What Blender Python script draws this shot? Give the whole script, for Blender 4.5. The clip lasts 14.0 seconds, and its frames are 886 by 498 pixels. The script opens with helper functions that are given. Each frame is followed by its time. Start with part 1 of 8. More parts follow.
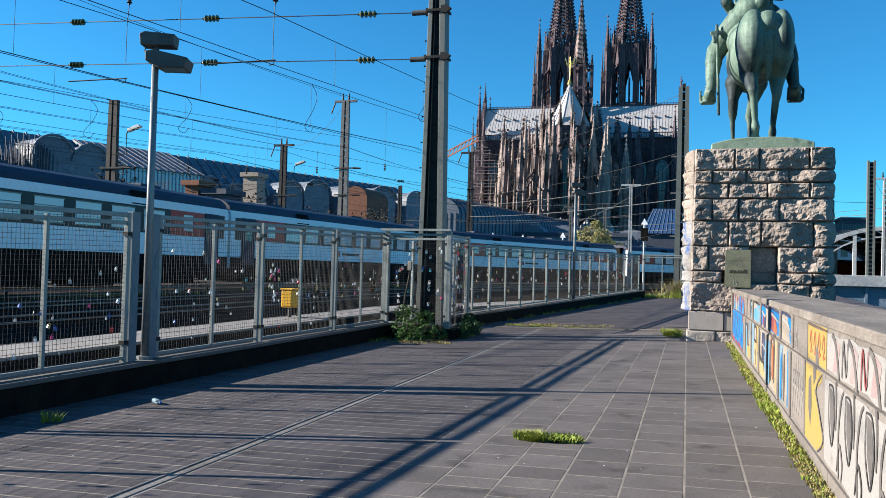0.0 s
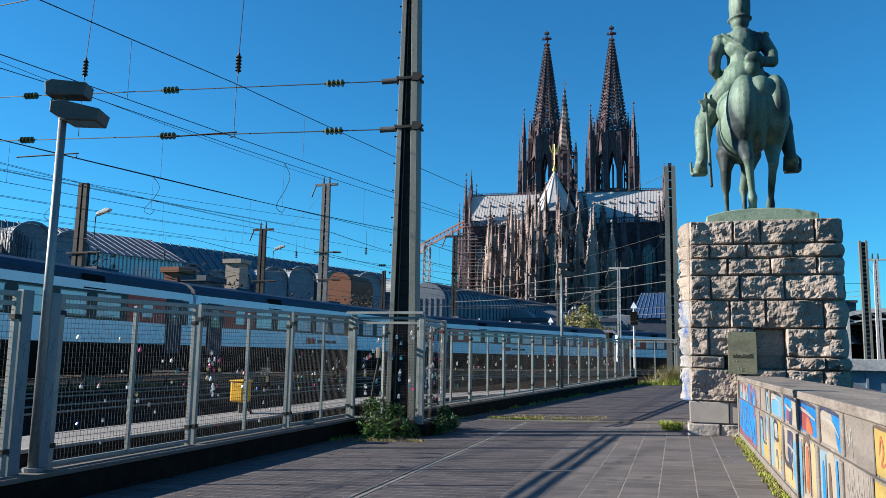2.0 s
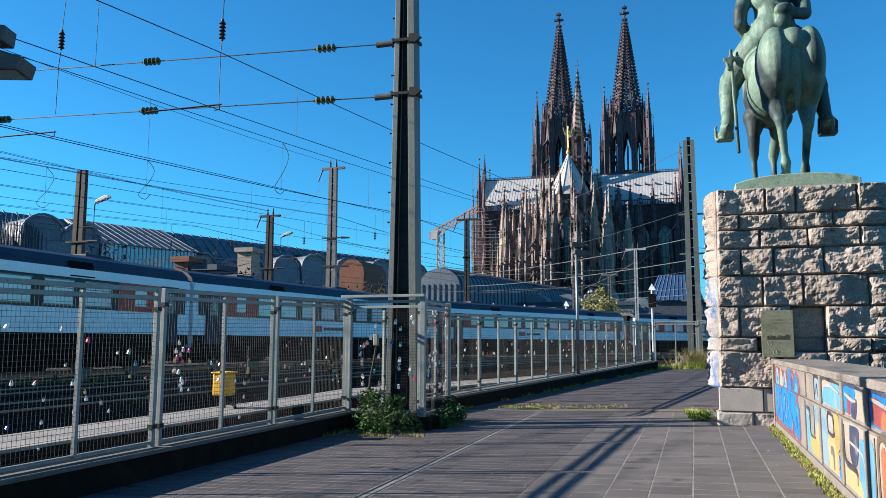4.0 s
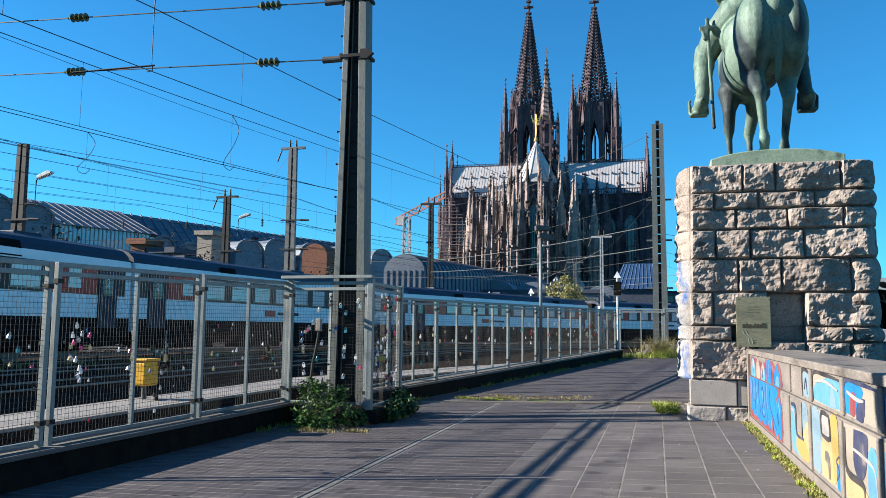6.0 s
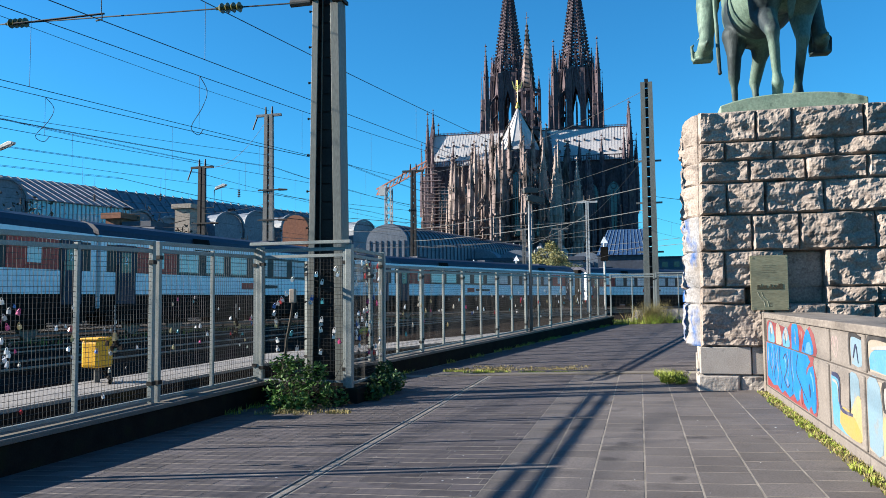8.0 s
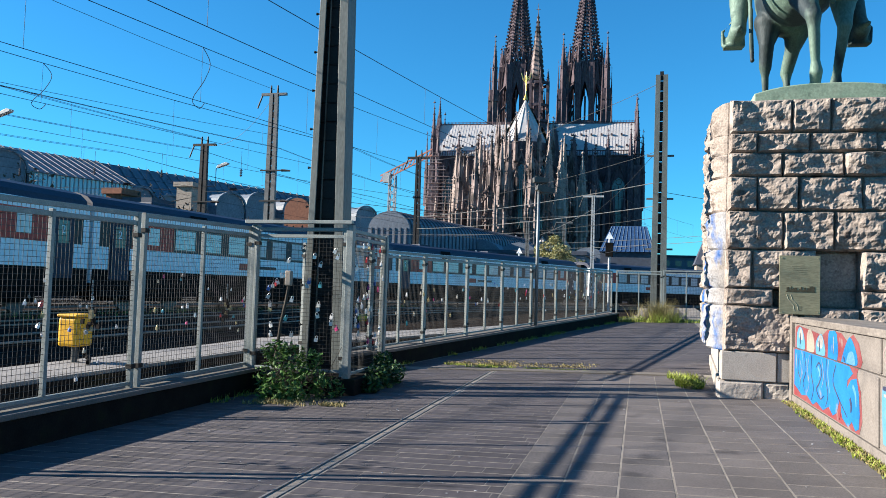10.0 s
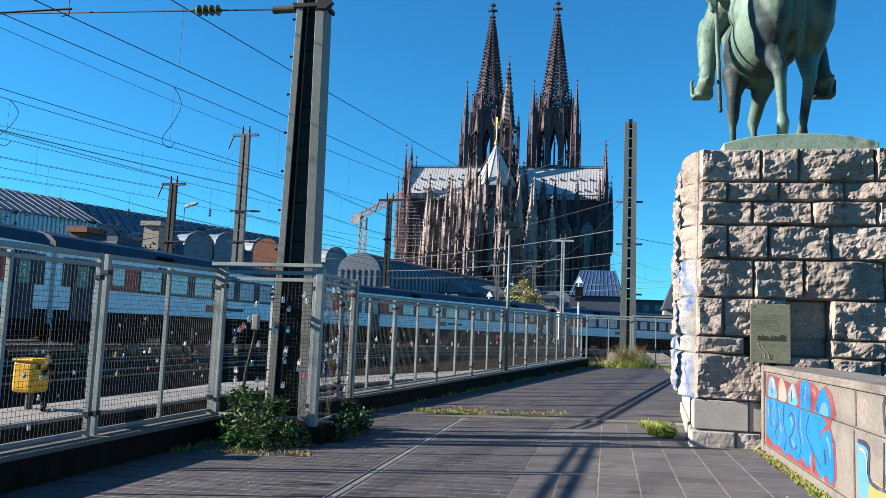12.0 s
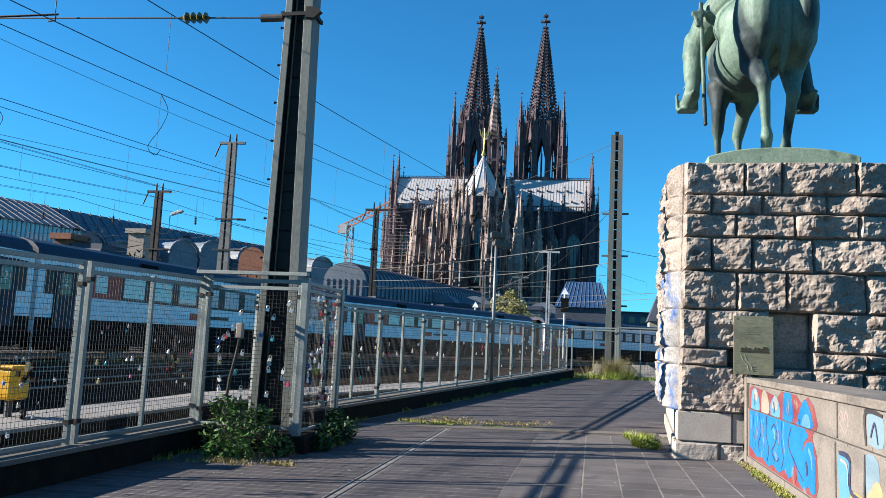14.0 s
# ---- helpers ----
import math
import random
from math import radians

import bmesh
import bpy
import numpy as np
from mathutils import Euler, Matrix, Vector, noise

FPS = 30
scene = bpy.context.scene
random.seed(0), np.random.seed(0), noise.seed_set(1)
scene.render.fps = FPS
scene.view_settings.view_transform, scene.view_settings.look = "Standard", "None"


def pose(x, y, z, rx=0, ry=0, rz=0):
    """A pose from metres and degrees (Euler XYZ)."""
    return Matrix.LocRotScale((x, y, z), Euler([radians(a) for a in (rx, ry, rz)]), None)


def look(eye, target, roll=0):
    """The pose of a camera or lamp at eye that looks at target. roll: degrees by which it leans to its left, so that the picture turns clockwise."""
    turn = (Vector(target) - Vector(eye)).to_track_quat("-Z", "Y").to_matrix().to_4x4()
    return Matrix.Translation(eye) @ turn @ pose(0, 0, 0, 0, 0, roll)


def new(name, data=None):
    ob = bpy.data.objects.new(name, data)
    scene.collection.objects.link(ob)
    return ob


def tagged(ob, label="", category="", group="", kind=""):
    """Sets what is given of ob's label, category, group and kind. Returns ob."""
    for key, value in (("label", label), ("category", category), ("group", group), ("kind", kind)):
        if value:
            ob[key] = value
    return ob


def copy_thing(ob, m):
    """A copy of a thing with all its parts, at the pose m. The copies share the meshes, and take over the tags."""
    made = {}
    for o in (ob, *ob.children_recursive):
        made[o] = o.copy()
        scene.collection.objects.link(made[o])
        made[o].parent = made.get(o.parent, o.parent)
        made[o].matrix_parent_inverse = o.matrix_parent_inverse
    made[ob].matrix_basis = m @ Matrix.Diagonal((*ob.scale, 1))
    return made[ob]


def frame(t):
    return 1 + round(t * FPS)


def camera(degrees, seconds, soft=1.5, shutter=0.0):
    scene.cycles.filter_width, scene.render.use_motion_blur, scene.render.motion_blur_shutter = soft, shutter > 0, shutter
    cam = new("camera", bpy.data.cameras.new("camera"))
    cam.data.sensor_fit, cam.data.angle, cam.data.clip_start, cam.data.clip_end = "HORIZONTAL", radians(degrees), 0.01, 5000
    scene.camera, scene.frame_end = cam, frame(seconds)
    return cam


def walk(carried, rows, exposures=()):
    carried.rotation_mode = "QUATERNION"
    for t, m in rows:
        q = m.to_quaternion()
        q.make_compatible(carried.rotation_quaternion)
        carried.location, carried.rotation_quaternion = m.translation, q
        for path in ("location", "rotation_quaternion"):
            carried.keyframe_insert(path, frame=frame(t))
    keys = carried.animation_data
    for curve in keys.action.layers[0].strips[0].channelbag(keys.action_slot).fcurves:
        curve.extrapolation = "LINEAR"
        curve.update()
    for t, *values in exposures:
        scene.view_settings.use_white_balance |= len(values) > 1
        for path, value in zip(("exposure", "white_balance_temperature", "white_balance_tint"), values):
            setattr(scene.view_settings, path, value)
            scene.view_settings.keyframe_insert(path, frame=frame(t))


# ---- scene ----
cam = camera(59.1, 14.0, soft=0.8)
PATH = [
    (0, (0.004, -0.009, 1.669), (-0.593, 1.899, 1.720), 1.56),
    (0.5, (-0.085, 0.478, 1.692), (-0.662, 2.392, 1.767), 1.56),
    (1, (-0.132, 1.021, 1.741), (-0.698, 2.924, 1.989), 1.67),
    (1.5, (-0.199, 1.509, 1.684), (-0.765, 3.409, 1.949), 1.77),
    (2, (-0.203, 1.982, 1.679), (-0.771, 3.881, 1.951), 1.07),
    (2.5, (-0.192, 2.443, 1.694), (-0.779, 4.336, 1.961), 0.47),
    (3, (-0.281, 2.854, 1.696), (-0.886, 4.743, 1.952), 0.26),
    (5.5, (-0.458, 4.855, 1.652), (-1.051, 6.754, 1.862), 0.46),
    (6, (-0.536, 5.212, 1.666), (-1.062, 7.131, 1.871), 0.67),
    (6.5, (-0.671, 5.581, 1.665), (-1.116, 7.519, 1.880), 0.68),
    (7, (-0.725, 5.942, 1.631), (-1.149, 7.887, 1.821), 0.58),
    (7.5, (-0.778, 6.348, 1.644), (-1.220, 8.293, 1.793), 0.38),
    (8, (-0.965, 6.608, 1.639), (-1.450, 8.544, 1.768), -0.52),
    (10.5, (-1.312, 7.610, 1.625), (-1.793, 9.549, 1.726), 2.27),
    (11, (-1.335, 7.664, 1.662), (-1.796, 9.602, 1.846), 2.38),
    (11.5, (-1.370, 7.613, 1.682), (-1.803, 9.554, 1.888), 2.18),
    (12, (-1.360, 7.610, 1.679), (-1.775, 9.554, 1.892), 2.29),
    (12.5, (-1.341, 7.605, 1.667), (-1.743, 9.552, 1.889), 2.39),
    (13, (-1.330, 7.581, 1.649), (-1.729, 9.528, 1.877), 2.49),
    (13.5, (-1.341, 7.590, 1.654), (-1.730, 9.538, 1.891), 2.49),
    (14, (-1.347, 7.611, 1.668), (-1.729, 9.559, 1.909), 2.69),
]
walk(cam, [(t, look(eye, target, roll)) for t, eye, target, roll in PATH],
     exposures=((0, 1.5), (1, 1.44), (2, 1.37), (3, 1.43), (5.5, 1.6), (6, 1.6), (6.5, 1.36), (7, 1.43), (7.5, 1.55), (8, 1.61), (10.5, 1.64), (11, 1.62), (12, 1.58), (14, 1.58)))
# ---- world and sun ----
TO_SUN = Vector((-1.0, -0.21, 0.415)).normalized()
world = bpy.data.worlds.new("sky")
scene.world = world
world.use_nodes = True
wt = world.node_tree
sky = wt.nodes.new("ShaderNodeTexSky")
sky.sky_type = "NISHITA"
sky.sun_disc = False
sky.sun_elevation = math.asin(TO_SUN.z)
sky.sun_rotation = math.atan2(TO_SUN.x, TO_SUN.y)
sky.air_density, sky.dust_density, sky.ozone_density = 1.0, 0.0, 3.0
tint = wt.nodes.new("ShaderNodeMix")
tint.data_type, tint.blend_type = "RGBA", "MULTIPLY"
tint.inputs[0].default_value, tint.inputs[7].default_value = 1.0, (0.215, 0.855, 1.19, 1)
wt.links.new(sky.outputs[0], tint.inputs[6])
wt.links.new(tint.outputs[2], wt.nodes["Background"].inputs[0])
wt.nodes["Background"].inputs[1].default_value = 0.055
sun_data = bpy.data.lights.new("sun", "SUN")
sun_data.energy, sun_data.angle, sun_data.color = 5.0, radians(0.5), (1.0, 0.92, 0.82)
sun = new("sun", sun_data)
sun.matrix_world = look((-30, -10, 40), Vector((-30, -10, 40)) - TO_SUN)


# ---- materials ----
def material(name, a, b, rough=0.8, metal=0.0, scale=3.0, fine=40.0, bump=0.2, depth=0.01, vary=0.0, stretch=(1, 1, 1), spec=0.25, stain=None, grain=0.25, fade=0.74):
    """Two base colours mixed by broad noise, fine grain on top, relief, and a change of tone from piece to piece."""
    a, b = (tuple(fade * v for v in q) for q in (a, b))
    m = bpy.data.materials.new(name)
    m.use_nodes = True
    t = m.node_tree
    n, l = t.nodes, t.links
    bs = n["Principled BSDF"]
    bs.inputs["Roughness"].default_value = rough
    bs.inputs["Metallic"].default_value = metal
    bs.inputs["Specular IOR Level"].default_value = spec
    co = n.new("ShaderNodeNewGeometry")
    mp = n.new("ShaderNodeMapping")
    mp.inputs["Scale"].default_value = stretch
    l.new(co.outputs["Position"], mp.inputs[0])
    n1 = n.new("ShaderNodeTexNoise")
    n1.inputs["Scale"].default_value, n1.inputs["Detail"].default_value, n1.inputs["Roughness"].default_value = scale, 6, 0.62
    n2 = n.new("ShaderNodeTexNoise")
    n2.inputs["Scale"].default_value, n2.inputs["Detail"].default_value = fine, 4
    l.new(mp.outputs[0], n1.inputs["Vector"])
    l.new(mp.outputs[0], n2.inputs["Vector"])
    r1 = n.new("ShaderNodeMapRange")
    r1.inputs["From Min"].default_value, r1.inputs["From Max"].default_value = 0.3, 0.7
    l.new(n1.outputs["Fac"], r1.inputs[0])
    mx = n.new("ShaderNodeMix")
    mx.data_type = "RGBA"
    mx.inputs[6].default_value, mx.inputs[7].default_value = (*a, 1), (*b, 1)
    l.new(r1.outputs[0], mx.inputs[0])
    col = mx.outputs[2]
    if stain:
        n3 = n.new("ShaderNodeTexNoise")
        n3.inputs["Scale"].default_value, n3.inputs["Detail"].default_value = stain[1], 5
        l.new(mp.outputs[0], n3.inputs["Vector"])
        r3 = n.new("ShaderNodeMapRange")
        r3.inputs["From Min"].default_value, r3.inputs["From Max"].default_value = stain[2], stain[2] + 0.12
        l.new(n3.outputs["Fac"], r3.inputs[0])
        m3 = n.new("ShaderNodeMix")
        m3.data_type = "RGBA"
        m3.inputs[7].default_value = (*(fade * v for v in stain[0]), 1)
        l.new(r3.outputs[0], m3.inputs[0])
        l.new(col, m3.inputs[6])
        col = m3.outputs[2]
    hs = n.new("ShaderNodeHueSaturation")
    l.new(col, hs.inputs["Color"])
    r2 = n.new("ShaderNodeMapRange")
    r2.inputs["To Min"].default_value, r2.inputs["To Max"].default_value = 1 - grain, 1 + grain
    r2.inputs["From Min"].default_value, r2.inputs["From Max"].default_value = 0.25, 0.75
    l.new(n2.outputs["Fac"], r2.inputs[0])
    val = r2.outputs[0]
    if vary:
        oi = n.new("ShaderNodeObjectInfo")
        gi = co.outputs["Random Per Island"]
        ad = n.new("ShaderNodeMath")
        ad.operation = "ADD"
        l.new(oi.outputs["Random"], ad.inputs[0])
        l.new(gi, ad.inputs[1])
        fr = n.new("ShaderNodeMath")
        fr.operation = "FRACT"
        l.new(ad.outputs[0], fr.inputs[0])
        rv = n.new("ShaderNodeMapRange")
        rv.inputs["To Min"].default_value, rv.inputs["To Max"].default_value = 1 - vary, 1 + vary
        l.new(fr.outputs[0], rv.inputs[0])
        mu = n.new("ShaderNodeMath")
        mu.operation = "MULTIPLY"
        l.new(val, mu.inputs[0])
        l.new(rv.outputs[0], mu.inputs[1])
        val = mu.outputs[0]
    l.new(val, hs.inputs["Value"])
    l.new(hs.outputs[0], bs.inputs["Base Color"])
    if bump:
        ad2 = n.new("ShaderNodeMath")
        ad2.operation = "MULTIPLY_ADD"
        ad2.inputs[1].default_value = 0.35
        l.new(n2.outputs["Fac"], ad2.inputs[0])
        l.new(n1.outputs["Fac"], ad2.inputs[2])
        bp = n.new("ShaderNodeBump")
        bp.inputs["Strength"].default_value, bp.inputs["Distance"].default_value = bump, depth
        l.new(ad2.outputs[0], bp.inputs["Height"])
        l.new(bp.outputs[0], bs.inputs["Normal"])
    return m


def glass(name, tint, rough=0.08):
    m = bpy.data.materials.new(name)
    m.use_nodes = True
    bs = m.node_tree.nodes["Principled BSDF"]
    bs.inputs["Base Color"].default_value = (*tint, 1)
    bs.inputs["Roughness"].default_value = rough
    bs.inputs["Specular IOR Level"].default_value = 0.8
    return m


def random_colours(name, colours, rough=0.4, metal=0.0):
    m = bpy.data.materials.new(name)
    m.use_nodes = True
    n, l = m.node_tree.nodes, m.node_tree.links
    oi = n.new("ShaderNodeObjectInfo")
    cr = n.new("ShaderNodeValToRGB")
    cr.color_ramp.interpolation = "CONSTANT"
    while len(cr.color_ramp.elements) < len(colours):
        cr.color_ramp.elements.new(0.5)
    for k, c in enumerate(colours):
        cr.color_ramp.elements[k].position = k / len(colours)
        cr.color_ramp.elements[k].color = (*c, 1)
    l.new(oi.outputs["Random"], cr.inputs[0])
    bs = n["Principled BSDF"]
    l.new(cr.outputs[0], bs.inputs["Base Color"])
    bs.inputs["Roughness"].default_value, bs.inputs["Metallic"].default_value = rough, metal
    return m


M_SLAB = material("basalt_slab", (0.09, 0.08, 0.077), (0.125, 0.112, 0.107), 0.75, scale=1.3, fine=60, bump=0.3, depth=0.004, vary=0.16, stain=((0.055, 0.049, 0.047), 1.9, 0.6), spec=0.3, fade=0.92, grain=0.32)
M_PAVER = material("basalt_paver", (0.058, 0.051, 0.055), (0.09, 0.08, 0.084), 0.8, scale=1.6, fine=60, bump=0.3, depth=0.004, vary=0.22, stain=((0.02, 0.018, 0.02), 1.5, 0.6), spec=0.3, fade=0.86, stretch=(0.75, 2.4, 1))
M_JOINT = material("sandy_joint", (0.26, 0.235, 0.205), (0.12, 0.108, 0.092), 0.95, scale=2.5, fine=80, bump=0.5, depth=0.004, fade=1)
M_DARKJOINT = material("dark_joint", (0.06, 0.055, 0.05), (0.1, 0.09, 0.08), 0.95, scale=2.5, fine=80, bump=0.5, depth=0.004)
M_CHANNEL = material("channel_steel", (0.3, 0.29, 0.28), (0.2, 0.19, 0.18), 0.6, 0.3, scale=5, bump=0.2, depth=0.003)
# Ledge colours: dirty face darkened further for its shade, sunlit top kept paler.
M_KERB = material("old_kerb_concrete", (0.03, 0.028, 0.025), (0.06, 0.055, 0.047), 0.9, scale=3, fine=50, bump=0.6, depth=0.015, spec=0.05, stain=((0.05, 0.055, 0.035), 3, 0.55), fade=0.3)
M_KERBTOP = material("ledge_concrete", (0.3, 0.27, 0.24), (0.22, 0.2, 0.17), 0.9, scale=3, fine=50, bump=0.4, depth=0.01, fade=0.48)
M_ROCK = material("rough_basalt_lava", (0.47, 0.398, 0.342), (0.34, 0.282, 0.24), 0.95, scale=4.2, fine=30, bump=0.7, depth=0.04, vary=0.13, stain=((0.17, 0.135, 0.115), 3.6, 0.57), grain=0.34, spec=0.15, fade=0.66)
M_ROCKPAINT = material("rock_with_spray_paint", (0.42, 0.37, 0.32), (0.6, 0.62, 0.66), 0.8, scale=1.8, fine=40, bump=0.8, depth=0.03, stain=((0.03, 0.17, 0.55), 2.6, 0.48), grain=0.3, fade=0.46, stretch=(1, 1, 0.6))
M_ASHLAR = material("smooth_pale_ashlar", (0.46, 0.42, 0.37), (0.36, 0.32, 0.28), 0.85, scale=3, fine=50, bump=0.3, depth=0.006, stain=((0.22, 0.19, 0.17), 4, 0.62), fade=0.78)
M_WALL = material("parapet_concrete", (0.36, 0.32, 0.285), (0.27, 0.24, 0.215), 0.85, scale=2.2, fine=45, bump=0.3, depth=0.006, vary=0.07, stain=((0.24, 0.21, 0.18), 3, 0.62), fade=0.5)
M_COPING = material("weathered_coping", (0.26, 0.23, 0.2), (0.15, 0.13, 0.112), 0.9, scale=3, fine=40, bump=0.6, depth=0.012, stretch=(1, 0.35, 1), stain=((0.09, 0.08, 0.065), 3.5, 0.6), fade=0.85)
M_FENCE = material("grey_green_paint", (0.2, 0.225, 0.215), (0.27, 0.29, 0.275), 0.5, 0.2, scale=4, fine=60, bump=0.1, depth=0.002, stain=((0.13, 0.12, 0.1), 5, 0.66), fade=0.9)
M_POSTBLUE = material("blue_grey_paint", (0.14, 0.19, 0.22), (0.19, 0.235, 0.26), 0.5, 0.2, scale=3, fine=60, bump=0.1, depth=0.002, stain=((0.1, 0.1, 0.1), 5, 0.66))
M_MESHWIRE = material("galvanised_wire", (0.035, 0.036, 0.035), (0.055, 0.055, 0.052), 0.6, 0.3, scale=6, fine=80, bump=0, grain=0.2)
M_MAST = material("grey_mast_paint", (0.11, 0.122, 0.112), (0.16, 0.17, 0.155), 0.55, 0.1, scale=2, fine=30, bump=0.15, depth=0.003, stain=((0.1, 0.09, 0.075), 2.5, 0.62), stretch=(1, 1, 0.3), fade=0.95)
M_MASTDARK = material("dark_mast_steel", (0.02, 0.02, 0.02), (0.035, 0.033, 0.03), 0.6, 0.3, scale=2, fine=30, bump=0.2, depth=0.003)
M_FARMAST = material("far_mast_steel", (0.13, 0.135, 0.135), (0.2, 0.2, 0.195), 0.6, 0.2, scale=2, fine=20, bump=0)
M_FARMASTDARK = material("far_mast_rust", (0.045, 0.044, 0.046), (0.07, 0.066, 0.064), 0.7, 0.2, scale=2, fine=20, bump=0, fade=0.5)
M_WIRE = material("oxidised_copper_wire", (0.03, 0.032, 0.033), (0.05, 0.05, 0.05), 0.6, 0.3, scale=2, fine=20, bump=0)
M_INSUL = material("olive_glazed_insulator", (0.1, 0.1, 0.03), (0.14, 0.13, 0.05), 0.25, 0, scale=4, fine=20, bump=0)
M_INSULDARK = material("dark_glazed_insulator", (0.03, 0.02, 0.018), (0.05, 0.035, 0.03), 0.65, 0, scale=4, fine=20, bump=0)
M_LAMPGREY = material("lamp_housing", (0.09, 0.09, 0.085), (0.14, 0.135, 0.125), 0.5, 0.2, scale=4, fine=50, bump=0.1, depth=0.002)
M_POLE = material("lamp_pole_galvanised", (0.3, 0.32, 0.32), (0.22, 0.24, 0.25), 0.45, 0.4, scale=3, fine=50, bump=0.1, depth=0.002, stretch=(1, 1, 0.3))
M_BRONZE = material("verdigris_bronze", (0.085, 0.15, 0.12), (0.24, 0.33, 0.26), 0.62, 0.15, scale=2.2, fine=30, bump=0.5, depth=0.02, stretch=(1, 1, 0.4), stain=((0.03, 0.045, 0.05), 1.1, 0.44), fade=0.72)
M_BRONZEBASE = material("pale_verdigris", (0.2, 0.29, 0.21), (0.3, 0.37, 0.27), 0.75, 0.05, scale=2.5, fine=30, bump=0.4, depth=0.01, stain=((0.08, 0.12, 0.09), 3.0, 0.58), fade=0.85)
M_BRASS = material("brushed_brass", (0.33, 0.3, 0.19), (0.25, 0.225, 0.145), 0.36, 0.35, scale=3, fine=70, bump=0.05, depth=0.001, stretch=(0.2, 1, 1), fade=0.85)
M_BRASSDARK = material("worn_engraving", (0.22, 0.2, 0.13), (0.18, 0.165, 0.11), 0.5, 0.3, scale=6, bump=0)
M_PALEBRASS = material("bright_brass_line", (0.55, 0.52, 0.38), (0.48, 0.45, 0.33), 0.4, 0.3, scale=6, bump=0)
M_ENGRAVE = material("engraved_dark", (0.06, 0.055, 0.035), (0.09, 0.08, 0.05), 0.6, 0.3, scale=6, bump=0)
# Cathedral stone in lit and shaded tones: sun and shade put into colour.
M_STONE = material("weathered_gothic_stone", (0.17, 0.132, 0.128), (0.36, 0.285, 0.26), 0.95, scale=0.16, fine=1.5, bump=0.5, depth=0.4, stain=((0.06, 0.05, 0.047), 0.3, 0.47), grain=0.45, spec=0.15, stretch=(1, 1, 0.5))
M_STONEDARK = material("soot_and_shade_stone", (0.082, 0.062, 0.073), (0.15, 0.115, 0.125), 0.95, scale=0.2, fine=1.6, bump=0.5, depth=0.4, stain=((0.22, 0.175, 0.155), 0.25, 0.64), grain=0.4, spec=0.15, stretch=(1, 1, 0.5))
M_STONELIGHT = material("sunlit_pale_stone", (0.42, 0.34, 0.3), (0.26, 0.205, 0.18), 0.95, scale=0.3, fine=2, bump=0.4, depth=0.3, grain=0.3, spec=0.15)
M_LEAD = material("grey_lead_roof", (0.58, 0.56, 0.55), (0.47, 0.46, 0.46), 0.55, 0.1, scale=0.25, fine=1.2, bump=0.2, depth=0.1, stretch=(1, 1, 0.3), grain=0.12, fade=0.8)
M_GOLD = material("gilded_star", (0.75, 0.5, 0.14), (0.65, 0.42, 0.1), 0.35, 0.8, scale=1, fine=4, bump=0, fade=1)
M_DARKGLASS = glass("leaded_window_glass", (0.03, 0.033, 0.042), 0.15)
M_SCAFF = material("scaffold_tube", (0.32, 0.24, 0.23), (0.42, 0.32, 0.3), 0.6, 0.2, scale=1, fine=5, bump=0)
# Brown ballast taken nearly to black: the train's shade is in the colour.
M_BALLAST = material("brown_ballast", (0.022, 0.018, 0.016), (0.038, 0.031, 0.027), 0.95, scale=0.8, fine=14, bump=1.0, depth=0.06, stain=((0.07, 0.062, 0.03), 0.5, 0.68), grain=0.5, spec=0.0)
M_PLATFORM = material("pale_concrete_path", (0.42, 0.4, 0.38), (0.3, 0.285, 0.27), 0.9, scale=0.8, fine=20, bump=0.3, depth=0.01, stain=((0.3, 0.29, 0.28), 1.2, 0.62), fade=0.66)
M_RAIL = material("rail_steel", (0.24, 0.22, 0.2), (0.15, 0.13, 0.115), 0.35, 0.4, scale=2, fine=20, bump=0, fade=1)
# Near black as well, to deepen the shade around the tracks.
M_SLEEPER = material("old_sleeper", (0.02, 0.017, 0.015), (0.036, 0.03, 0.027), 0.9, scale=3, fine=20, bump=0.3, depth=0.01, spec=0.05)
M_EARTH = material("city_ground", (0.12, 0.115, 0.11), (0.08, 0.08, 0.075), 0.95, scale=0.05, fine=1, bump=0)
M_WHITE = material("white_coach_paint", (0.8, 0.82, 0.84), (0.74, 0.76, 0.78), 0.35, 0, scale=1, fine=12, bump=0.02, depth=0.002, grain=0.06, fade=1.05)
M_COACHBLUE = material("dark_blue_coach_roof", (0.02, 0.027, 0.055), (0.035, 0.043, 0.075), 0.5, 0, scale=0.8, fine=10, bump=0.05, depth=0.004)
M_COACHDARK = material("dark_grey_window_band", (0.022, 0.022, 0.026), (0.035, 0.035, 0.04), 0.35, 0, scale=1, fine=10, bump=0)
M_COACHRED = material("coach_red", (0.5, 0.05, 0.03), (0.42, 0.04, 0.03), 0.35, 0, scale=1, fine=10, bump=0, fade=1.1)
M_LOCORED = material("locomotive_red", (0.55, 0.055, 0.025), (0.46, 0.045, 0.025), 0.4, 0, scale=1, fine=10, bump=0.03, depth=0.003, grain=0.1, fade=1.1)
M_UNDER = material("sooty_underframe", (0.008, 0.008, 0.008), (0.018, 0.016, 0.014), 0.8, 0.1, scale=2, fine=10, bump=0.2, depth=0.02, spec=0.05)
# The pale base colour paints bright reflections into the coach windows.
M_TRAINGLASS = glass("coach_glass_with_reflection", (0.62, 0.6, 0.6), 0.1)
M_YELLOW = material("yellow_box_paint", (0.75, 0.4, 0.02), (0.65, 0.34, 0.02), 0.5, 0, scale=6, fine=40, bump=0.1, depth=0.003, fade=1)
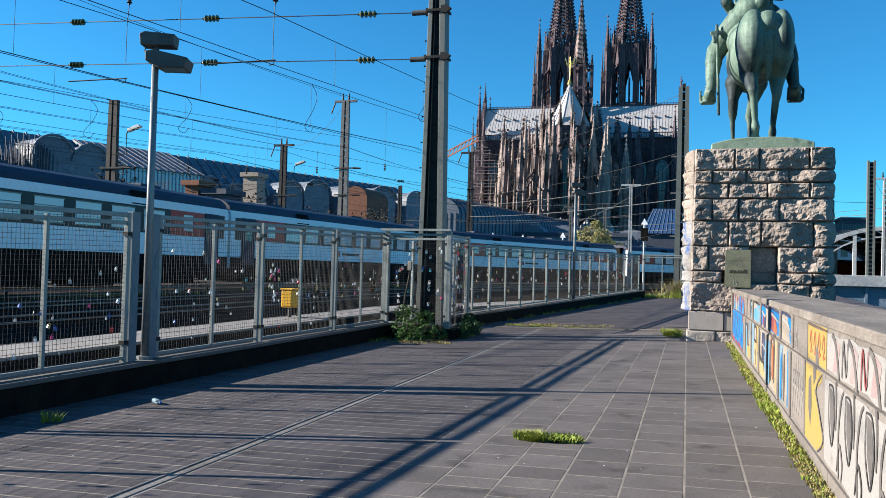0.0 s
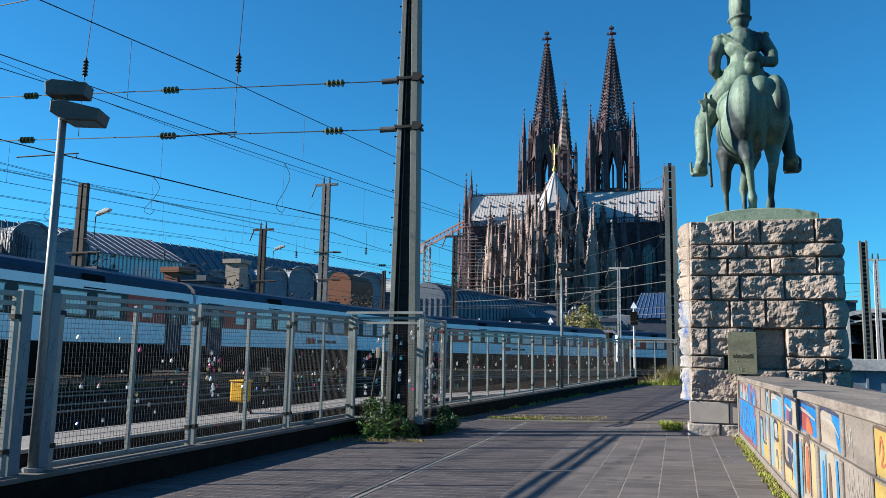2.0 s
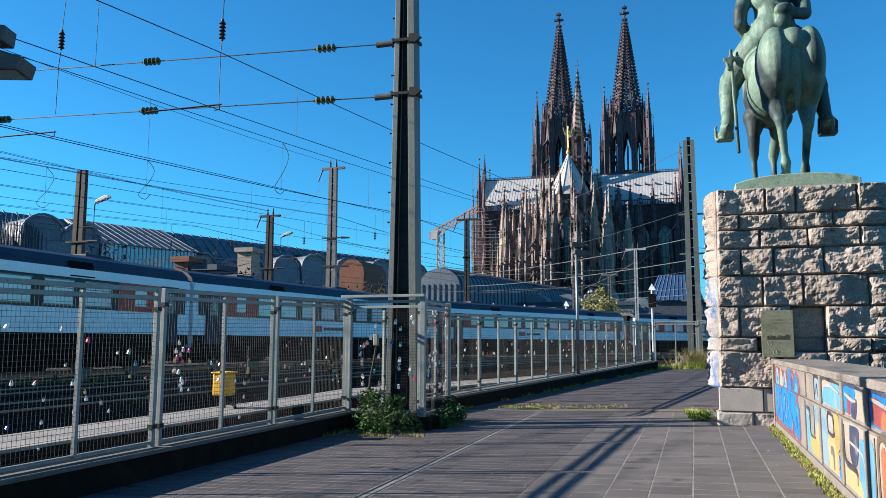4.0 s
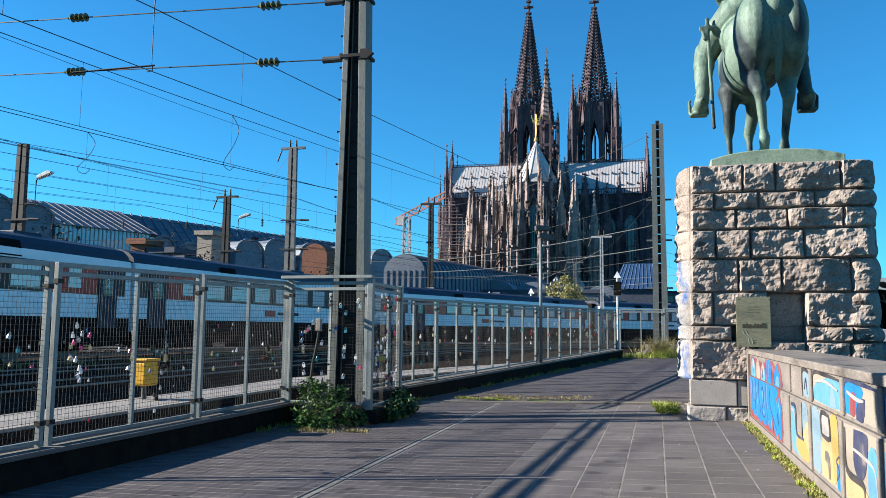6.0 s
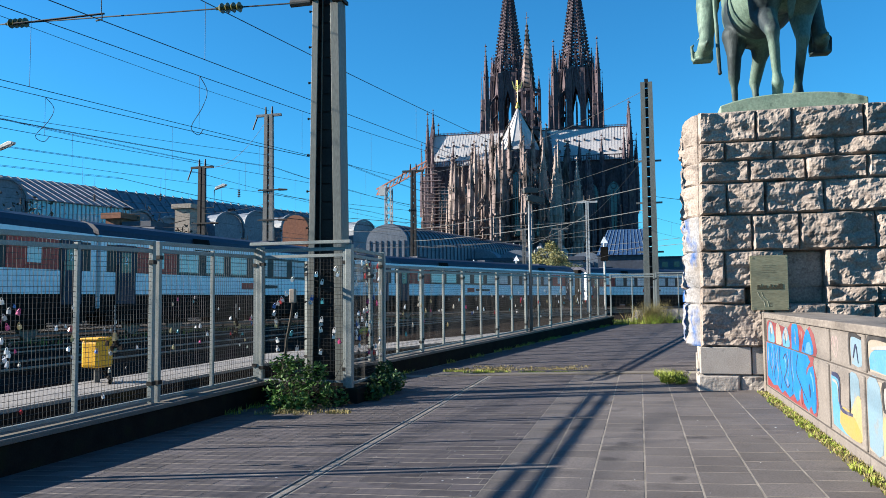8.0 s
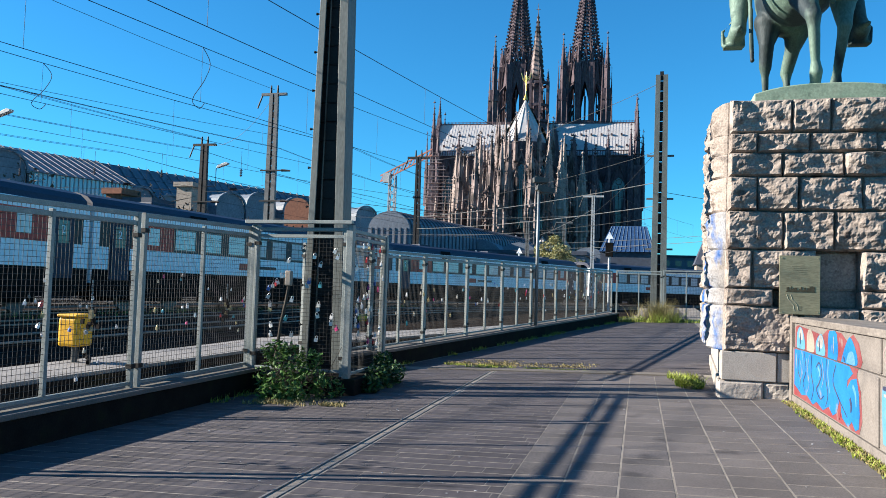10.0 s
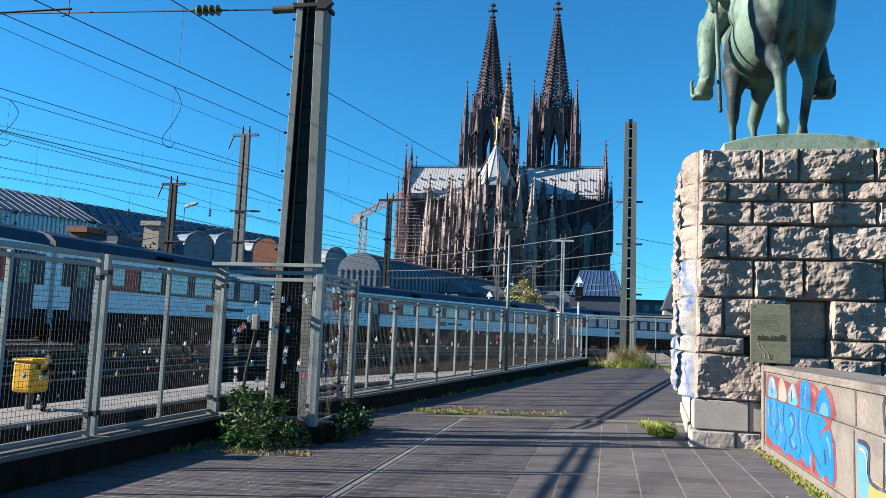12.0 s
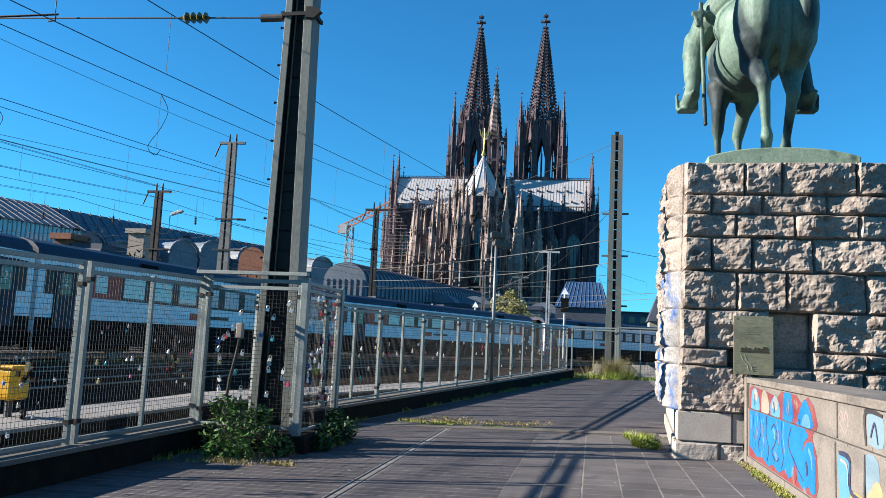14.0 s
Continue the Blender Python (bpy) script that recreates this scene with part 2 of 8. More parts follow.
M_BRICK = material("red_brown_brick", (0.3, 0.13, 0.08), (0.22, 0.1, 0.065), 0.9, scale=0.6, fine=3, bump=0.2, depth=0.05)
M_SHED = material("fluted_zinc", (0.19, 0.22, 0.26), (0.13, 0.155, 0.19), 0.6, 0.0, scale=0.3, fine=3, bump=0.1, depth=0.05, fade=0.85)
M_SHEDROOF = material("dark_slate_glass_roof", (0.05, 0.06, 0.085), (0.085, 0.1, 0.13), 0.65, 0.0, scale=0.2, fine=1.5, bump=0.1, depth=0.1)
M_HALLROOF = material("ribbed_glass_roof", (0.09, 0.125, 0.165), (0.14, 0.18, 0.225), 0.45, 0.0, scale=0.15, fine=1.2, bump=0.1, depth=0.05, spec=0.35)
M_SHEDGLASS = glass("station_glass", (0.22, 0.38, 0.46), 0.1)
M_BEIGE = material("beige_render", (0.42, 0.36, 0.3), (0.35, 0.3, 0.25), 0.9, scale=0.4, fine=4, bump=0)
M_CRANE = material("crane_orange", (0.75, 0.3, 0.2), (0.6, 0.26, 0.18), 0.6, 0, scale=0.5, fine=4, bump=0)
M_BLUEROOF = material("blue_glazed_roof", (0.02, 0.065, 0.16), (0.03, 0.085, 0.2), 0.65, 0.0, scale=0.2, fine=2, bump=0)
M_GIRDER = material("blue_grey_girder", (0.16, 0.23, 0.3), (0.21, 0.28, 0.35), 0.6, 0.1, scale=0.6, fine=8, bump=0.1, depth=0.01)
M_PALESTEEL = material("pale_grey_steel", (0.55, 0.56, 0.56), (0.45, 0.46, 0.46), 0.6, 0.1, scale=0.5, fine=5, bump=0)
M_LEAF = material("bramble_leaf", (0.05, 0.12, 0.025), (0.1, 0.2, 0.04), 0.5, 0, scale=5, fine=20, bump=0, vary=0.45)
M_LEAFDARK = material("ivy_leaf", (0.03, 0.075, 0.02), (0.055, 0.12, 0.03), 0.45, 0, scale=5, fine=20, bump=0, vary=0.4)
M_GRASS = material("weed_grass", (0.16, 0.25, 0.03), (0.3, 0.31, 0.06), 0.6, 0, scale=3, fine=20, bump=0, vary=0.4, fade=0.9)
M_DRYGRASS = material("dry_weeds", (0.36, 0.29, 0.13), (0.26, 0.23, 0.08), 0.7, 0, scale=3, fine=20, bump=0, vary=0.4, fade=0.75)
M_AUTUMN = material("autumn_leaves", (0.46, 0.42, 0.2), (0.3, 0.3, 0.13), 0.7, 0, scale=0.6, fine=3, bump=0, vary=0.4)
M_BARK = material("bark", (0.1, 0.08, 0.06), (0.06, 0.05, 0.04), 0.9, scale=6, fine=30, bump=0.5, depth=0.01)
M_LOCK = random_colours("padlock_lacquer", [(0.62, 0.6, 0.55), (0.4, 0.03, 0.03), (0.5, 0.4, 0.2), (0.7, 0.7, 0.7), (0.03, 0.1, 0.3), (0.5, 0.5, 0.5), (0.66, 0.66, 0.64), (0.06, 0.06, 0.06), (0.35, 0.35, 0.35), (0.72, 0.72, 0.7), (0.42, 0.05, 0.16), (0.03, 0.2, 0.25), (0.6, 0.6, 0.6), (0.5, 0.45, 0.36)], 0.3, 0.3)


def paint(name, c, c2=None):
    """Sprayed paint: uneven, faded and worn through to the concrete in places."""
    c2 = c2 or tuple(0.72 * v + 0.28 * w for v, w in zip(c, (0.4, 0.37, 0.34)))
    return material(name, c, c2, 0.65, 0, scale=2.6, fine=40, bump=0.2, depth=0.004, grain=0.14, stain=((0.4, 0.36, 0.32), 3.2, 0.64), fade=0.47)


P_BLUE = paint("spray_blue", (0.012, 0.22, 0.66), (0.025, 0.32, 0.76))
P_LIGHTBLUE = paint("spray_light_blue", (0.28, 0.45, 0.56))
P_RED = paint("spray_red", (0.36, 0.05, 0.06))
P_YELLOW = paint("spray_yellow", (0.6, 0.43, 0.1))
P_NAVY = paint("spray_navy", (0.025, 0.04, 0.13))
P_WHITE = paint("spray_white", (0.52, 0.5, 0.48))
P_GREY = paint("spray_grey", (0.17, 0.155, 0.15))
P_PINK = paint("spray_pink", (0.5, 0.34, 0.33), (0.5, 0.44, 0.42))
P_ORANGE = paint("spray_orange", (0.58, 0.16, 0.05))
P_BLACK = paint("spray_black", (0.03, 0.03, 0.035))
P_CREAM = paint("spray_cream", (0.52, 0.45, 0.36))
P_SAND = paint("spray_sand", (0.66, 0.46, 0.2), (0.62, 0.5, 0.3))
P_SKY = paint("spray_sky_blue", (0.1, 0.38, 0.64), (0.22, 0.48, 0.66))
P_BROWN = paint("spray_brown", (0.16, 0.1, 0.075))


# ---- mesh building ----
import collections


class Mesh:
    """Collects vertices and faces of one mesh."""

    def __init__(self):
        self.v, self.f = [], []

    def add(self, verts, faces):
        o = len(self.v)
        self.v += [tuple(p) for p in verts]
        self.f += [tuple(i + o for i in q) for q in faces]
        return self

    def box(self, x0, y0, z0, x1, y1, z1):
        return self.add([(x, y, z) for z in (z0, z1) for y in (y0, y1) for x in (x0, x1)],
                        [(0, 2, 3, 1), (4, 5, 7, 6), (0, 1, 5, 4), (2, 6, 7, 3), (0, 4, 6, 2), (1, 3, 7, 5)])

    def bar(self, p, q, w, h=None, up=(0, 0, 1)):
        """A rectangular bar from p to q."""
        p, q = Vector(p), Vector(q)
        h = h or w
        d = (q - p).normalized()
        u = Vector(up)
        if abs(d.dot(u)) > 0.99:
            u = Vector((0, 1, 0))
        s = d.cross(u).normalized() * w / 2
        t = s.cross(d).normalized() * h / 2
        pts = [e + a * s + b * t for e in (p, q) for a, b in ((-1, -1), (1, -1), (1, 1), (-1, 1))]
        return self.add(pts, [(0, 1, 2, 3), (7, 6, 5, 4), (0, 4, 5, 1), (1, 5, 6, 2), (2, 6, 7, 3), (3, 7, 4, 0)])

    def tube(self, p, q, r, r2=None, n=8, caps=True):
        p, q = Vector(p), Vector(q)
        r2 = r if r2 is None else r2
        d = (q - p).normalized()
        u = Vector((0, 0, 1)) if abs(d.z) < 0.9 else Vector((1, 0, 0))
        s = d.cross(u).normalized()
        t = s.cross(d)
        pts = [e + (s * math.cos(2 * math.pi * k / n) + t * math.sin(2 * math.pi * k / n)) * max(rr, 1e-4) for e, rr in ((p, r), (q, r2)) for k in range(n)]
        fs = [(k, n + k, n + (k + 1) % n, (k + 1) % n) for k in range(n)]
        if caps:
            fs += [tuple(range(n)), tuple(range(2 * n - 1, n - 1, -1))]
        return self.add(pts, fs)

    def line(self, pts, r, n=4):
        """A round wire or pipe that follows the points."""
        pts = [Vector(p) for p in pts]
        rings = []
        for k, p in enumerate(pts):
            d = (pts[min(k + 1, len(pts) - 1)] - pts[max(k - 1, 0)]).normalized()
            u = Vector((0, 0, 1)) if abs(d.z) < 0.9 else Vector((1, 0, 0))
            s = d.cross(u).normalized()
            t = s.cross(d)
            rings.append([p + (s * math.cos(2 * math.pi * q / n) + t * math.sin(2 * math.pi * q / n)) * r for q in range(n)])
        return self.loft(rings)

    def prism(self, poly, p, ex, ey, ez):
        """The flat outline poly (a, b) at p + a*ex + b*ey, made thick by ez."""
        p, ex, ey, ez = Vector(p), Vector(ex), Vector(ey), Vector(ez)
        n = len(poly)
        a = [p + ex * u + ey * w for u, w in poly]
        return self.add(a + [k + ez for k in a], [tuple(range(n - 1, -1, -1)), tuple(range(n, 2 * n))] + [(k, (k + 1) % n, n + (k + 1) % n, n + k) for k in range(n)])

    def pyramid(self, c, hw, h, n=4, turn=None, hw2=0.0):
        c = Vector(c)
        turn = math.pi / n if turn is None else turn
        ring = lambda r, z: [c + Vector((math.cos(turn + 2 * math.pi * k / n) * r, math.sin(turn + 2 * math.pi * k / n) * r, z)) for k in range(n)]
        f = 1 / math.cos(math.pi / n)
        return self.add(ring(hw * f, 0) + ring(max(hw2, 0.01) * f, h), [(k, (k + 1) % n, n + (k + 1) % n, n + k) for k in range(n)] + [tuple(range(n, 2 * n)), tuple(range(n - 1, -1, -1))])

    def loft(self, rings, close=True, caps=True):
        n = len(rings[0])
        vs = [p for r in rings for p in r]
        fs = []
        for i in range(len(rings) - 1):
            for k in range(n if close else n - 1):
                fs.append((i * n + k, i * n + (k + 1) % n, (i + 1) * n + (k + 1) % n, (i + 1) * n + k))
        if caps:
            fs += [tuple(range(n - 1, -1, -1)), tuple(range((len(rings) - 1) * n, len(rings) * n))]
        return self.add(vs, fs)

    def ball(self, c, r, n=8, m=6):
        c = Vector(c)
        rr = Vector(r) if hasattr(r, "__len__") else Vector((r, r, r))
        rings = []
        for i in range(1, m):
            a = math.pi * i / m
            rings.append([c + Vector((rr.x * math.sin(a) * math.cos(2 * math.pi * k / n), rr.y * math.sin(a) * math.sin(2 * math.pi * k / n), -rr.z * math.cos(a))) for k in range(n)])
        return self.loft(rings)

    def weld(self):
        """Joins touching pieces into one."""
        at, idx, keep = {}, [], []
        for p in self.v:
            key = tuple(round(q, 4) for q in p)
            idx.append(at.setdefault(key, len(keep)))
            if idx[-1] == len(keep):
                keep.append(p)
        fs = []
        for q in self.f:
            r = [idx[i] for i in q]
            r = [v for k, v in enumerate(r) if v != r[k - 1]]
            if len(set(r)) == len(r) > 2:
                fs.append(tuple(r))
        seen = collections.Counter(tuple(sorted(q)) for q in fs)
        self.v, self.f = keep, [q for q in fs if seen[tuple(sorted(q))] == 1]
        return self

    def mesh(self, name, mat, smooth=False, fix=True):
        me = bpy.data.meshes.new(name)
        me.from_pydata(self.v, [], self.f)
        if fix and len(self.f) < 60000:
            bm = bmesh.new()
            bm.from_mesh(me)
            bmesh.ops.recalc_face_normals(bm, faces=bm.faces)
            bm.to_mesh(me)
            bm.free()
        me.materials.append(mat)
        if smooth:
            me.polygons.foreach_set("use_smooth", [True] * len(me.polygons))
        me.update()
        return me


def part(name, mb, mat, parent=None, label="", smooth=False, bevel=0.0):
    ob = new(name, mb.mesh(name, mat, smooth))
    if parent is not None:
        ob.parent = parent
    if label:
        ob["label"] = label
    if bevel:
        mod = ob.modifiers.new("bevel", "BEVEL")
        mod.width, mod.segments, mod.limit_method = bevel, 2, "ANGLE"
    return ob


def thing(name, label, category, group="", m=None):
    ob = new(name)
    ob.empty_display_size = 0.2
    if m is not None:
        ob.matrix_basis = m
    return tagged(ob, label, category, group)


def single(name, mb, mat, label, category="", group="", kind="", smooth=False, bevel=0.0):
    return tagged(part(name, mb, mat, None, "", smooth, bevel), label, category, group, kind)


SLOPE = 0.028


def gz(x, y):
    """Height of the walkway: it falls to the tracks and climbs a little beyond the monument."""
    return SLOPE * (x - 1.15) + 0.0255 * max(0.0, y - 25)


# ---- ground ----
def fence_far(y):
    """x of the far fence, which runs straight and draws to the right."""
    return -7.26 + 0.244 * (y - 24.56)


g = Mesh()
g.add([(-2500, -2500, -7.2), (2500, -2500, -7.2), (2500, 2500, -7.2), (-2500, 2500, -7.2)], [(0, 1, 2, 3)])
single("ground", g, M_EARTH, "grey city ground reaching to the horizon", "ground", kind="structure")
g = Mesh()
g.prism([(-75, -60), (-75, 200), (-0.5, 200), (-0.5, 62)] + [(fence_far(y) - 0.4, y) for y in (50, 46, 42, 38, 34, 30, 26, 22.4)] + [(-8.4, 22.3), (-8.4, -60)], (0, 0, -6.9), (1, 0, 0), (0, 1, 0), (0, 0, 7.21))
single("railway_bed", g, M_BALLAST, "brown ballast bed of the railway tracks, darkened for the train's shade", "railway bed", kind="structure")
g = Mesh()
near_edge = [(-8.45, -60), (-8.45, 22)] + [(fence_far(y) - 0.6, y) for y in (24, 28, 32, 36, 40, 44)]
far_edge = [(-9.6, -60), (-9.75, 22)] + [(fence_far(y) - 2.5 + 0.06 * (y - 24), y) for y in (24, 28, 32, 36, 40, 44)]
g.prism(near_edge + far_edge[::-1], (0, 0, 0.0), (1, 0, 0), (0, 1, 0), (0, 0, 0.36))
single("service_path", g, M_PLATFORM, "pale concrete service path beside the tracks", "path", kind="structure")
g = Mesh()
ys = sorted({*range(-12, 64, 4), 25})
g.add([(x, y, gz(x, y) + 0.0036) for y in ys for x in (-8.25 if y < 20 else fence_far(min(y, 50)) - 0.2, 2.2)], [(2 * k, 2 * k + 1, 2 * k + 3, 2 * k + 2) for k in range(len(ys) - 1)])
g.box(-8.24, -12, -7.0, 2.19, 60, -0.75)
walkway = single("walkway", g, M_JOINT, "sandy bed and joints under the walkway slabs", "pavement", kind="structure")
g = Mesh()
g.prism([(27.2, -7.0), (27.2, 0.0), (60, 0.8), (60, -7.0)], (2.2, 0, 0), (0, 1, 0), (0, 0, 1), (6.8, 0, 0))
single("terrace", g, M_PAVER, "dark paved ground beyond the monument", "pavement", kind="structure")

# ledge under the fence
FENCE_X = -7.95


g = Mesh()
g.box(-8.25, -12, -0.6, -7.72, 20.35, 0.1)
kerb = single("ledge_near", g, M_KERB, "stained low concrete ledge under the fence, shaded face darkened in colour", "ledge", kind="structure", bevel=0.02)
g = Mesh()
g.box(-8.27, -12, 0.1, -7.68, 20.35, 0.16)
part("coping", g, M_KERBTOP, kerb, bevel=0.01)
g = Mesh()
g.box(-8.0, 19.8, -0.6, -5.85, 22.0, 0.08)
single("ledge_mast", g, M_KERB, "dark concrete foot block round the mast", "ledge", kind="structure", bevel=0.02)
g = Mesh()
gc = Mesh()
ring, ringc = [], []
for k in range(16):
    y = 22.1 + k * 22.2 / 15
    x, z = fence_far(y), gz(fence_far(y), y)
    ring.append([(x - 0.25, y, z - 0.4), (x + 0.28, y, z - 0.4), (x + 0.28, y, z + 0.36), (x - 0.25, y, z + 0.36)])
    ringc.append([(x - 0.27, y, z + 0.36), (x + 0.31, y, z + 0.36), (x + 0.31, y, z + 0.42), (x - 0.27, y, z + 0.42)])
far_kerb = single("ledge_far", g.loft(ring), M_KERB, "stained low concrete ledge under the far fence, shaded face darkened in colour", "ledge", kind="structure")
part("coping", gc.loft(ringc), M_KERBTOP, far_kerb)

# drainage channel and cross strip
g = Mesh()
for dx in (-0.075, 0.035):
    g.add([(x + dx + e, y, gz(x, y) + zz) for y, x in ((-6.0, -3.95), (24.6, -4.4)) for e, zz in ((0, -0.01), (0.022, -0.01), (0.022, 0.012), (0, 0.012))],
          [(0, 4, 5, 1), (1, 5, 6, 2), (2, 6, 7, 3), (3, 7, 4, 0), (0, 1, 2, 3), (7, 6, 5, 4)])
single("drain_channel", g, M_CHANNEL, "two pale metal strips of a drain joint across the paving", "drain channel", kind="structure")
g = Mesh()
g.add([(x, y, gz(x, y) + zz) for x in (-5.9, 0.0) for y, zz in ((24.7, -0.01), (25.15, -0.01), (25.15, 0.03), (24.7, 0.03))], [(0, 4, 5, 1), (1, 5, 6, 2), (2, 6, 7, 3), (3, 7, 4, 0), (0, 1, 2, 3), (7, 6, 5, 4)])
single("cross_strip", g, M_KERBTOP, "pale stone strip laid across the walkway", "kerb strip", kind="structure")


# ---- fence ----
def panel_mesh(w, h, pitch=0.066, r=0.0032):
    m = Mesh()
    for k in range(1, int(w / pitch)):
        m.tube((k * pitch, 0, 0.03), (k * pitch, 0, h - 0.03), r, n=3, caps=False)
    for k in range(1, int(h / pitch)):
        m.tube((0.03, 0, k * pitch), (w - 0.03, 0, k * pitch), r, n=3, caps=False)
    return m


def fence_panel(p, q, z0, h, mid=True, group="fence panels", label="grey-green steel fence panel with wire mesh and love locks", climb=0.0, rise=0.0):
    """One framed mesh panel from p to q (x, y), its top rising by climb and its foot by rise in each metre."""
    p, q = Vector((*p, 0)), Vector((*q, 0))
    w = (q - p).length
    ang = math.atan2(q.y - p.y, q.x - p.x)
    th = thing("fence_panel", label, "fence", group, Matrix.Translation((p.x, p.y, z0)) @ Matrix.Rotation(ang, 4, "Z"))

    def lean(m):
        m.v = [(x, y, z + (x - w / 2) * (rise + (climb - rise) * min(1.0, max(0.0, z / h)))) for x, y, z in m.v]
        return m

    part("wire_mesh", lean(panel_mesh(w, h)), M_MESHWIRE, th, "fine galvanised wire mesh")
    for x in (0.0, w):
        part("post", lean(Mesh().box(x - 0.035, -0.035, -0.06, x + 0.035, 0.035, h + 0.03)), M_FENCE, th, bevel=0.006)
    part("rail", lean(Mesh().box(0.035, -0.03, h - 0.035, w - 0.035, 0.03, h + 0.03)), M_FENCE, th, bevel=0.006)
    part("rail", lean(Mesh().box(0.035, -0.022, h - 0.15, w - 0.035, 0.022, h - 0.09)), M_FENCE, th, bevel=0.006)
    part("rail", lean(Mesh().box(0.035, -0.03, 0, w - 0.035, 0.03, 0.045)), M_FENCE, th, bevel=0.006)
    if mid:
        part("mullion", lean(Mesh().box(w / 2 - 0.026, -0.03, 0.045, w / 2 + 0.026, 0.03, h - 0.06)), M_FENCE, th, bevel=0.006)
    for x in (0.0, w):
        for zz in (0.25, h - 0.25):
            part("clamp", Mesh().box(x - 0.05, -0.045, zz - 0.03, x + 0.05, 0.045, zz + 0.03), M_MASTDARK, th)
    return th


def fence_top(y):
    return 2.35 + 0.0235 * (y - 9.7)


near_panels = [(-6.6, -3.35), (-3.2, 0.0), (0.15, 3.2), (3.35, 6.45), (6.6, 9.68), (10.42, 13.42), (13.58, 16.78), (16.94, 20.0)]
for a, b in near_panels:
    fence_panel((FENCE_X, a), (FENCE_X, b), 0.2, fence_top((a + b) / 2) - 0.2, climb=0.0235)
fence_panel((-7.8, 19.98), (-6.12, 19.9), 0.16, 2.42, mid=False, group="mast cage panels", label="steel mesh panel closing the cage before the mast")
fence_panel((-6.04, 20.0), (-6.08, 21.8), 0.12, 2.45, mid=False, group="mast cage panels", label="steel mesh panel of the cage beside the mast")
for k in range(9):
    ya, yb = 22.12 + 2.44 * k, 24.5 + 2.44 * k
    ym = (ya + yb) / 2
    foot = gz(fence_far(ym), ym) + 0.46
    fence_panel((fence_far(ya), ya), (fence_far(yb), yb), foot, 2.5 + 0.0115 * (ym - 27) - foot, group="far fence panels", label="grey steel mesh fence panel on the far ledge", climb=0.011, rise=0.031)
for k in range(3):
    fence_panel((-2.3 + k * 2.1, 44.9 - 0.1 * k), (-0.3 + k * 2.1, 44.8 - 0.1 * k), 0.5 + 0.05 * k, 2.25, group="end fence panels", label="grey steel mesh panel of the cross fence")

# corner posts of the cage
for x, y, zt in ((-6.04, 19.9, 2.66), (-7.86, 20.02, 2.66), (-6.08, 21.86, 2.62)):
    single("corner_post", Mesh().box(x - 0.06, y - 0.06, 0.05, x + 0.06, y + 0.06, zt), M_FENCE, "square grey-green corner post of the mast cage", "post", "cage corner posts", bevel=0.008)
single("cage_top_rail", Mesh().bar((-8.0, 19.9, 2.7), (-5.98, 19.82, 2.7), 0.1, 0.06), M_FENCE, "grey-green steel rail on top of the cage", "rail", bevel=0.006)
# wide posts beside the lamp
for y in (9.82, 10.28):
    th = thing("wide_post", "blue-grey steel gate post scribbled with pale marker tags", "post", "wide gate posts", Matrix.Translation((FENCE_X, y, 0.1)))
    part("shaft", Mesh().box(-0.05, -0.085, 0, 0.05, 0.085, 2.3), M_POSTBLUE, th, bevel=0.008)
    part("foot_plate", Mesh().box(-0.09, -0.12, 0, 0.09, 0.12, 0.03), M_POSTBLUE, th)
    rnd = random.Random(int(y * 100))
    for z0 in (0.55, 0.95, 1.45):
        part("scribble", Mesh().line([(0.054, rnd.uniform(-0.06, 0.06), z0 + k * 0.035) for k in range(9)], 0.005, 5), P_LIGHTBLUE, th, "pale scribbled marker tag")


# ---- padlocks on the mesh ----
def lock_mesh():
    m = Mesh().box(-0.022, -0.012, -0.045, 0.022, 0.012, 0.0)
    pts = [(0.015 * math.cos(a), 0, 0.012 + 0.022 * math.sin(a)) for a in [math.pi * k / 6 for k in range(7)]]
    m.line([(0.015, 0, 0)] + pts + [(-0.015, 0, 0)], 0.004, 5)
    return m.mesh("padlock", M_LOCK)


LOCK = lock_mesh()
rnd = random.Random(5)


def padlock(x, y, z, ang, size):
    ob = new("padlock", LOCK)
    ob.matrix_basis = Matrix.Translation((x, y, z)) @ Matrix.Rotation(ang, 4, "Z") @ Matrix.Rotation(rnd.uniform(-0.5, 0.5), 4, "Y") @ Matrix.Scale(size, 4)
    tagged(ob, "small love padlock hanging on the fence mesh", "padlock", "padlocks on the fence")


for a, b in near_panels[3:]:
    for _ in range(26):
        cy = rnd.uniform(a + 0.1, b - 0.1)
        z = min(2.2, max(0.4, rnd.gauss(1.15, 0.32)))
        padlock(FENCE_X + 0.018, cy, z, math.pi / 2 + rnd.uniform(-0.3, 0.3), rnd.choice((0.6, 0.7, 0.85, 1.0)))
for _ in range(14):
    padlock(FENCE_X + 0.02, 13.75 + abs(rnd.gauss(0, 0.35)), rnd.gauss(1.4, 0.16), math.pi / 2, 1.0)
for _ in range(30):
    padlock(rnd.uniform(-7.6, -6.2), 19.9, rnd.uniform(0.6, 2.3), rnd.uniform(-0.3, 0.3), 1.3)
for _ in range(46):
    padlock(-6.03, rnd.uniform(20.2, 21.7), rnd.uniform(0.5, 2.4), math.pi / 2, 1.3)
for _ in range(90):
    y = rnd.uniform(24.8, 43)
    padlock(fence_far(y) + 0.03, y, gz(fence_far(y), y) + rnd.gauss(1.55, 0.28), math.pi / 2, rnd.choice((1.0, 1.2, 1.5)))
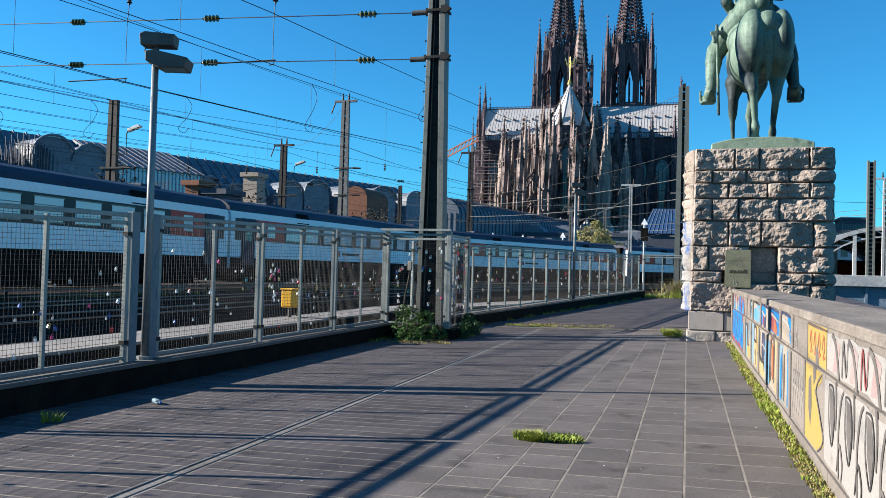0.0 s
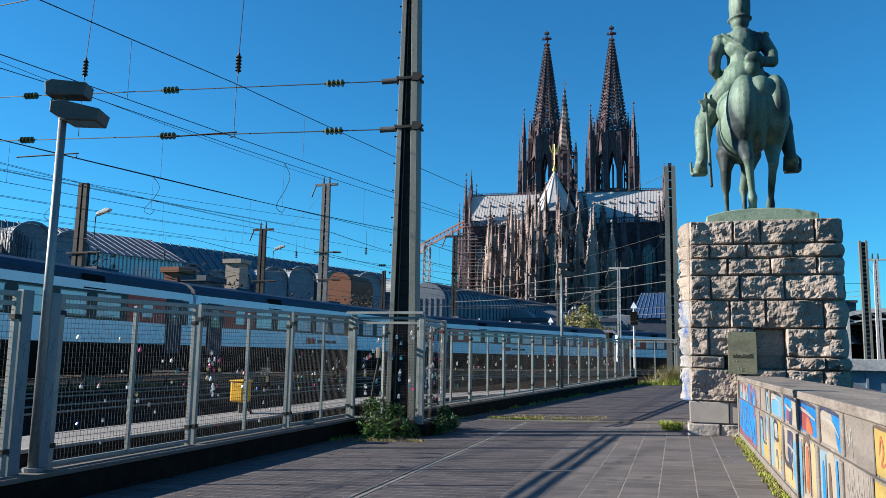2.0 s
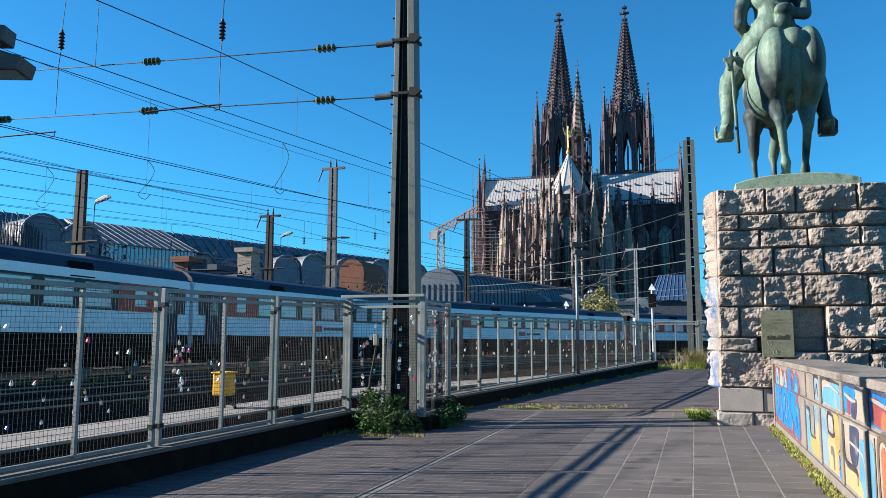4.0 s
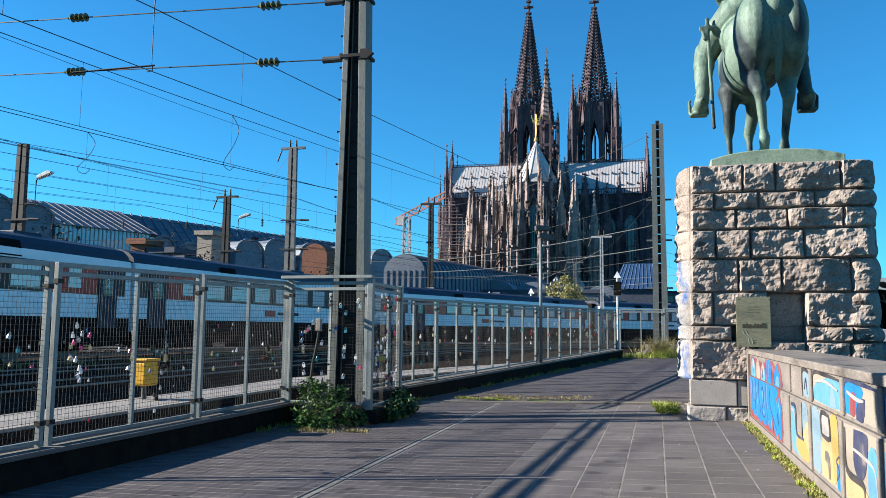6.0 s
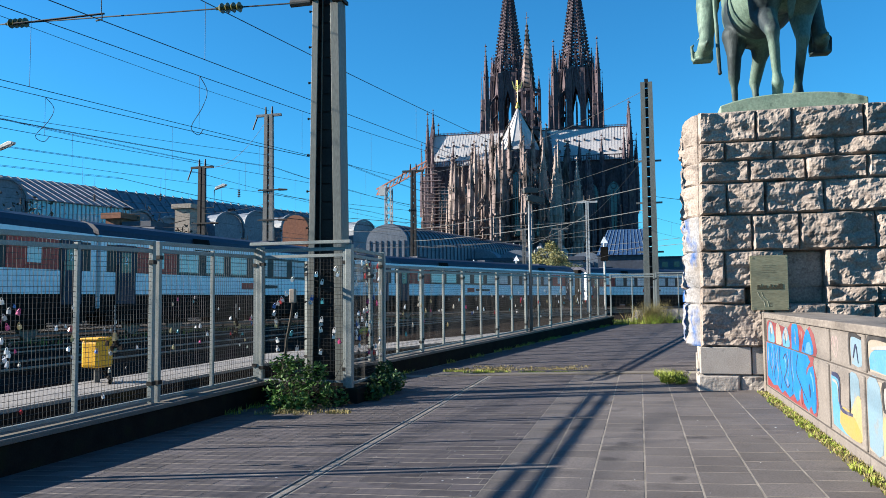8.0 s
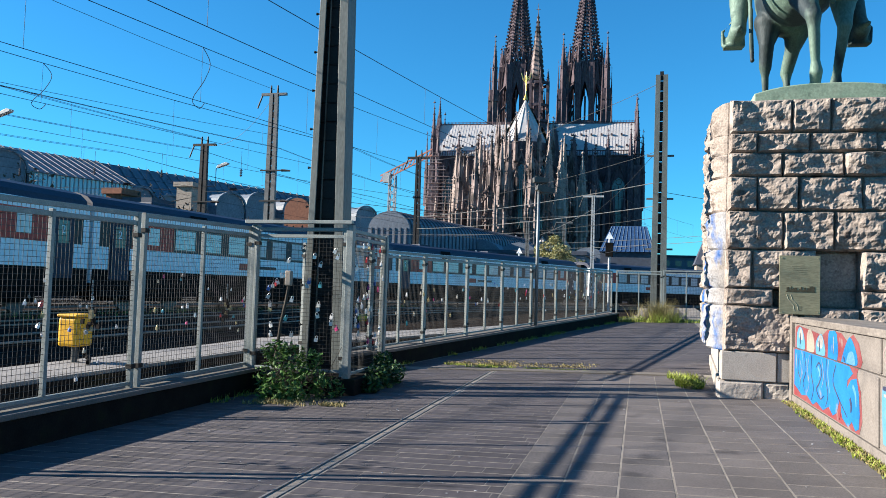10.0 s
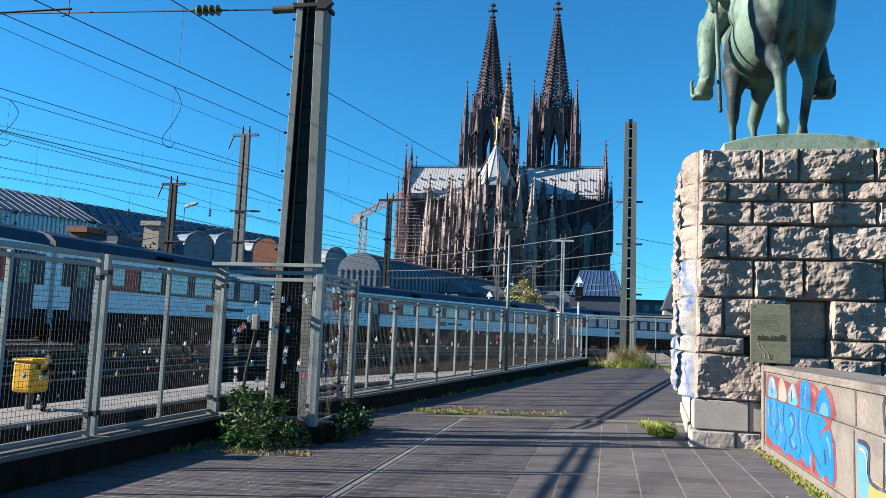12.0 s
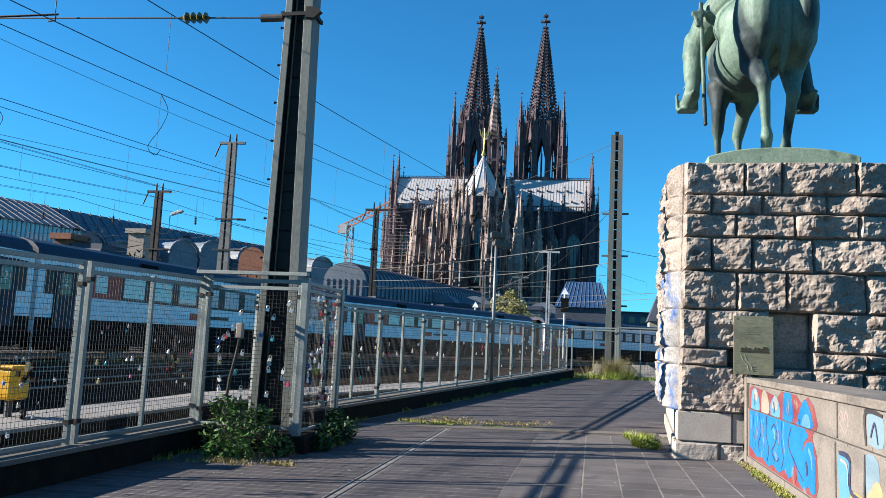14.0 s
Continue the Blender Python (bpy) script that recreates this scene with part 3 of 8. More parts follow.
# a bunch of locks on a chain
for y0 in (15.9, 19.2):
    th = thing("lock_chain", "rusty chain with a bunch of old padlocks on the mesh", "chain", "lock chains", Matrix.Translation((FENCE_X + 0.03, y0, 1.1)))
    for k in range(9):
        part("link", Mesh().tube((0, 0.012 * (k % 2), 0.5 - k * 0.05), (0.005, -0.012 * (k % 2), 0.46 - k * 0.05), 0.012, n=5), M_RAIL, th)
    for k in range(14):
        c = Vector((rnd.uniform(-0.01, 0.05), rnd.gauss(0, 0.06), rnd.gauss(0.03, 0.09)))
        part("old_lock", Mesh().bar(c, c + Vector((0, rnd.uniform(-0.02, 0.02), 0.06)), 0.045, 0.025), M_SLEEPER if k % 3 else M_BRASS, th)


# ---- street lamps on the fence ----
def fence_lamp(x, y, z0, top, turn=0.0):
    th = thing("flood_lamp", "grey pole with two box floodlights beside the fence", "street lamp", "floodlights on the fence", Matrix.Translation((x, y, z0)) @ Matrix.Rotation(turn, 4, "Z"))
    h = top - z0
    part("pole", Mesh().tube((0, 0, 0), (0, 0, h - 0.25), 0.06, 0.05, 14), M_POLE, th, smooth=True)
    part("base_plate", Mesh().tube((0, 0, 0), (0, 0, 0.05), 0.12, 0.12, 14), M_POLE, th)
    part("bracket", Mesh().box(-0.02, -0.04, h - 0.55, 0.1, 0.04, h - 0.45), M_LAMPGREY, th)
    lower = Mesh()
    prof = [(-0.1, 0.0), (0.1, -0.1), (0.5, -0.1), (0.54, 0.06), (0.02, 0.17), (-0.1, 0.14)]
    lower.prism(prof, (0.0, -0.2, h - 0.62), (1, 0, 0), (0, 0, 1), (0, 0.4, 0))
    lo = part("lower_head", lower, M_LAMPGREY, th, "dark grey floodlight housing", bevel=0.015)
    part("lens", Mesh().add([(0.12, -0.17, h - 0.724), (0.48, -0.17, h - 0.724), (0.48, 0.17, h - 0.724), (0.12, 0.17, h - 0.724)], [(0, 1, 2, 3)]), M_SHEDGLASS, lo)
    up = Mesh().prism([(-0.2, -0.1), (0.3, -0.1), (0.32, 0.08), (-0.14, 0.11), (-0.22, 0.07)], (0, -0.14, h - 0.27), (1, 0, 0), (0, 0, 1), (0, 0.28, 0))
    part("upper_head", up, M_LAMPGREY, th, "dark grey floodlight housing", bevel=0.015)
    part("cable", Mesh().line([(-0.14, 0.0, h - 0.36), (-0.17, 0, h - 0.42), (-0.14, 0, h - 0.5), (-0.06, 0, h - 0.55)], 0.012, 5), M_WIRE, th)


fence_lamp(-7.93, 10.14, 0.16, 5.36, 0.35)
fence_lamp(-4.72, 34.4, 0.4, 5.78, 0.35)

# ---- big catenary mast beside the fence ----
MAST = Vector((-6.85, 20.9, 0))
th = thing("catenary_mast", "tall grey steel mast of two channels with battens", "mast", m=Matrix.Translation(MAST))


def half(z):
    """Half the mast's width at height z."""
    return 0.385 - 0.0152 * z


def channel(side, flange):
    """One leaning steel channel, its flanges turned inwards."""
    m = Mesh()
    t, u = 0.03, 0.03
    prof = [(0, -0.2), (-flange, -0.2), (-flange, -0.2 + u), (-t, -0.2 + u), (-t, 0.2 - u), (-flange, 0.2 - u), (-flange, 0.2), (0, 0.2)]
    return m.loft([[(side * (half(z) + a), b, z) for a, b in prof] for z in (-0.1, 14.5)])


part("channel", channel(-1, 0.125), M_MAST, th, bevel=0.006)
part("channel", channel(1, 0.17), M_MAST, th, bevel=0.006)
# Near-black battens put the recess's shade into colour; their edges are slightly paler.
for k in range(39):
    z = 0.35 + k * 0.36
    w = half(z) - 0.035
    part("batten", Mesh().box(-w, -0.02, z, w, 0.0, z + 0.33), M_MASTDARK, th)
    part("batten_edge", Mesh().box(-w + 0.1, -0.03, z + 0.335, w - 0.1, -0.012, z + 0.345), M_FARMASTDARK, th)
# Added dark plate that closes the slot, standing in for shade inside.
part("recess_shade_plate", Mesh().loft([[(-half(z) + 0.03, 0.06, z), (half(z) - 0.03, 0.06, z), (half(z) - 0.03, 0.09, z), (-half(z) + 0.03, 0.09, z)] for z in (0.0, 14.4)]), M_MASTDARK, th)
for sx in (-1, 1):
    part("stringer", Mesh().bar((sx * (half(0.6) - 0.18), -0.04, 0.6), (sx * (half(14) - 0.13), -0.04, 14.0), 0.022, 0.022), M_MAST, th)
for k in range(19):
    z = 0.9 + k * 0.72
    part("step_bolt", Mesh().tube((-half(z) - 0.07, -0.16, z), (-half(z) + 0.03, -0.16, z), 0.014, n=6).tube((-half(z) - 0.075, -0.16, z), (-half(z) - 0.055, -0.16, z), 0.026, n=6), M_MASTDARK, th)
for z in (7.62, 8.95):
    w = half(z)
    part("collar", Mesh().box(-w - 0.05, -0.24, z - 0.035, w + 0.05, -0.205, z + 0.035).box(w + 0.005, -0.24, z - 0.035, w + 0.05, 0.24, z + 0.035).prism([(-0.1, -0.1), (0.06, -0.12), (0.2, 0.0), (0.06, 0.1), (-0.1, 0.1)], (w, -0.3, z), (1, 0, 0), (0, 0, 1), (0, 0.1, 0)), M_MASTDARK, th)
    part("arm", Mesh().tube((-w - 0.5, -0.12, z - 0.02), (-w - 0.06, -0.12, z - 0.02), 0.075, n=14), M_LAMPGREY, th)
    part("clevis", Mesh().box(-w - 0.1, -0.16, z - 0.04, -w + 0.02, -0.08, z + 0.09), M_MASTDARK, th)
part("foot", Mesh().box(-0.6, -0.45, -0.7, 0.6, 0.45, 0.12), M_KERB, th)

# pinkish switch handle and hanging cable by the mast
th = thing("hung_cable", "pale cable box with a thick old cable on the cage", "cable", m=Matrix.Translation((-7.12, 19.84, 0)))
part("box", Mesh().box(-0.06, -0.05, 1.6, 0.06, 0.04, 1.86), M_BEIGE, th, bevel=0.02)
part("cable", Mesh().line([(0, 0, 1.6), (-0.03, -0.03, 1.3), (-0.1, -0.02, 1.0), (-0.14, -0.04, 0.6), (-0.2, -0.05, 0.2)], 0.026, 6), M_BARK, th)


# ---- monument pedestal ----
def rock(name, x0, x1, z0, z1, y, out, axis, seed, parent, mat=M_ROCK, rough=1.0, turn_right=False):
    """A quarry-faced block: margins flat at the joints and a broken face standing proud."""
    nx, nz = max(5, int((x1 - x0) / 0.034)), max(4, int((z1 - z0) / 0.034))
    m = Mesh()
    off = Vector((seed * 7.31, seed * 3.17, seed * 1.7))
    grid = []
    for j in range(nz + 1):
        row = []
        for i in range(nx + 1):
            u, w = i / nx, j / nz
            a = x0 + (x1 - x0) * u
            z = z0 + (z1 - z0) * w
            p0 = Vector((a, z, 0)) + off
            edge = min(u * (x1 - x0), (1 - u) * (x1 - x0), w * (z1 - z0), (1 - w) * (z1 - z0))
            k = 0.5 + 0.5 * min(1.0, edge / (0.03 + 0.03 * abs(noise.noise(p0 * 3.1)))) ** 0.5
            k = k if axis == "y" else 0.55 + 0.45 * k
            p = Vector((a, z, 0)) + off
            d = 0.7 * noise.noise(p * 1.5) + 0.55 * abs(noise.noise(Vector((p.x * 2.6, p.y * 4.6, p.z)))) + 0.26 * noise.noise(Vector((p.x * 6, p.y * 11, p.z))) + 0.16 * noise.noise(p * 19)
            crag = noise.voronoi(Vector((p.x * 1.6, p.y * 2.6, p.z)))[0][0]
            h = out * k * (0.8 + rough * (0.95 * d + 0.6 * (crag - 0.3)))
            wob = 0.015 * noise.noise(p * 6)
            if axis == "x" and a - 21.5 < 0.45:
                q = min(1.0, (a - 21.5) / 0.45)
                h *= max(0.0, 1 - (1 - q) ** 2.5)
            if turn_right and x1 - a < 0.3:
                q = 1 - (x1 - a) / 0.3
                h *= max(0.0, 1 - q ** 3)
                a += (0.1 + 0.09 * noise.noise(p * 2.3)) * q ** 1.5 * math.sin(math.pi * (0.06 + 0.88 * w)) ** 0.6
            row.append((a + wob * (0 < i < nx), z + wob * (0 < j < nz), h))
        grid.append(row)
    def place(a, z, h):
        return (a, y - h, z) if axis == "y" else (y - h + 0.06 * (a - 21.5), a, z)
    vs = [place(*q) for row in grid for q in row]
    n = nx + 1
    fs = [(j * n + i, j * n + i + 1, (j + 1) * n + i + 1, (j + 1) * n + i) for j in range(nz) for i in range(nx)]
    b = [(x0, z0), (x1, z0), (x1, z1), (x0, z1)]
    o = len(vs)
    vs += [place(a, z, -0.3) for a, z in b]
    fs += [(o + 3, o + 2, o + 1, o), tuple(range(0, n)) + (o + 1, o), tuple(range(nz * n, nz * n + n))[::-1] + (o + 3, o + 2)[::1]]
    fs += [tuple(j * n for j in range(nz + 1))[::-1] + (o, o + 3), tuple(j * n + nx for j in range(nz + 1)) + (o + 2, o + 1)]
    m.add(vs, fs)
    return part(name, m, mat, parent)


PX0, PX1, PY0, PY1 = 0.16, 3.4, 21.5, 27.4
ped = thing("monument_pedestal", "high pedestal of rough quarry-faced brown stone blocks", "pedestal", m=None)
core = Mesh().box(PX0 + 0.45, PY0 + 0.34, -0.1, PX1 - 0.02, PY1 - 0.02, 5.0)
part("core", core, M_DARKJOINT, ped)
courses = [(4.42, 4.98), (4.09, 4.41), (3.69, 4.08), (3.11, 3.68), (2.46, 3.10), (1.81, 2.45), (1.52, 1.80), (0.76, 1.51)]
splits = [(0.30, 0.482, 0.84), (0.135, 0.387, 0.697), (0.26, 0.546, 0.845), (0.143, 0.336, 0.63), (0.269, 0.504, 0.874), (0.126, 0.425, 0.627), (0.227, 0.622, 0.866), (0.36, 0.62, 0.85)]
seed = 1
for (z0, z1), sp in zip(courses, splits):
    swell = 0.02 * (5 - z0)
    xa, xb = PX0 - swell * 0.9, PX1 + swell * 0.6
    ed = [xa] + [xa + (xb - xa) * q for q in sp] + [xb]
    for k, (a, b) in enumerate(zip(ed, ed[1:])):
        smooth_one = z0 in (1.81, 1.52) and k == (2 if z0 == 1.81 else 1)
        rock("stone", a + 0.004, b - 0.004, z0 - 0.003, z1 + 0.003, PY0 + (0.2 if smooth_one else 0.0), 0.05 if smooth_one else 0.19, "y", seed, ped, rough=0.5 if smooth_one else 0.8, turn_right=k == len(ed) - 2)
        seed += 1
    rr = random.Random(seed)
    y = PY0 + 0.02
    while y < PY1 - 0.4:
        y2 = min(PY1, y + rr.uniform(0.8, 1.6))
        rock("stone", y + 0.004, y2 - 0.004, z0 - 0.003, z1 + 0.003, PX0 - swell * 0.5, 0.3, "x", seed, ped, M_ROCKPAINT if z0 < 3.0 and y < 23.4 else M_ROCK, 0.45)
        seed += 1
        y = y2
    y = PY0 + 0.02
    while y < PY1 - 0.4 and z0 > 3:
        y2 = min(PY1, y + rr.uniform(1.0, 1.8))
        m = Mesh().box(PX1 - 0.02, y, z0, PX1 + 0.1, y2 - 0.02, z1)
        part("stone", m, M_ROCK, ped, bevel=0.04)
        y = y2
# smooth plinth
part("plinth_block", Mesh().box(PX0 - 0.1, PY0 - 0.14, 0.27, 0.92, PY0 + 0.1, 0.75), M_ASHLAR, ped, "pale smooth stone block", bevel=0.015)
part("plinth_block", Mesh().box(0.935, PY0 - 0.12, 0.27, 1.2, PY0 + 0.1, 0.75), M_ASHLAR, ped, bevel=0.015)
for ya, yb in ((PY0 + 0.11, 23.2), (23.215, 25.3), (25.315, PY1)):
    part("plinth_block", Mesh().prism([(PX0 - 0.1 + 0.06 * (ya - 21.5), ya), (PX0 + 0.6, ya), (PX0 + 0.6, yb), (PX0 - 0.1 + 0.06 * (yb - 21.5), yb)], (0, 0, 0.27), (1, 0, 0), (0, 1, 0), (0, 0, 0.48)), M_ASHLAR, ped, bevel=0.015)
rock("plinth_stone", PX0 - 0.15, 0.72, -0.06, 0.26, PY0 - 0.05, 0.11, "y", 77, ped, M_ASHLAR, 0.3)
rock("plinth_stone", 0.73, 1.2, -0.06, 0.26, PY0 - 0.02, 0.09, "y", 78, ped, M_ASHLAR, 1.0)
part("plinth_stone", Mesh().prism([(PX0 - 0.14, PY0 + 0.06), (PX0 + 0.6, PY0 + 0.06), (PX0 + 0.6, PY1), (PX0 - 0.14 + 0.06 * (PY1 - 21.5), PY1)], (0, 0, -0.2), (1, 0, 0), (0, 1, 0), (0, 0, 0.46)), M_ASHLAR, ped, bevel=0.02)

# brass plaque
th = thing("brass_plaque", "brushed brass plaque with a dark engraved skyline", "plaque", m=Matrix.Translation((1.24, PY0 - 0.24, 1.88)))
part("plate", Mesh().box(-0.31, -0.012, -0.48, 0.31, 0.012, 0.48), M_BRASS, th, bevel=0.006)
sk = Mesh()
rnd = random.Random(3)
x = -0.2
while x < 0.22:
    w = rnd.uniform(0.012, 0.035)
    h = rnd.uniform(0.02, 0.09) * (0.45 if abs(x + 0.03) < 0.03 else 1.0)
    sk.box(x, -0.017, -0.1, x + w, -0.0135, -0.1 + h)
    x += w
sk.box(-0.21, -0.017, -0.115, 0.23, -0.0135, -0.102)
part("engraving", sk, M_ENGRAVE, th, "dark engraved city outline")
for k in range(5):
    part("inscription_line", Mesh().box(-0.12 + 0.02 * (k % 2), -0.0145, 0.3 - k * 0.03, 0.12 - 0.02 * (k % 2), -0.0135, 0.304 - k * 0.03), M_BRASSDARK, th)
for k in range(3):
    part("inscription_line", Mesh().box(-0.01, -0.015, -0.36 - k * 0.03, 0.04, -0.0135, -0.352 - k * 0.03), M_ENGRAVE, th)
for dx in (-0.2, -0.14):
    part("engraved_line", Mesh().line([(dx, -0.013, -0.16), (dx + 0.03, -0.013, -0.24), (dx + 0.1, -0.013, -0.32), (dx + 0.12, -0.013, -0.42)], 0.004, 5), M_PALEBRASS, th)
for sx in (-0.27, 0.27):
    for sz in (-0.44, 0.44):
        part("screw", Mesh().tube((sx, -0.02, sz), (sx, -0.01, sz), 0.012, n=8), M_BRASS, th)
part("stand_off", Mesh().box(-0.26, 0.012, -0.4, 0.26, 0.22, 0.4), M_MASTDARK, th)

# ---- equestrian statue ----
bm_base = Mesh()
prof = []
for k in range(13):
    a = -1 + k / 6
    prof.append((a * 1.24, 0.16 + 0.16 * (1 - abs(a) ** 2.6)))
bm_base.prism([(-1.24, 0.0)] + prof + [(1.24, 0.0)], (1.8, 21.62, 4.99), (1, 0, 0), (0, 0, 1), (0, 5.6, 0))
single("statue_base", bm_base, M_BRONZEBASE, "low arched green bronze base under the statue", "statue base", bevel=0.02)

st = Mesh()
SLIM = 0.86


def limb(pts):
    """A chain of rounded segments: (x, y, z, radius)."""
    pts = [(0.1 + (x - 0.1) * SLIM, y, z, r * (SLIM + 1) / 2) for x, y, z, r in pts]
    for (x, y, z, r), (x2, y2, z2, r2) in zip(pts, pts[1:]):
        st.tube((x, y, z), (x2, y2, z2), r, r2, 14)
    for x, y, z, r in pts:
        st.ball((x, y, z), r, 14, 10)


def lump(c, r):
    st.ball((0.1 + (c[0] - 0.1) * SLIM, c[1], c[2]), (r[0] * SLIM, r[1], r[2]), 18, 14)


# horse, head away from the camera
lump((0.12, -0.95, 2.85), (0.76, 0.75, 0.82))
lump((-0.28, -1.42, 2.82), (0.5, 0.66, 0.86))
lump((0.58, -1.38, 2.82), (0.4, 0.62, 0.84))
lump((0.14, -1.5, 3.2), (0.42, 0.5, 0.4))
lump((0.05, 0.0, 2.8), (0.84, 1.75, 0.82))
lump((-0.05, 1.25, 2.95), (0.7, 0.85, 0.92))
limb([(-0.08, 1.5, 3.3, 0.6), (-0.12, 2.1, 4.1, 0.44), (-0.15, 2.6, 4.8, 0.34)])
limb([(-0.15, 2.6, 4.85, 0.32), (-0.15, 3.2, 4.45, 0.24), (-0.15, 3.5, 4.1, 0.2)])
limb([(-0.3, 2.55, 5.1, 0.09), (-0.32, 2.55, 5.35, 0.03)])
limb([(0.02, 2.55, 5.1, 0.09), (0.04, 2.55, 5.35, 0.03)])
# hind legs
limb([(-0.28, -1.5, 2.4, 0.42), (-0.32, -1.3, 1.95, 0.29), (-0.3, -1.55, 1.66, 0.2), (-0.27, -1.8, 1.4, 0.15), (-0.25, -1.78, 1.22, 0.115), (-0.18, -1.66, 0.62, 0.088), (-0.16, -1.64, 0.44, 0.125), (-0.15, -1.56, 0.26, 0.1), (-0.15, -1.46, 0.1, 0.17)])
limb([(0.56, -1.4, 2.4, 0.38), (0.56, -1.0, 1.95, 0.26), (0.52, -1.15, 1.62, 0.18), (0.5, -1.3, 1.38, 0.14), (0.48, -1.25, 1.2, 0.11), (0.46, -0.95, 0.58, 0.085), (0.46, -0.9, 0.42, 0.12), (0.46, -0.84, 0.24, 0.095), (0.46, -0.76, 0.09, 0.16)])
# front legs
limb([(-0.42, 1.2, 2.3, 0.34), (-0.5, 1.1, 1.8, 0.17), (-0.5, 1.2, 1.34, 0.14), (-0.5, 1.22, 1.14, 0.085), (-0.47, 1.26, 0.58, 0.062), (-0.47, 1.28, 0.4, 0.1), (-0.47, 1.36, 0.2, 0.085), (-0.47, 1.4, 0.08, 0.15)])
limb([(0.3, 1.3, 2.3, 0.34), (0.22, 1.55, 1.8, 0.17), (0.14, 1.78, 1.36, 0.14), (0.14, 1.74, 1.16, 0.085), (0.12, 1.5, 0.58, 0.062), (0.12, 1.5, 0.4, 0.1), (0.12, 1.56, 0.2, 0.085), (0.12, 1.6, 0.08, 0.15)])
# tail, set low between the thighs
limb([(0.17, -1.72, 3.12, 0.1), (0.19, -1.86, 2.8, 0.12), (0.2, -1.68, 2.2, 0.12), (0.2, -1.5, 1.75, 0.05)])
# saddle cloth
lump((0.0, -0.1, 3.2), (0.9, 0.75, 0.6))
# rider
SLIM = 1.0
UP = 0.27


def rlimb(pts):
    limb([(x, y, z + UP, r) for x, y, z, r in pts])


def rlump(q, r):
    lump((q[0], q[1], q[2] + UP), r)


rlump((-0.04, -0.15, 3.8), (0.56, 0.52, 0.5))
rlimb([(-0.04, -0.12, 4.0, 0.42), (-0.05, -0.08, 4.35, 0.38), (-0.05, -0.06, 4.8, 0.45)])
rlump((-0.05, -0.05, 4.85), (0.6, 0.38, 0.34))
rlump((-0.05, -0.2, 4.6), (0.48, 0.26, 0.34))
rlimb([(-0.05, 0.0, 5.08, 0.22), (-0.05, 0.0, 5.3, 0.17)])
rlump((-0.05, 0.03, 5.48), (0.25, 0.29, 0.3))
rlimb([(-0.05, 0.0, 5.58, 0.27), (-0.05, 0.0, 5.9, 0.29), (-0.05, -0.02, 6.2, 0.28), (-0.05, -0.02, 6.45, 0.22)])
rlump((-0.05, 0.05, 5.55), (0.33, 0.38, 0.06))
rlump((-0.05, -0.25, 5.95), (0.14, 0.1, 0.3))
for s in (-1, 1):
    rlump((-0.05 + s * 0.55, -0.02, 5.02), (0.2, 0.22, 0.08))
    rlimb([(s * 0.35, -0.05, 3.6, 0.4), (s * 0.78, 0.35, 3.2, 0.32), (s * 1.02, 0.6, 2.7, 0.25), (s * 1.08, 0.42, 2.2, 0.21), (s * 1.13, 0.2, 1.7, 0.15), (s * 1.16, 0.13, 1.52, 0.17), (s * 1.18, 0.32, 1.44, 0.16), (s * 1.22, 0.64, 1.43, 0.12)])
    rlimb([(s * 1.02, 0.62, 2.9, 0.23), (s * 1.05, 0.5, 2.5, 0.25)])
    st.bar((s * 1.2 - 0.2, 0.4, 1.28 + UP), (s * 1.2 + 0.2, 0.4, 1.28 + UP), 0.3, 0.06)
    st.line([(s * 1.4, 0.4, 1.3 + UP), (s * 1.42, 0.4, 1.6 + UP), (s * 1.2, 0.4, 1.85 + UP)], 0.045, 6)
    st.line([(s * 1.0, 0.4, 1.3 + UP), (s * 1.03, 0.4, 1.7 + UP), (s * 1.2, 0.4, 1.85 + UP)], 0.045, 6)
    rlimb([(s * 1.16, 0.1, 1.52, 0.06), (s * 1.18, -0.25, 1.49, 0.045)])
rlimb([(-0.58, -0.04, 4.9, 0.2), (-0.76, -0.18, 4.4, 0.175), (-0.78, -0.15, 4.1, 0.165), (-0.55, 0.3, 3.9, 0.14), (-0.25, 0.7, 3.95, 0.12)])
rlimb([(0.48, -0.04, 4.9, 0.2), (0.68, -0.22, 4.42, 0.175), (0.68, -0.38, 4.12, 0.155), (0.4, -0.62, 4.05, 0.135), (0.18, -0.68, 4.15, 0.14)])
rlump((0.16, -0.68, 4.15), (0.23, 0.18, 0.17))
rlump((0.14, -0.64, 3.92), (0.18, 0.14, 0.2))
rlimb([(-0.55, -0.35, 5.0, 0.05), (-0.1, -0.48, 4.6, 0.05), (0.3, -0.42, 4.25, 0.05)])
rlimb([(-0.5, -0.3, 3.98, 0.06), (-0.05, -0.52, 3.95, 0.06), (0.4, -0.32, 3.98, 0.06)])
# sword
st.bar((-1.02, -0.05, 3.75), (-0.94, -0.2, 1.05), 0.085, 0.085)
st.bar((-1.2, -0.05, 3.5), (-0.85, -0.05, 3.5), 0.1, 0.1)
st.line([(-1.02, -0.05, 3.6), (-1.14, -0.05, 3.5), (-1.08, -0.1, 3.2)], 0.05, 6)
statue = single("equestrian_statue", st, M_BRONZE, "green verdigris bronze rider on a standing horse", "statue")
statue.matrix_basis = Matrix.Translation((1.72, 24.0, 5.26)) @ Matrix.Rotation(radians(3), 4, "Z")
rm = statue.modifiers.new("remesh", "REMESH")
rm.mode, rm.voxel_size, rm.use_smooth_shade = "VOXEL", 0.03, True
sm = statue.modifiers.new("smooth", "SMOOTH")
sm.factor, sm.iterations = 0.5, 2

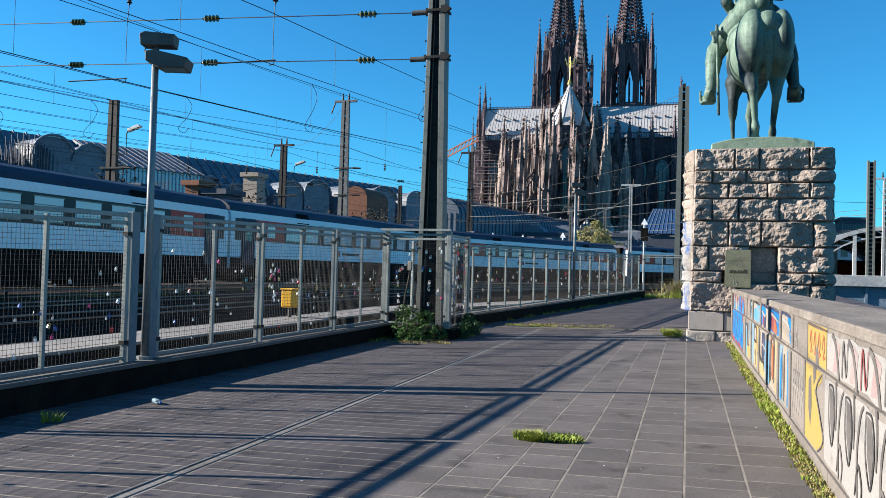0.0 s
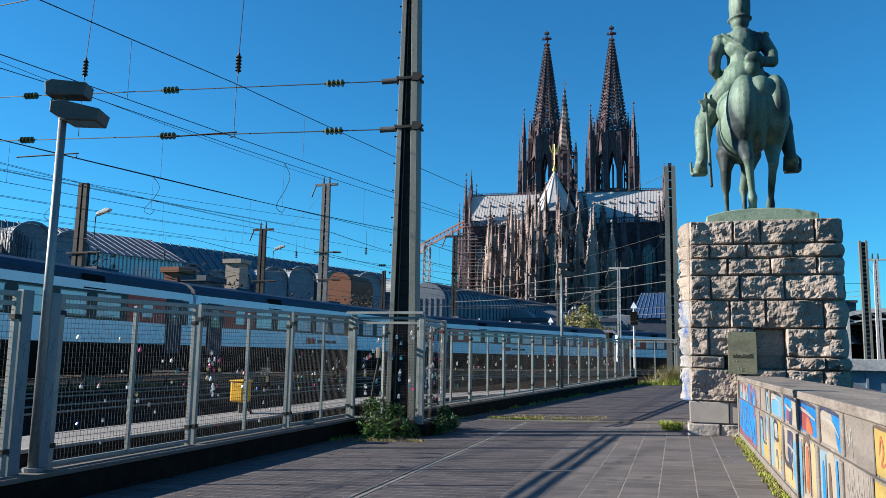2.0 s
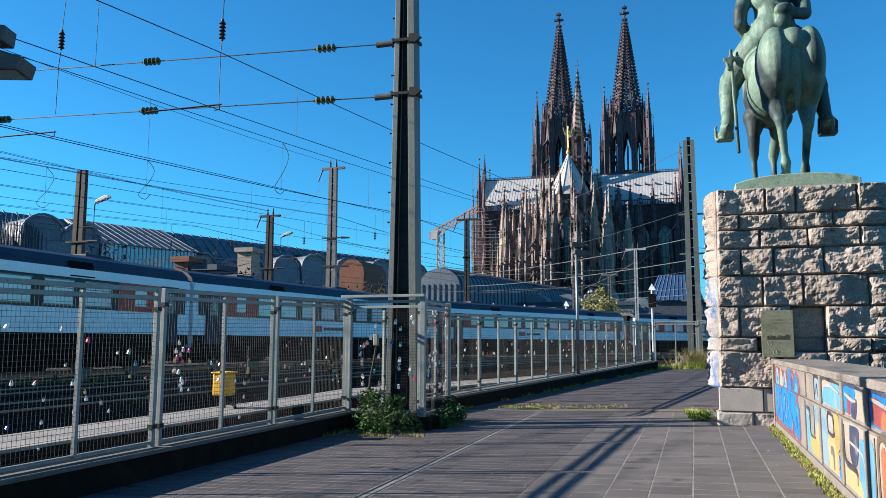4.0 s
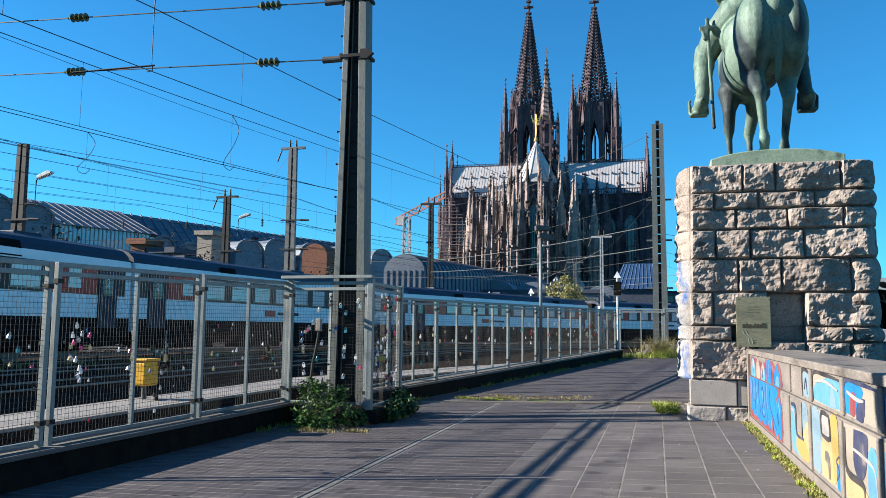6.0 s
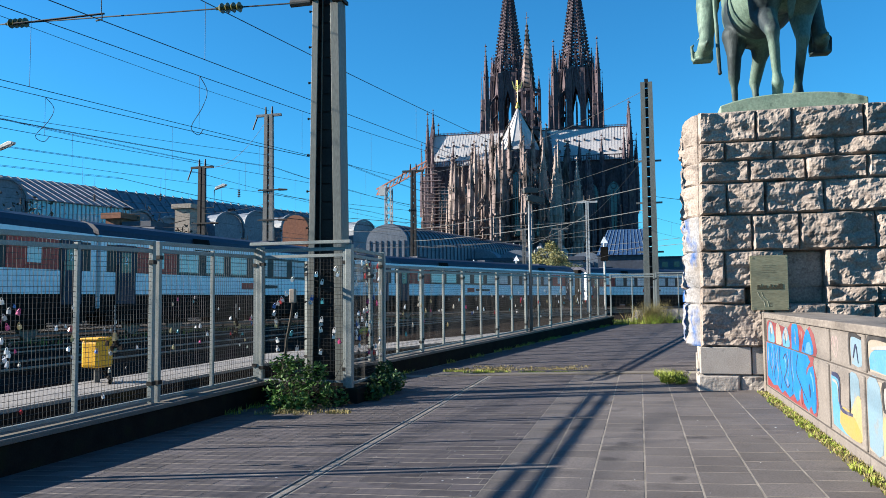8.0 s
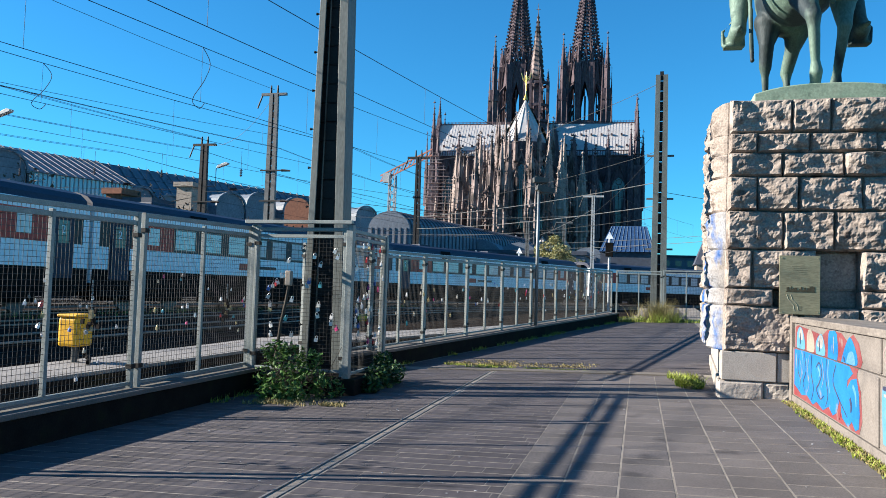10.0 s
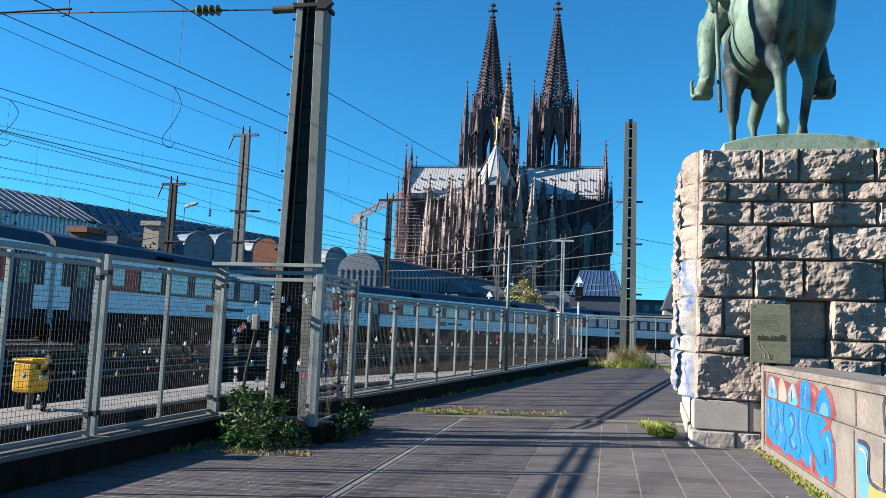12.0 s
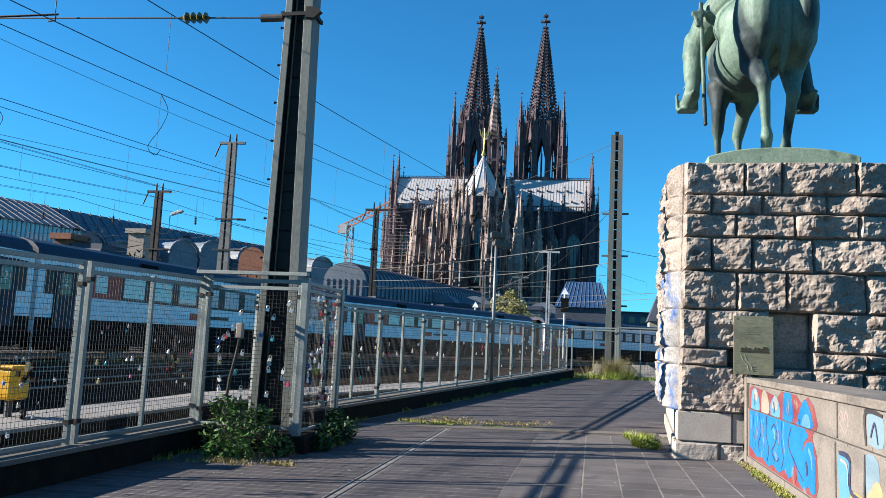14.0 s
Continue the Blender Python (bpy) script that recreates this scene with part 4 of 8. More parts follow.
# ---- parapet wall ----
parapet = Mesh().box(1.19, -12, -0.3, 2.0, 21.28, 1.27)
parapet = single("parapet_wall", parapet, M_WALL, "low parapet of pale concrete blocks covered in graffiti", "parapet", kind="structure")
rnd = random.Random(9)
for z0, z1, w, off, out in ((0.885, 1.265, 1.15, 0.0, 0.0), (0.13, 0.875, 1.15, 0.0, 0.02), (-0.1, 0.12, 1.9, 0.0, 0.035)):
    y = -12.0 + off
    while y < 21.2:
        y2 = min(21.22, y + w * rnd.uniform(0.9, 1.1))
        part("block", Mesh().box(1.15 - out, y + 0.006, z0, 1.2, y2 - 0.006, z1), M_WALL, parapet)
        y = y2
y = -12.0
while y < 21.2:
    y2 = min(21.26, y + 2.0)
    part("coping_slab", Mesh().box(1.11, y + 0.005, 1.27, 2.04, y2 - 0.005, 1.36), M_COPING, parapet, bevel=0.012)
    y = y2
part("end_pier", Mesh().box(1.1, 21.12, -0.1, 1.2, 21.28, 1.37), M_COPING, parapet, bevel=0.01)


# ---- graffiti on the parapet ----
def clip(poly, level, keep_above):
    """The part of a flat outline (a, z) above or below a level."""
    out = []
    for (a0, z0), (a1, z1) in zip(poly, poly[1:] + poly[:1]):
        in0, in1 = (z0 >= level) == keep_above, (z1 >= level) == keep_above
        if in0:
            out.append((a0, z0))
        if in0 != in1:
            q = (level - z0) / (z1 - z0)
            out.append((a0 + (a1 - a0) * q, level))
    return out


def on_wall(m, poly, depth):
    """Paint lies on the upper course and on the lower course, which stands 2 cm proud."""
    for level, above, face in ((0.885, True, 1.15), (0.875, False, 1.13)):
        q = clip(poly, level, above)
        if len(q) > 2:
            m.prism(q, (face - depth, 0, 0), (0, 1, 0), (0, 0, 1), (0.0012, 0, 0))


def splat(poly, depth, mat, parent, name="paint_patch"):
    m = Mesh()
    on_wall(m, poly, depth)
    return part(name, m, mat, parent)


def quad(y0, y1, z0, z1, depth, mat, parent, skew=0.03):
    r = lambda: rnd.uniform(-skew, skew)
    return splat([(y0 + r(), z0 + r()), (y1 + r(), z0 + r()), (y1 + r(), z1 + r() * 0.4), (y0 + r(), z1 + r() * 0.4)], depth, mat, parent)


def smooth(pts, n=5):
    """Points along a soft curve through pts."""
    out = []
    p = [pts[0]] + list(pts) + [pts[-1]]
    for k in range(1, len(p) - 2):
        for j in range(n):
            t = j / n
            out.append(tuple(0.5 * (2 * b + (cc - a) * t + (2 * a - 5 * b + 4 * cc - d) * t * t + (3 * b - a - 3 * cc + d) * t ** 3) for a, b, cc, d in zip(p[k - 1], p[k], p[k + 1], p[k + 2])))
    return out + [pts[-1]]


def stroke(pts, w, depth, mat, parent, name="paint_line"):
    m = Mesh()
    pts = smooth(pts)
    side = []
    for k, p in enumerate(pts):
        a, b2 = pts[max(k - 1, 0)], pts[min(k + 1, len(pts) - 1)]
        d = Vector((b2[0] - a[0], b2[1] - a[1]))
        d = d.normalized() if d.length > 1e-6 else Vector((0, 1))
        f = w / 2 * (0.55 + 0.45 * math.sin(math.pi * min(1, (k + 1) / len(pts) * 1.1)))
        side.append(((p[0] - d.y * f, p[1] + d.x * f), (p[0] + d.y * f, p[1] - d.x * f)))
    for (a, b2), (c2, d2) in zip(side, side[1:]):
        on_wall(m, [a, b2, d2, c2], depth)
    return part(name, m.weld(), mat, parent)


def wavy(y0, y1, z0, z1, n, amp, seed):
    rr = random.Random(seed)
    top = [(y0 + (y1 - y0) * k / n, min(1.255, z1 + rr.uniform(-amp, amp))) for k in range(n + 1)]
    bot = [(y1 - (y1 - y0) * k / n, z0 + rr.uniform(-amp, amp)) for k in range(n + 1)]
    return top + bot


rnd = random.Random(17)
blue = thing("graffiti_blue", "bright blue graffiti piece with red fringe on the parapet", "graffiti")
def along(q):
    """Points of the piece: across from its far end (0) to its near end (1), and height."""
    return [(21.05 - 3.95 * u, z) for u, z in q]


splat(along([(0.0, 0.14), (0.0, 1.2), (0.05, 1.24), (0.3, 1.2), (0.48, 1.16), (0.55, 1.25), (0.74, 1.24), (0.8, 1.16), (0.88, 1.25), (0.94, 1.16), (0.98, 0.96), (0.94, 0.8), (0.985, 0.62), (1.0, 0.3), (0.97, 0.14)]), 0.0025, P_RED, blue)
splat(along([(0.015, 0.3), (0.015, 0.86), (0.2, 0.872), (0.45, 0.872), (0.7, 0.872), (0.86, 0.872), (0.9, 0.8), (0.84, 0.7), (0.83, 0.6), (0.88, 0.72), (0.94, 0.76), (0.965, 0.6), (0.975, 0.36), (0.965, 0.2), (0.93, 0.16), (0.89, 0.24), (0.85, 0.15), (0.78, 0.22), (0.74, 0.4), (0.71, 0.24), (0.66, 0.18), (0.6, 0.26), (0.52, 0.17), (0.42, 0.23), (0.36, 0.16), (0.26, 0.24), (0.16, 0.2), (0.08, 0.26)]), 0.0045, P_BLUE, blue)
for mt, q in ((P_SKY, [(0.03, 0.89), (0.04, 1.12), (0.09, 1.22), (0.15, 1.16), (0.19, 0.9)]), (P_WHITE, [(0.07, 1.06), (0.1, 1.21), (0.14, 1.15), (0.14, 1.02)]),
              (P_CREAM, [(0.22, 0.89), (0.23, 1.14), (0.28, 1.22), (0.34, 1.1), (0.35, 0.9)]), (P_SKY, [(0.38, 0.89), (0.38, 1.05), (0.45, 1.18), (0.5, 1.1), (0.52, 0.9)]), (P_WHITE, [(0.4, 1.0), (0.44, 1.17), (0.49, 1.1), (0.47, 0.98)]),
              (P_BLUE, [(0.56, 0.89), (0.57, 1.2), (0.61, 1.245), (0.68, 1.22), (0.69, 0.89)]), (P_BLUE, [(0.74, 0.89), (0.78, 1.06), (0.84, 1.21), (0.9, 1.1), (0.93, 0.95), (0.9, 0.89)]), (P_SKY, [(0.8, 0.9), (0.83, 1.02), (0.88, 1.04), (0.9, 0.9)])):
    splat(along(smooth(q + q[:1], 3)), 0.0048 + 0.0008 * (mt is P_WHITE) + 0.0004 * (mt is P_SKY), mt, blue)
for k, (mt, w, q) in enumerate(((P_NAVY, 0.035, [(0.11, 0.8), (0.09, 0.55), (0.14, 0.42), (0.12, 0.28)]), (P_NAVY, 0.03, [(0.2, 0.86), (0.24, 0.6), (0.19, 0.4), (0.23, 0.27)]), (P_LIGHTBLUE, 0.03, [(0.17, 0.84), (0.19, 0.62), (0.16, 0.46)]),
                                (P_NAVY, 0.035, [(0.34, 0.86), (0.33, 0.6), (0.37, 0.4), (0.34, 0.22)]), (P_NAVY, 0.03, [(0.41, 0.7), (0.46, 0.78), (0.5, 0.66), (0.46, 0.5), (0.42, 0.4), (0.48, 0.3), (0.53, 0.36)]), (P_SKY, 0.06, [(0.44, 0.72), (0.47, 0.66), (0.46, 0.58)]),
                                (P_NAVY, 0.035, [(0.57, 0.86), (0.56, 0.62), (0.59, 0.4), (0.56, 0.24)]), (P_LIGHTBLUE, 0.03, [(0.6, 0.86), (0.59, 0.66), (0.62, 0.44)]), (P_NAVY, 0.03, [(0.7, 0.84), (0.66, 0.62), (0.72, 0.46), (0.84, 0.26)]),
                                (P_NAVY, 0.07, [(0.87, 0.5), (0.885, 0.42), (0.88, 0.34)]), (P_NAVY, 0.05, [(0.1, 1.12), (0.105, 1.02), (0.1, 0.95)]), (P_NAVY, 0.05, [(0.43, 1.08), (0.44, 0.98), (0.43, 0.93)]), (P_NAVY, 0.04, [(0.77, 0.96), (0.78, 0.93), (0.785, 0.9)]),
                                (P_RED, 0.05, [(0.74, 0.42), (0.76, 0.3), (0.74, 0.18)]), (P_PINK, 0.018, [(0.13, 0.72), (0.16, 0.54), (0.13, 0.4)]), (P_PINK, 0.018, [(0.3, 0.84), (0.27, 0.62), (0.3, 0.44), (0.27, 0.3)]), (P_PINK, 0.018, [(0.5, 0.84), (0.53, 0.62), (0.5, 0.46)]),
                                (P_WHITE, 0.03, [(0.64, 1.18), (0.645, 1.06), (0.64, 0.96)]), (P_WHITE, 0.04, [(0.05, 0.8), (0.055, 0.66), (0.05, 0.56)]), (P_SKY, 0.07, [(0.9, 0.66), (0.93, 0.58), (0.94, 0.44)]), (P_SKY, 0.05, [(0.25, 0.78), (0.26, 0.68), (0.255, 0.58)]))):
    stroke(along(q), w, 0.0065 + 0.0004 * (k % 6), mt, blue)

heart = thing("red_scribble", "thin red marker scribble on the bare concrete", "graffiti")
stroke([(16.2, 0.95), (16.1, 1.1), (16.18, 1.18), (16.25, 1.08), (16.32, 1.18), (16.4, 1.08), (16.2, 0.95)], 0.03, 0.003, P_PINK, heart)

boxes = thing("letter_graffiti", "row of faded white, yellow and navy graffiti letters on the parapet", "graffiti")
for y in (16.5, 15.02, 13.44, 12.1, 10.7, 9.5):
    for z0, z1, x in ((0.9, 1.26, 1.128), (0.14, 0.86, 1.106)):
        part("pilaster", Mesh().box(x, y - 0.06, z0, 1.16, y + 0.06, z1), M_WALL, parapet, bevel=0.012)


def letter(y0, y1, upper, lower, edge, patches, lines):
    """One painted panel: ground colours of both courses, colour patches and outlines in (across, height)."""
    at = lambda q: [(y0 + (y1 - y0) * u, 0.15 + 1.1 * v) for u, v in q]
    splat(at([(0.02, 0.7), (0.02, 0.99), (0.5, 1.0), (0.98, 0.985), (0.98, 0.7)]), 0.002, upper, boxes)
    splat(at([(0.02, 0.02), (0.02, 0.63), (0.5, 0.645), (0.98, 0.63), (0.98, 0.02)]), 0.002, lower, boxes)
    for k, (mt, q) in enumerate(patches):
        splat(at(smooth(q + q[:1], 3)), 0.0035 + 0.0007 * k, mt, boxes)
    for k, (mt, w, q) in enumerate(lines):
        stroke(at(q), w, 0.008 + 0.0005 * k, mt, boxes)
    if edge:
        stroke(at([(0.03, 0.7), (0.03, 0.98), (0.5, 0.99), (0.97, 0.97)]), 0.05, 0.0075, edge, boxes)


letter(16.4, 15.08, M_WALL, M_WALL, None,
       [(P_SKY, [(0.05, 0.05), (0.03, 0.55), (0.28, 0.5), (0.3, 0.2), (0.7, 0.18), (0.6, 0.02)]), (P_LIGHTBLUE, [(0.66, 0.72), (0.66, 0.97), (0.95, 0.96), (0.94, 0.72)]), (P_LIGHTBLUE, [(0.66, 0.3), (0.64, 0.62), (0.9, 0.6), (0.88, 0.28)]), (P_SAND, [(0.5, 0.1), (0.8, 0.42), (0.96, 0.4), (0.96, 0.05)]), (P_YELLOW, [(0.28, 0.1), (0.34, 0.26), (0.62, 0.26), (0.9, 0.14), (0.9, 0.03), (0.5, 0.03)])],
       [(P_NAVY, 0.06, [(0.05, 0.56), (0.3, 0.53), (0.32, 0.26), (0.7, 0.24)]), (P_BLACK, 0.06, [(0.62, 0.7), (0.62, 0.98), (0.95, 0.97)]), (P_BLACK, 0.05, [(0.62, 0.25), (0.64, 0.63)]), (P_WHITE, 0.035, [(0.08, 0.5), (0.24, 0.47), (0.26, 0.3)]), (P_NAVY, 0.03, [(0.72, 0.78), (0.8, 0.9), (0.86, 0.74)])])
letter(14.94, 13.5, P_CREAM, P_CREAM, P_BLACK,
       [(P_SKY, [(0.05, 0.72), (0.08, 0.86), (0.5, 0.96), (0.96, 0.95), (0.95, 0.72)]), (P_LIGHTBLUE, [(0.62, 0.72), (0.7, 0.92), (0.82, 0.72)]), (P_LIGHTBLUE, [(0.03, 0.05), (0.03, 0.62), (0.3, 0.6), (0.32, 0.05)]), (P_WHITE, [(0.4, 0.44), (0.4, 0.6), (0.62, 0.6), (0.64, 0.43)]), (P_SAND, [(0.36, 0.05), (0.36, 0.36), (0.76, 0.38), (0.8, 0.05)]), (P_YELLOW, [(0.76, 0.1), (0.7, 0.62), (0.92, 0.62), (0.9, 0.1)]), (P_BLUE, [(0.86, 0.03), (0.86, 0.24), (0.97, 0.2), (0.97, 0.03)])],
       [(P_BLACK, 0.06, [(0.38, 0.42), (0.38, 0.62), (0.64, 0.62)]), (P_BLACK, 0.06, [(0.64, 0.62), (0.66, 0.42), (0.38, 0.42)]), (P_GREY, 0.12, [(0.48, 0.24), (0.6, 0.22), (0.62, 0.05)]), (P_WHITE, 0.035, [(0.1, 0.9), (0.5, 0.93), (0.9, 0.88)]), (P_NAVY, 0.03, [(0.86, 0.1), (0.94, 0.18), (0.86, 0.26), (0.95, 0.32)])])
letter(13.38, 12.16, P_CREAM, P_CREAM, P_NAVY,
       [(P_BLUE, [(0.03, 0.72), (0.03, 0.97), (0.55, 0.96), (0.5, 0.84), (0.3, 0.72)]), (P_RED, [(0.16, 0.72), (0.2, 0.88), (0.34, 0.9), (0.32, 0.72)]), (P_NAVY, [(0.36, 0.7), (0.4, 0.82), (0.62, 0.88), (0.56, 0.7)]), (P_NAVY, [(0.34, 0.62), (0.3, 0.36), (0.44, 0.24), (0.62, 0.3), (0.72, 0.5), (0.7, 0.62)]), (P_SKY, [(0.7, 0.05), (0.74, 0.5), (0.97, 0.5), (0.97, 0.05)]), (P_SAND, [(0.06, 0.03), (0.08, 0.2), (0.6, 0.2), (0.8, 0.03)])],
       [(P_BLACK, 0.07, [(0.05, 0.6), (0.08, 0.26), (0.56, 0.22), (0.6, 0.1)]), (P_WHITE, 0.04, [(0.1, 0.9), (0.4, 0.86), (0.6, 0.86)]), (P_WHITE, 0.035, [(0.3, 0.46), (0.6, 0.44), (0.9, 0.38), (0.94, 0.1)])])
letter(12.04, 10.76, P_BLUE, P_CREAM, P_NAVY,
       [(P_RED, [(0.12, 0.72), (0.14, 0.94), (0.5, 0.9), (0.74, 0.72)]), (P_ORANGE, [(0.36, 0.71), (0.46, 0.86), (0.62, 0.8), (0.7, 0.71)]), (P_SKY, [(0.03, 0.05), (0.04, 0.55), (0.18, 0.5), (0.18, 0.05)]), (P_SAND, [(0.74, 0.05), (0.74, 0.6), (0.92, 0.58), (0.92, 0.05)]), (P_ORANGE, [(0.42, 0.18), (0.42, 0.54), (0.56, 0.54), (0.56, 0.16)])],
       [(P_BROWN, 0.09, [(0.32, 0.1), (0.34, 0.6), (0.62, 0.6), (0.64, 0.12)]), (P_WHITE, 0.04, [(0.06, 0.93), (0.5, 0.9), (0.88, 0.86)]), (P_GREY, 0.05, [(0.2, 0.05), (0.22, 0.62)]), (P_LIGHTBLUE, 0.06, [(0.95, 0.06), (0.94, 0.62)])])
letter(10.64, 9.56, P_CREAM, P_LIGHTBLUE, P_NAVY,
       [(P_BLUE, [(0.55, 0.97), (0.97, 0.96), (0.97, 0.7), (0.82, 0.7), (0.7, 0.84)]), (P_CREAM, [(0.4, 0.05), (0.4, 0.62), (0.74, 0.62), (0.74, 0.05)]), (P_BLUE, [(0.12, 0.06), (0.14, 0.5), (0.24, 0.5), (0.26, 0.06)])],
       [(P_BROWN, 0.14, [(0.5, 0.06), (0.52, 0.4), (0.5, 0.56)]), (P_WHITE, 0.04, [(0.1, 0.92), (0.6, 0.9), (0.9, 0.8)]), (P_BLUE, 0.1, [(0.86, 0.06), (0.85, 0.62)]), (P_GREY, 0.04, [(0.32, 0.05), (0.34, 0.62)])])

scr = thing("white_scribble", "thin white chalky scribble on the bare concrete", "graffiti")
for k in range(5):
    y = 9.35 - k * 0.17
    stroke([(y, 0.25), (y - 0.1, 0.55), (y - 0.03, 0.7), (y - 0.14, 0.5), (y - 0.1, 0.85)], 0.025, 0.003, P_WHITE, scr)
stroke([(9.4, 1.18), (9.3, 1.0), (9.2, 1.15), (9.15, 0.92)], 0.025, 0.003, P_WHITE, scr)

yel = thing("graffiti_yellow", "tall yellow graffiti letter with orange scribble on the parapet", "graffiti")
quad(8.38, 7.32, 0.9, 1.25, 0.003, P_YELLOW, yel, 0.01)
splat([(8.35, 0.86), (7.4, 0.86), (7.42, 0.78), (7.8, 0.66), (7.42, 0.45), (7.3, 0.25), (7.6, 0.15), (8.35, 0.15), (8.36, 0.4)], 0.003, P_YELLOW, yel)
splat([(8.15, 0.72), (8.0, 0.78), (7.95, 0.5), (8.02, 0.3), (8.14, 0.45)], 0.005, P_GREY, yel)
splat([(7.9, 1.0), (7.8, 1.08), (7.7, 0.96), (7.72, 0.78), (7.85, 0.7)], 0.005, P_GREY, yel)
for k in range(4):
    y = 8.25 - k * 0.24
    stroke([(y, 1.05), (y - 0.06, 1.17), (y - 0.12, 1.08), (y - 0.05, 0.98), (y - 0.16, 1.0)], 0.035, 0.006, P_ORANGE, yel)
stroke([(8.4, 1.24), (8.38, 0.7), (8.38, 0.15)], 0.04, 0.008, P_GREY, yel)
stroke([(8.38, 1.24), (7.9, 1.235), (7.3, 1.23)], 0.03, 0.008, P_BROWN, yel)
stroke([(7.42, 0.84), (7.7, 0.68), (7.5, 0.5), (7.3, 0.3), (7.6, 0.15)], 0.03, 0.008, P_GREY, yel)

white = thing("graffiti_white", "large white and pink graffiti letters with grey outlines", "graffiti")
splat(wavy(-2.0, 7.28, 0.9, 1.22, 36, 0.02, 6), 0.003, P_WHITE, white)
splat(wavy(-2.0, 7.25, 0.15, 0.84, 36, 0.02, 5), 0.003, P_WHITE, white)
rr = random.Random(12)
for k in range(13):
    y = 7.0 - k * 0.68
    splat([(y, 0.92), (y - 0.2, 0.94), (y - 0.3, 1.15), (y - 0.12, 1.2)], 0.005, P_PINK, white)
    stroke([(y + 0.05, 1.22), (y - 0.12, 1.15), (y - 0.25, 0.95), (y - 0.3, 0.72), (y - 0.28, 0.5)], 0.06, 0.008, P_GREY, white)
    splat([(y - 0.02, 0.8), (y - 0.14, 0.78), (y - 0.2, 0.58), (y - 0.12, 0.38), (y - 0.02, 0.55)], 0.005, P_GREY, white)
    stroke([(y + 0.0, 0.82), (y - 0.17, 0.8), (y - 0.23, 0.58), (y - 0.12, 0.35), (y + 0.02, 0.55), (y, 0.82)], 0.025, 0.009, P_BLACK, white)
    stroke([(y - 0.42, 0.16), (y - 0.4, 0.5), (y - 0.5, 0.76), (y - 0.6, 0.84)], 0.045, 0.008, P_GREY, white)
    stroke([(y - 0.34, 0.2), (y - 0.44, 0.42), (y - 0.56, 0.3), (y - 0.52, 0.16)], 0.035, 0.009, P_BLACK if k % 2 else P_GREY, white)
    stroke([(y - 0.4, 0.92), (y - 0.45, 1.2), (y - 0.56, 0.95), (y - 0.62, 1.2)], 0.03, 0.01, P_RED if k % 2 else P_GREY, white)
    if k % 4 == 3:
        quad(y - 0.35, y - 0.6, 0.92, 1.2, 0.006, P_YELLOW, white)


# ---- railway ----
def track_x(y):
    """Middle of the train's track, which bends to the right in the distance."""
    return -21.1 if y < 36 else -21.1 + 0.0079 * (y - 36) ** 1.95


def track_dir(y):
    return Vector((track_x(y + 0.5) - track_x(y - 0.5), 1, 0)).normalized()


for off, grp in ((8.1, "path"), (4.2, "near"), (0.0, "near"), (-6.5, "mid"), (-11.0, "far"), (-16.0, "far")):
    for s in (-0.72, 0.72):
        m = Mesh()
        rings, heads = [], []
        for k in range(30):
            y = -40 + k * 5
            d = track_dir(y)
            n = Vector((d.y, -d.x, 0))
            c = Vector((track_x(y) + off, y, 0.28)) + n * s
            rings.append([c + n * a + Vector((0, 0, b)) for a, b in ((-0.06, 0), (0.06, 0), (0.012, 0.04), (0.012, 0.115), (-0.012, 0.115), (-0.012, 0.04))])
            heads.append([c + n * a + Vector((0, 0, b)) for a, b in ((-0.035, 0.115), (0.035, 0.115), (0.033, 0.15), (-0.033, 0.15))])
        rail = single("rail", m.loft(rings), M_SLEEPER, "worn steel rail with rusty web on the ballast", "rail", "rails")
        part("head", Mesh().loft(heads), M_RAIL, rail, "bright worn rail head")
sl = Mesh()
for k in range(140):
    y = -20 + k * 0.65
    for off in (8.1, 4.2, 0.0, -6.5):
        d = track_dir(y)
        n = Vector((d.y, -d.x, 0))
        c = Vector((track_x(y) + off, y, 0.19))
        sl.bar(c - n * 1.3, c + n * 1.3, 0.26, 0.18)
single("sleepers", sl, M_SLEEPER, "concrete sleepers under the rails, the train's shade put into their colour", "sleepers", kind="stuff")
# cable troughs between path and track
for x, z, w in ((-18.7, 0.42, 0.3), (-18.95, 0.72, 0.06)):
    m = Mesh()
    rings = []
    for k in range(24):
        y = -40 + k * 5
        dx = track_x(y) + 21.1
        rings.append([(x + dx + a, y, b) for a, b in ((-w / 2, 0.05 if w > 0.1 else z - 0.06), (w / 2, 0.05 if w > 0.1 else z - 0.06), (w / 2, z), (-w / 2, z))])
    single("cable_trough", m.loft(rings), M_SLEEPER if w > 0.1 else M_KERBTOP, "low concrete cable trough along the track", "cable trough", "cable troughs")
for k in range(12):
    y = 8 + k * 5.0
    x = -18.95 + track_x(y) + 21.1
    single("trough_stand", Mesh().box(x - 0.03, y - 0.03, 0.05, x + 0.03, y + 0.03, 0.67), M_SLEEPER, "short dark stand under the trackside conduit", "stand", "conduit stands")


# ---- train ----
def shell(profile, y0, y1, end=0.0):
    """A body with the cross-section profile (x, z) from y0 to y1."""
    m = Mesh()
    m.loft([[(x, y, z) for x, z in profile] for y in (y0, y1)])
    return m


COACH = 25.6


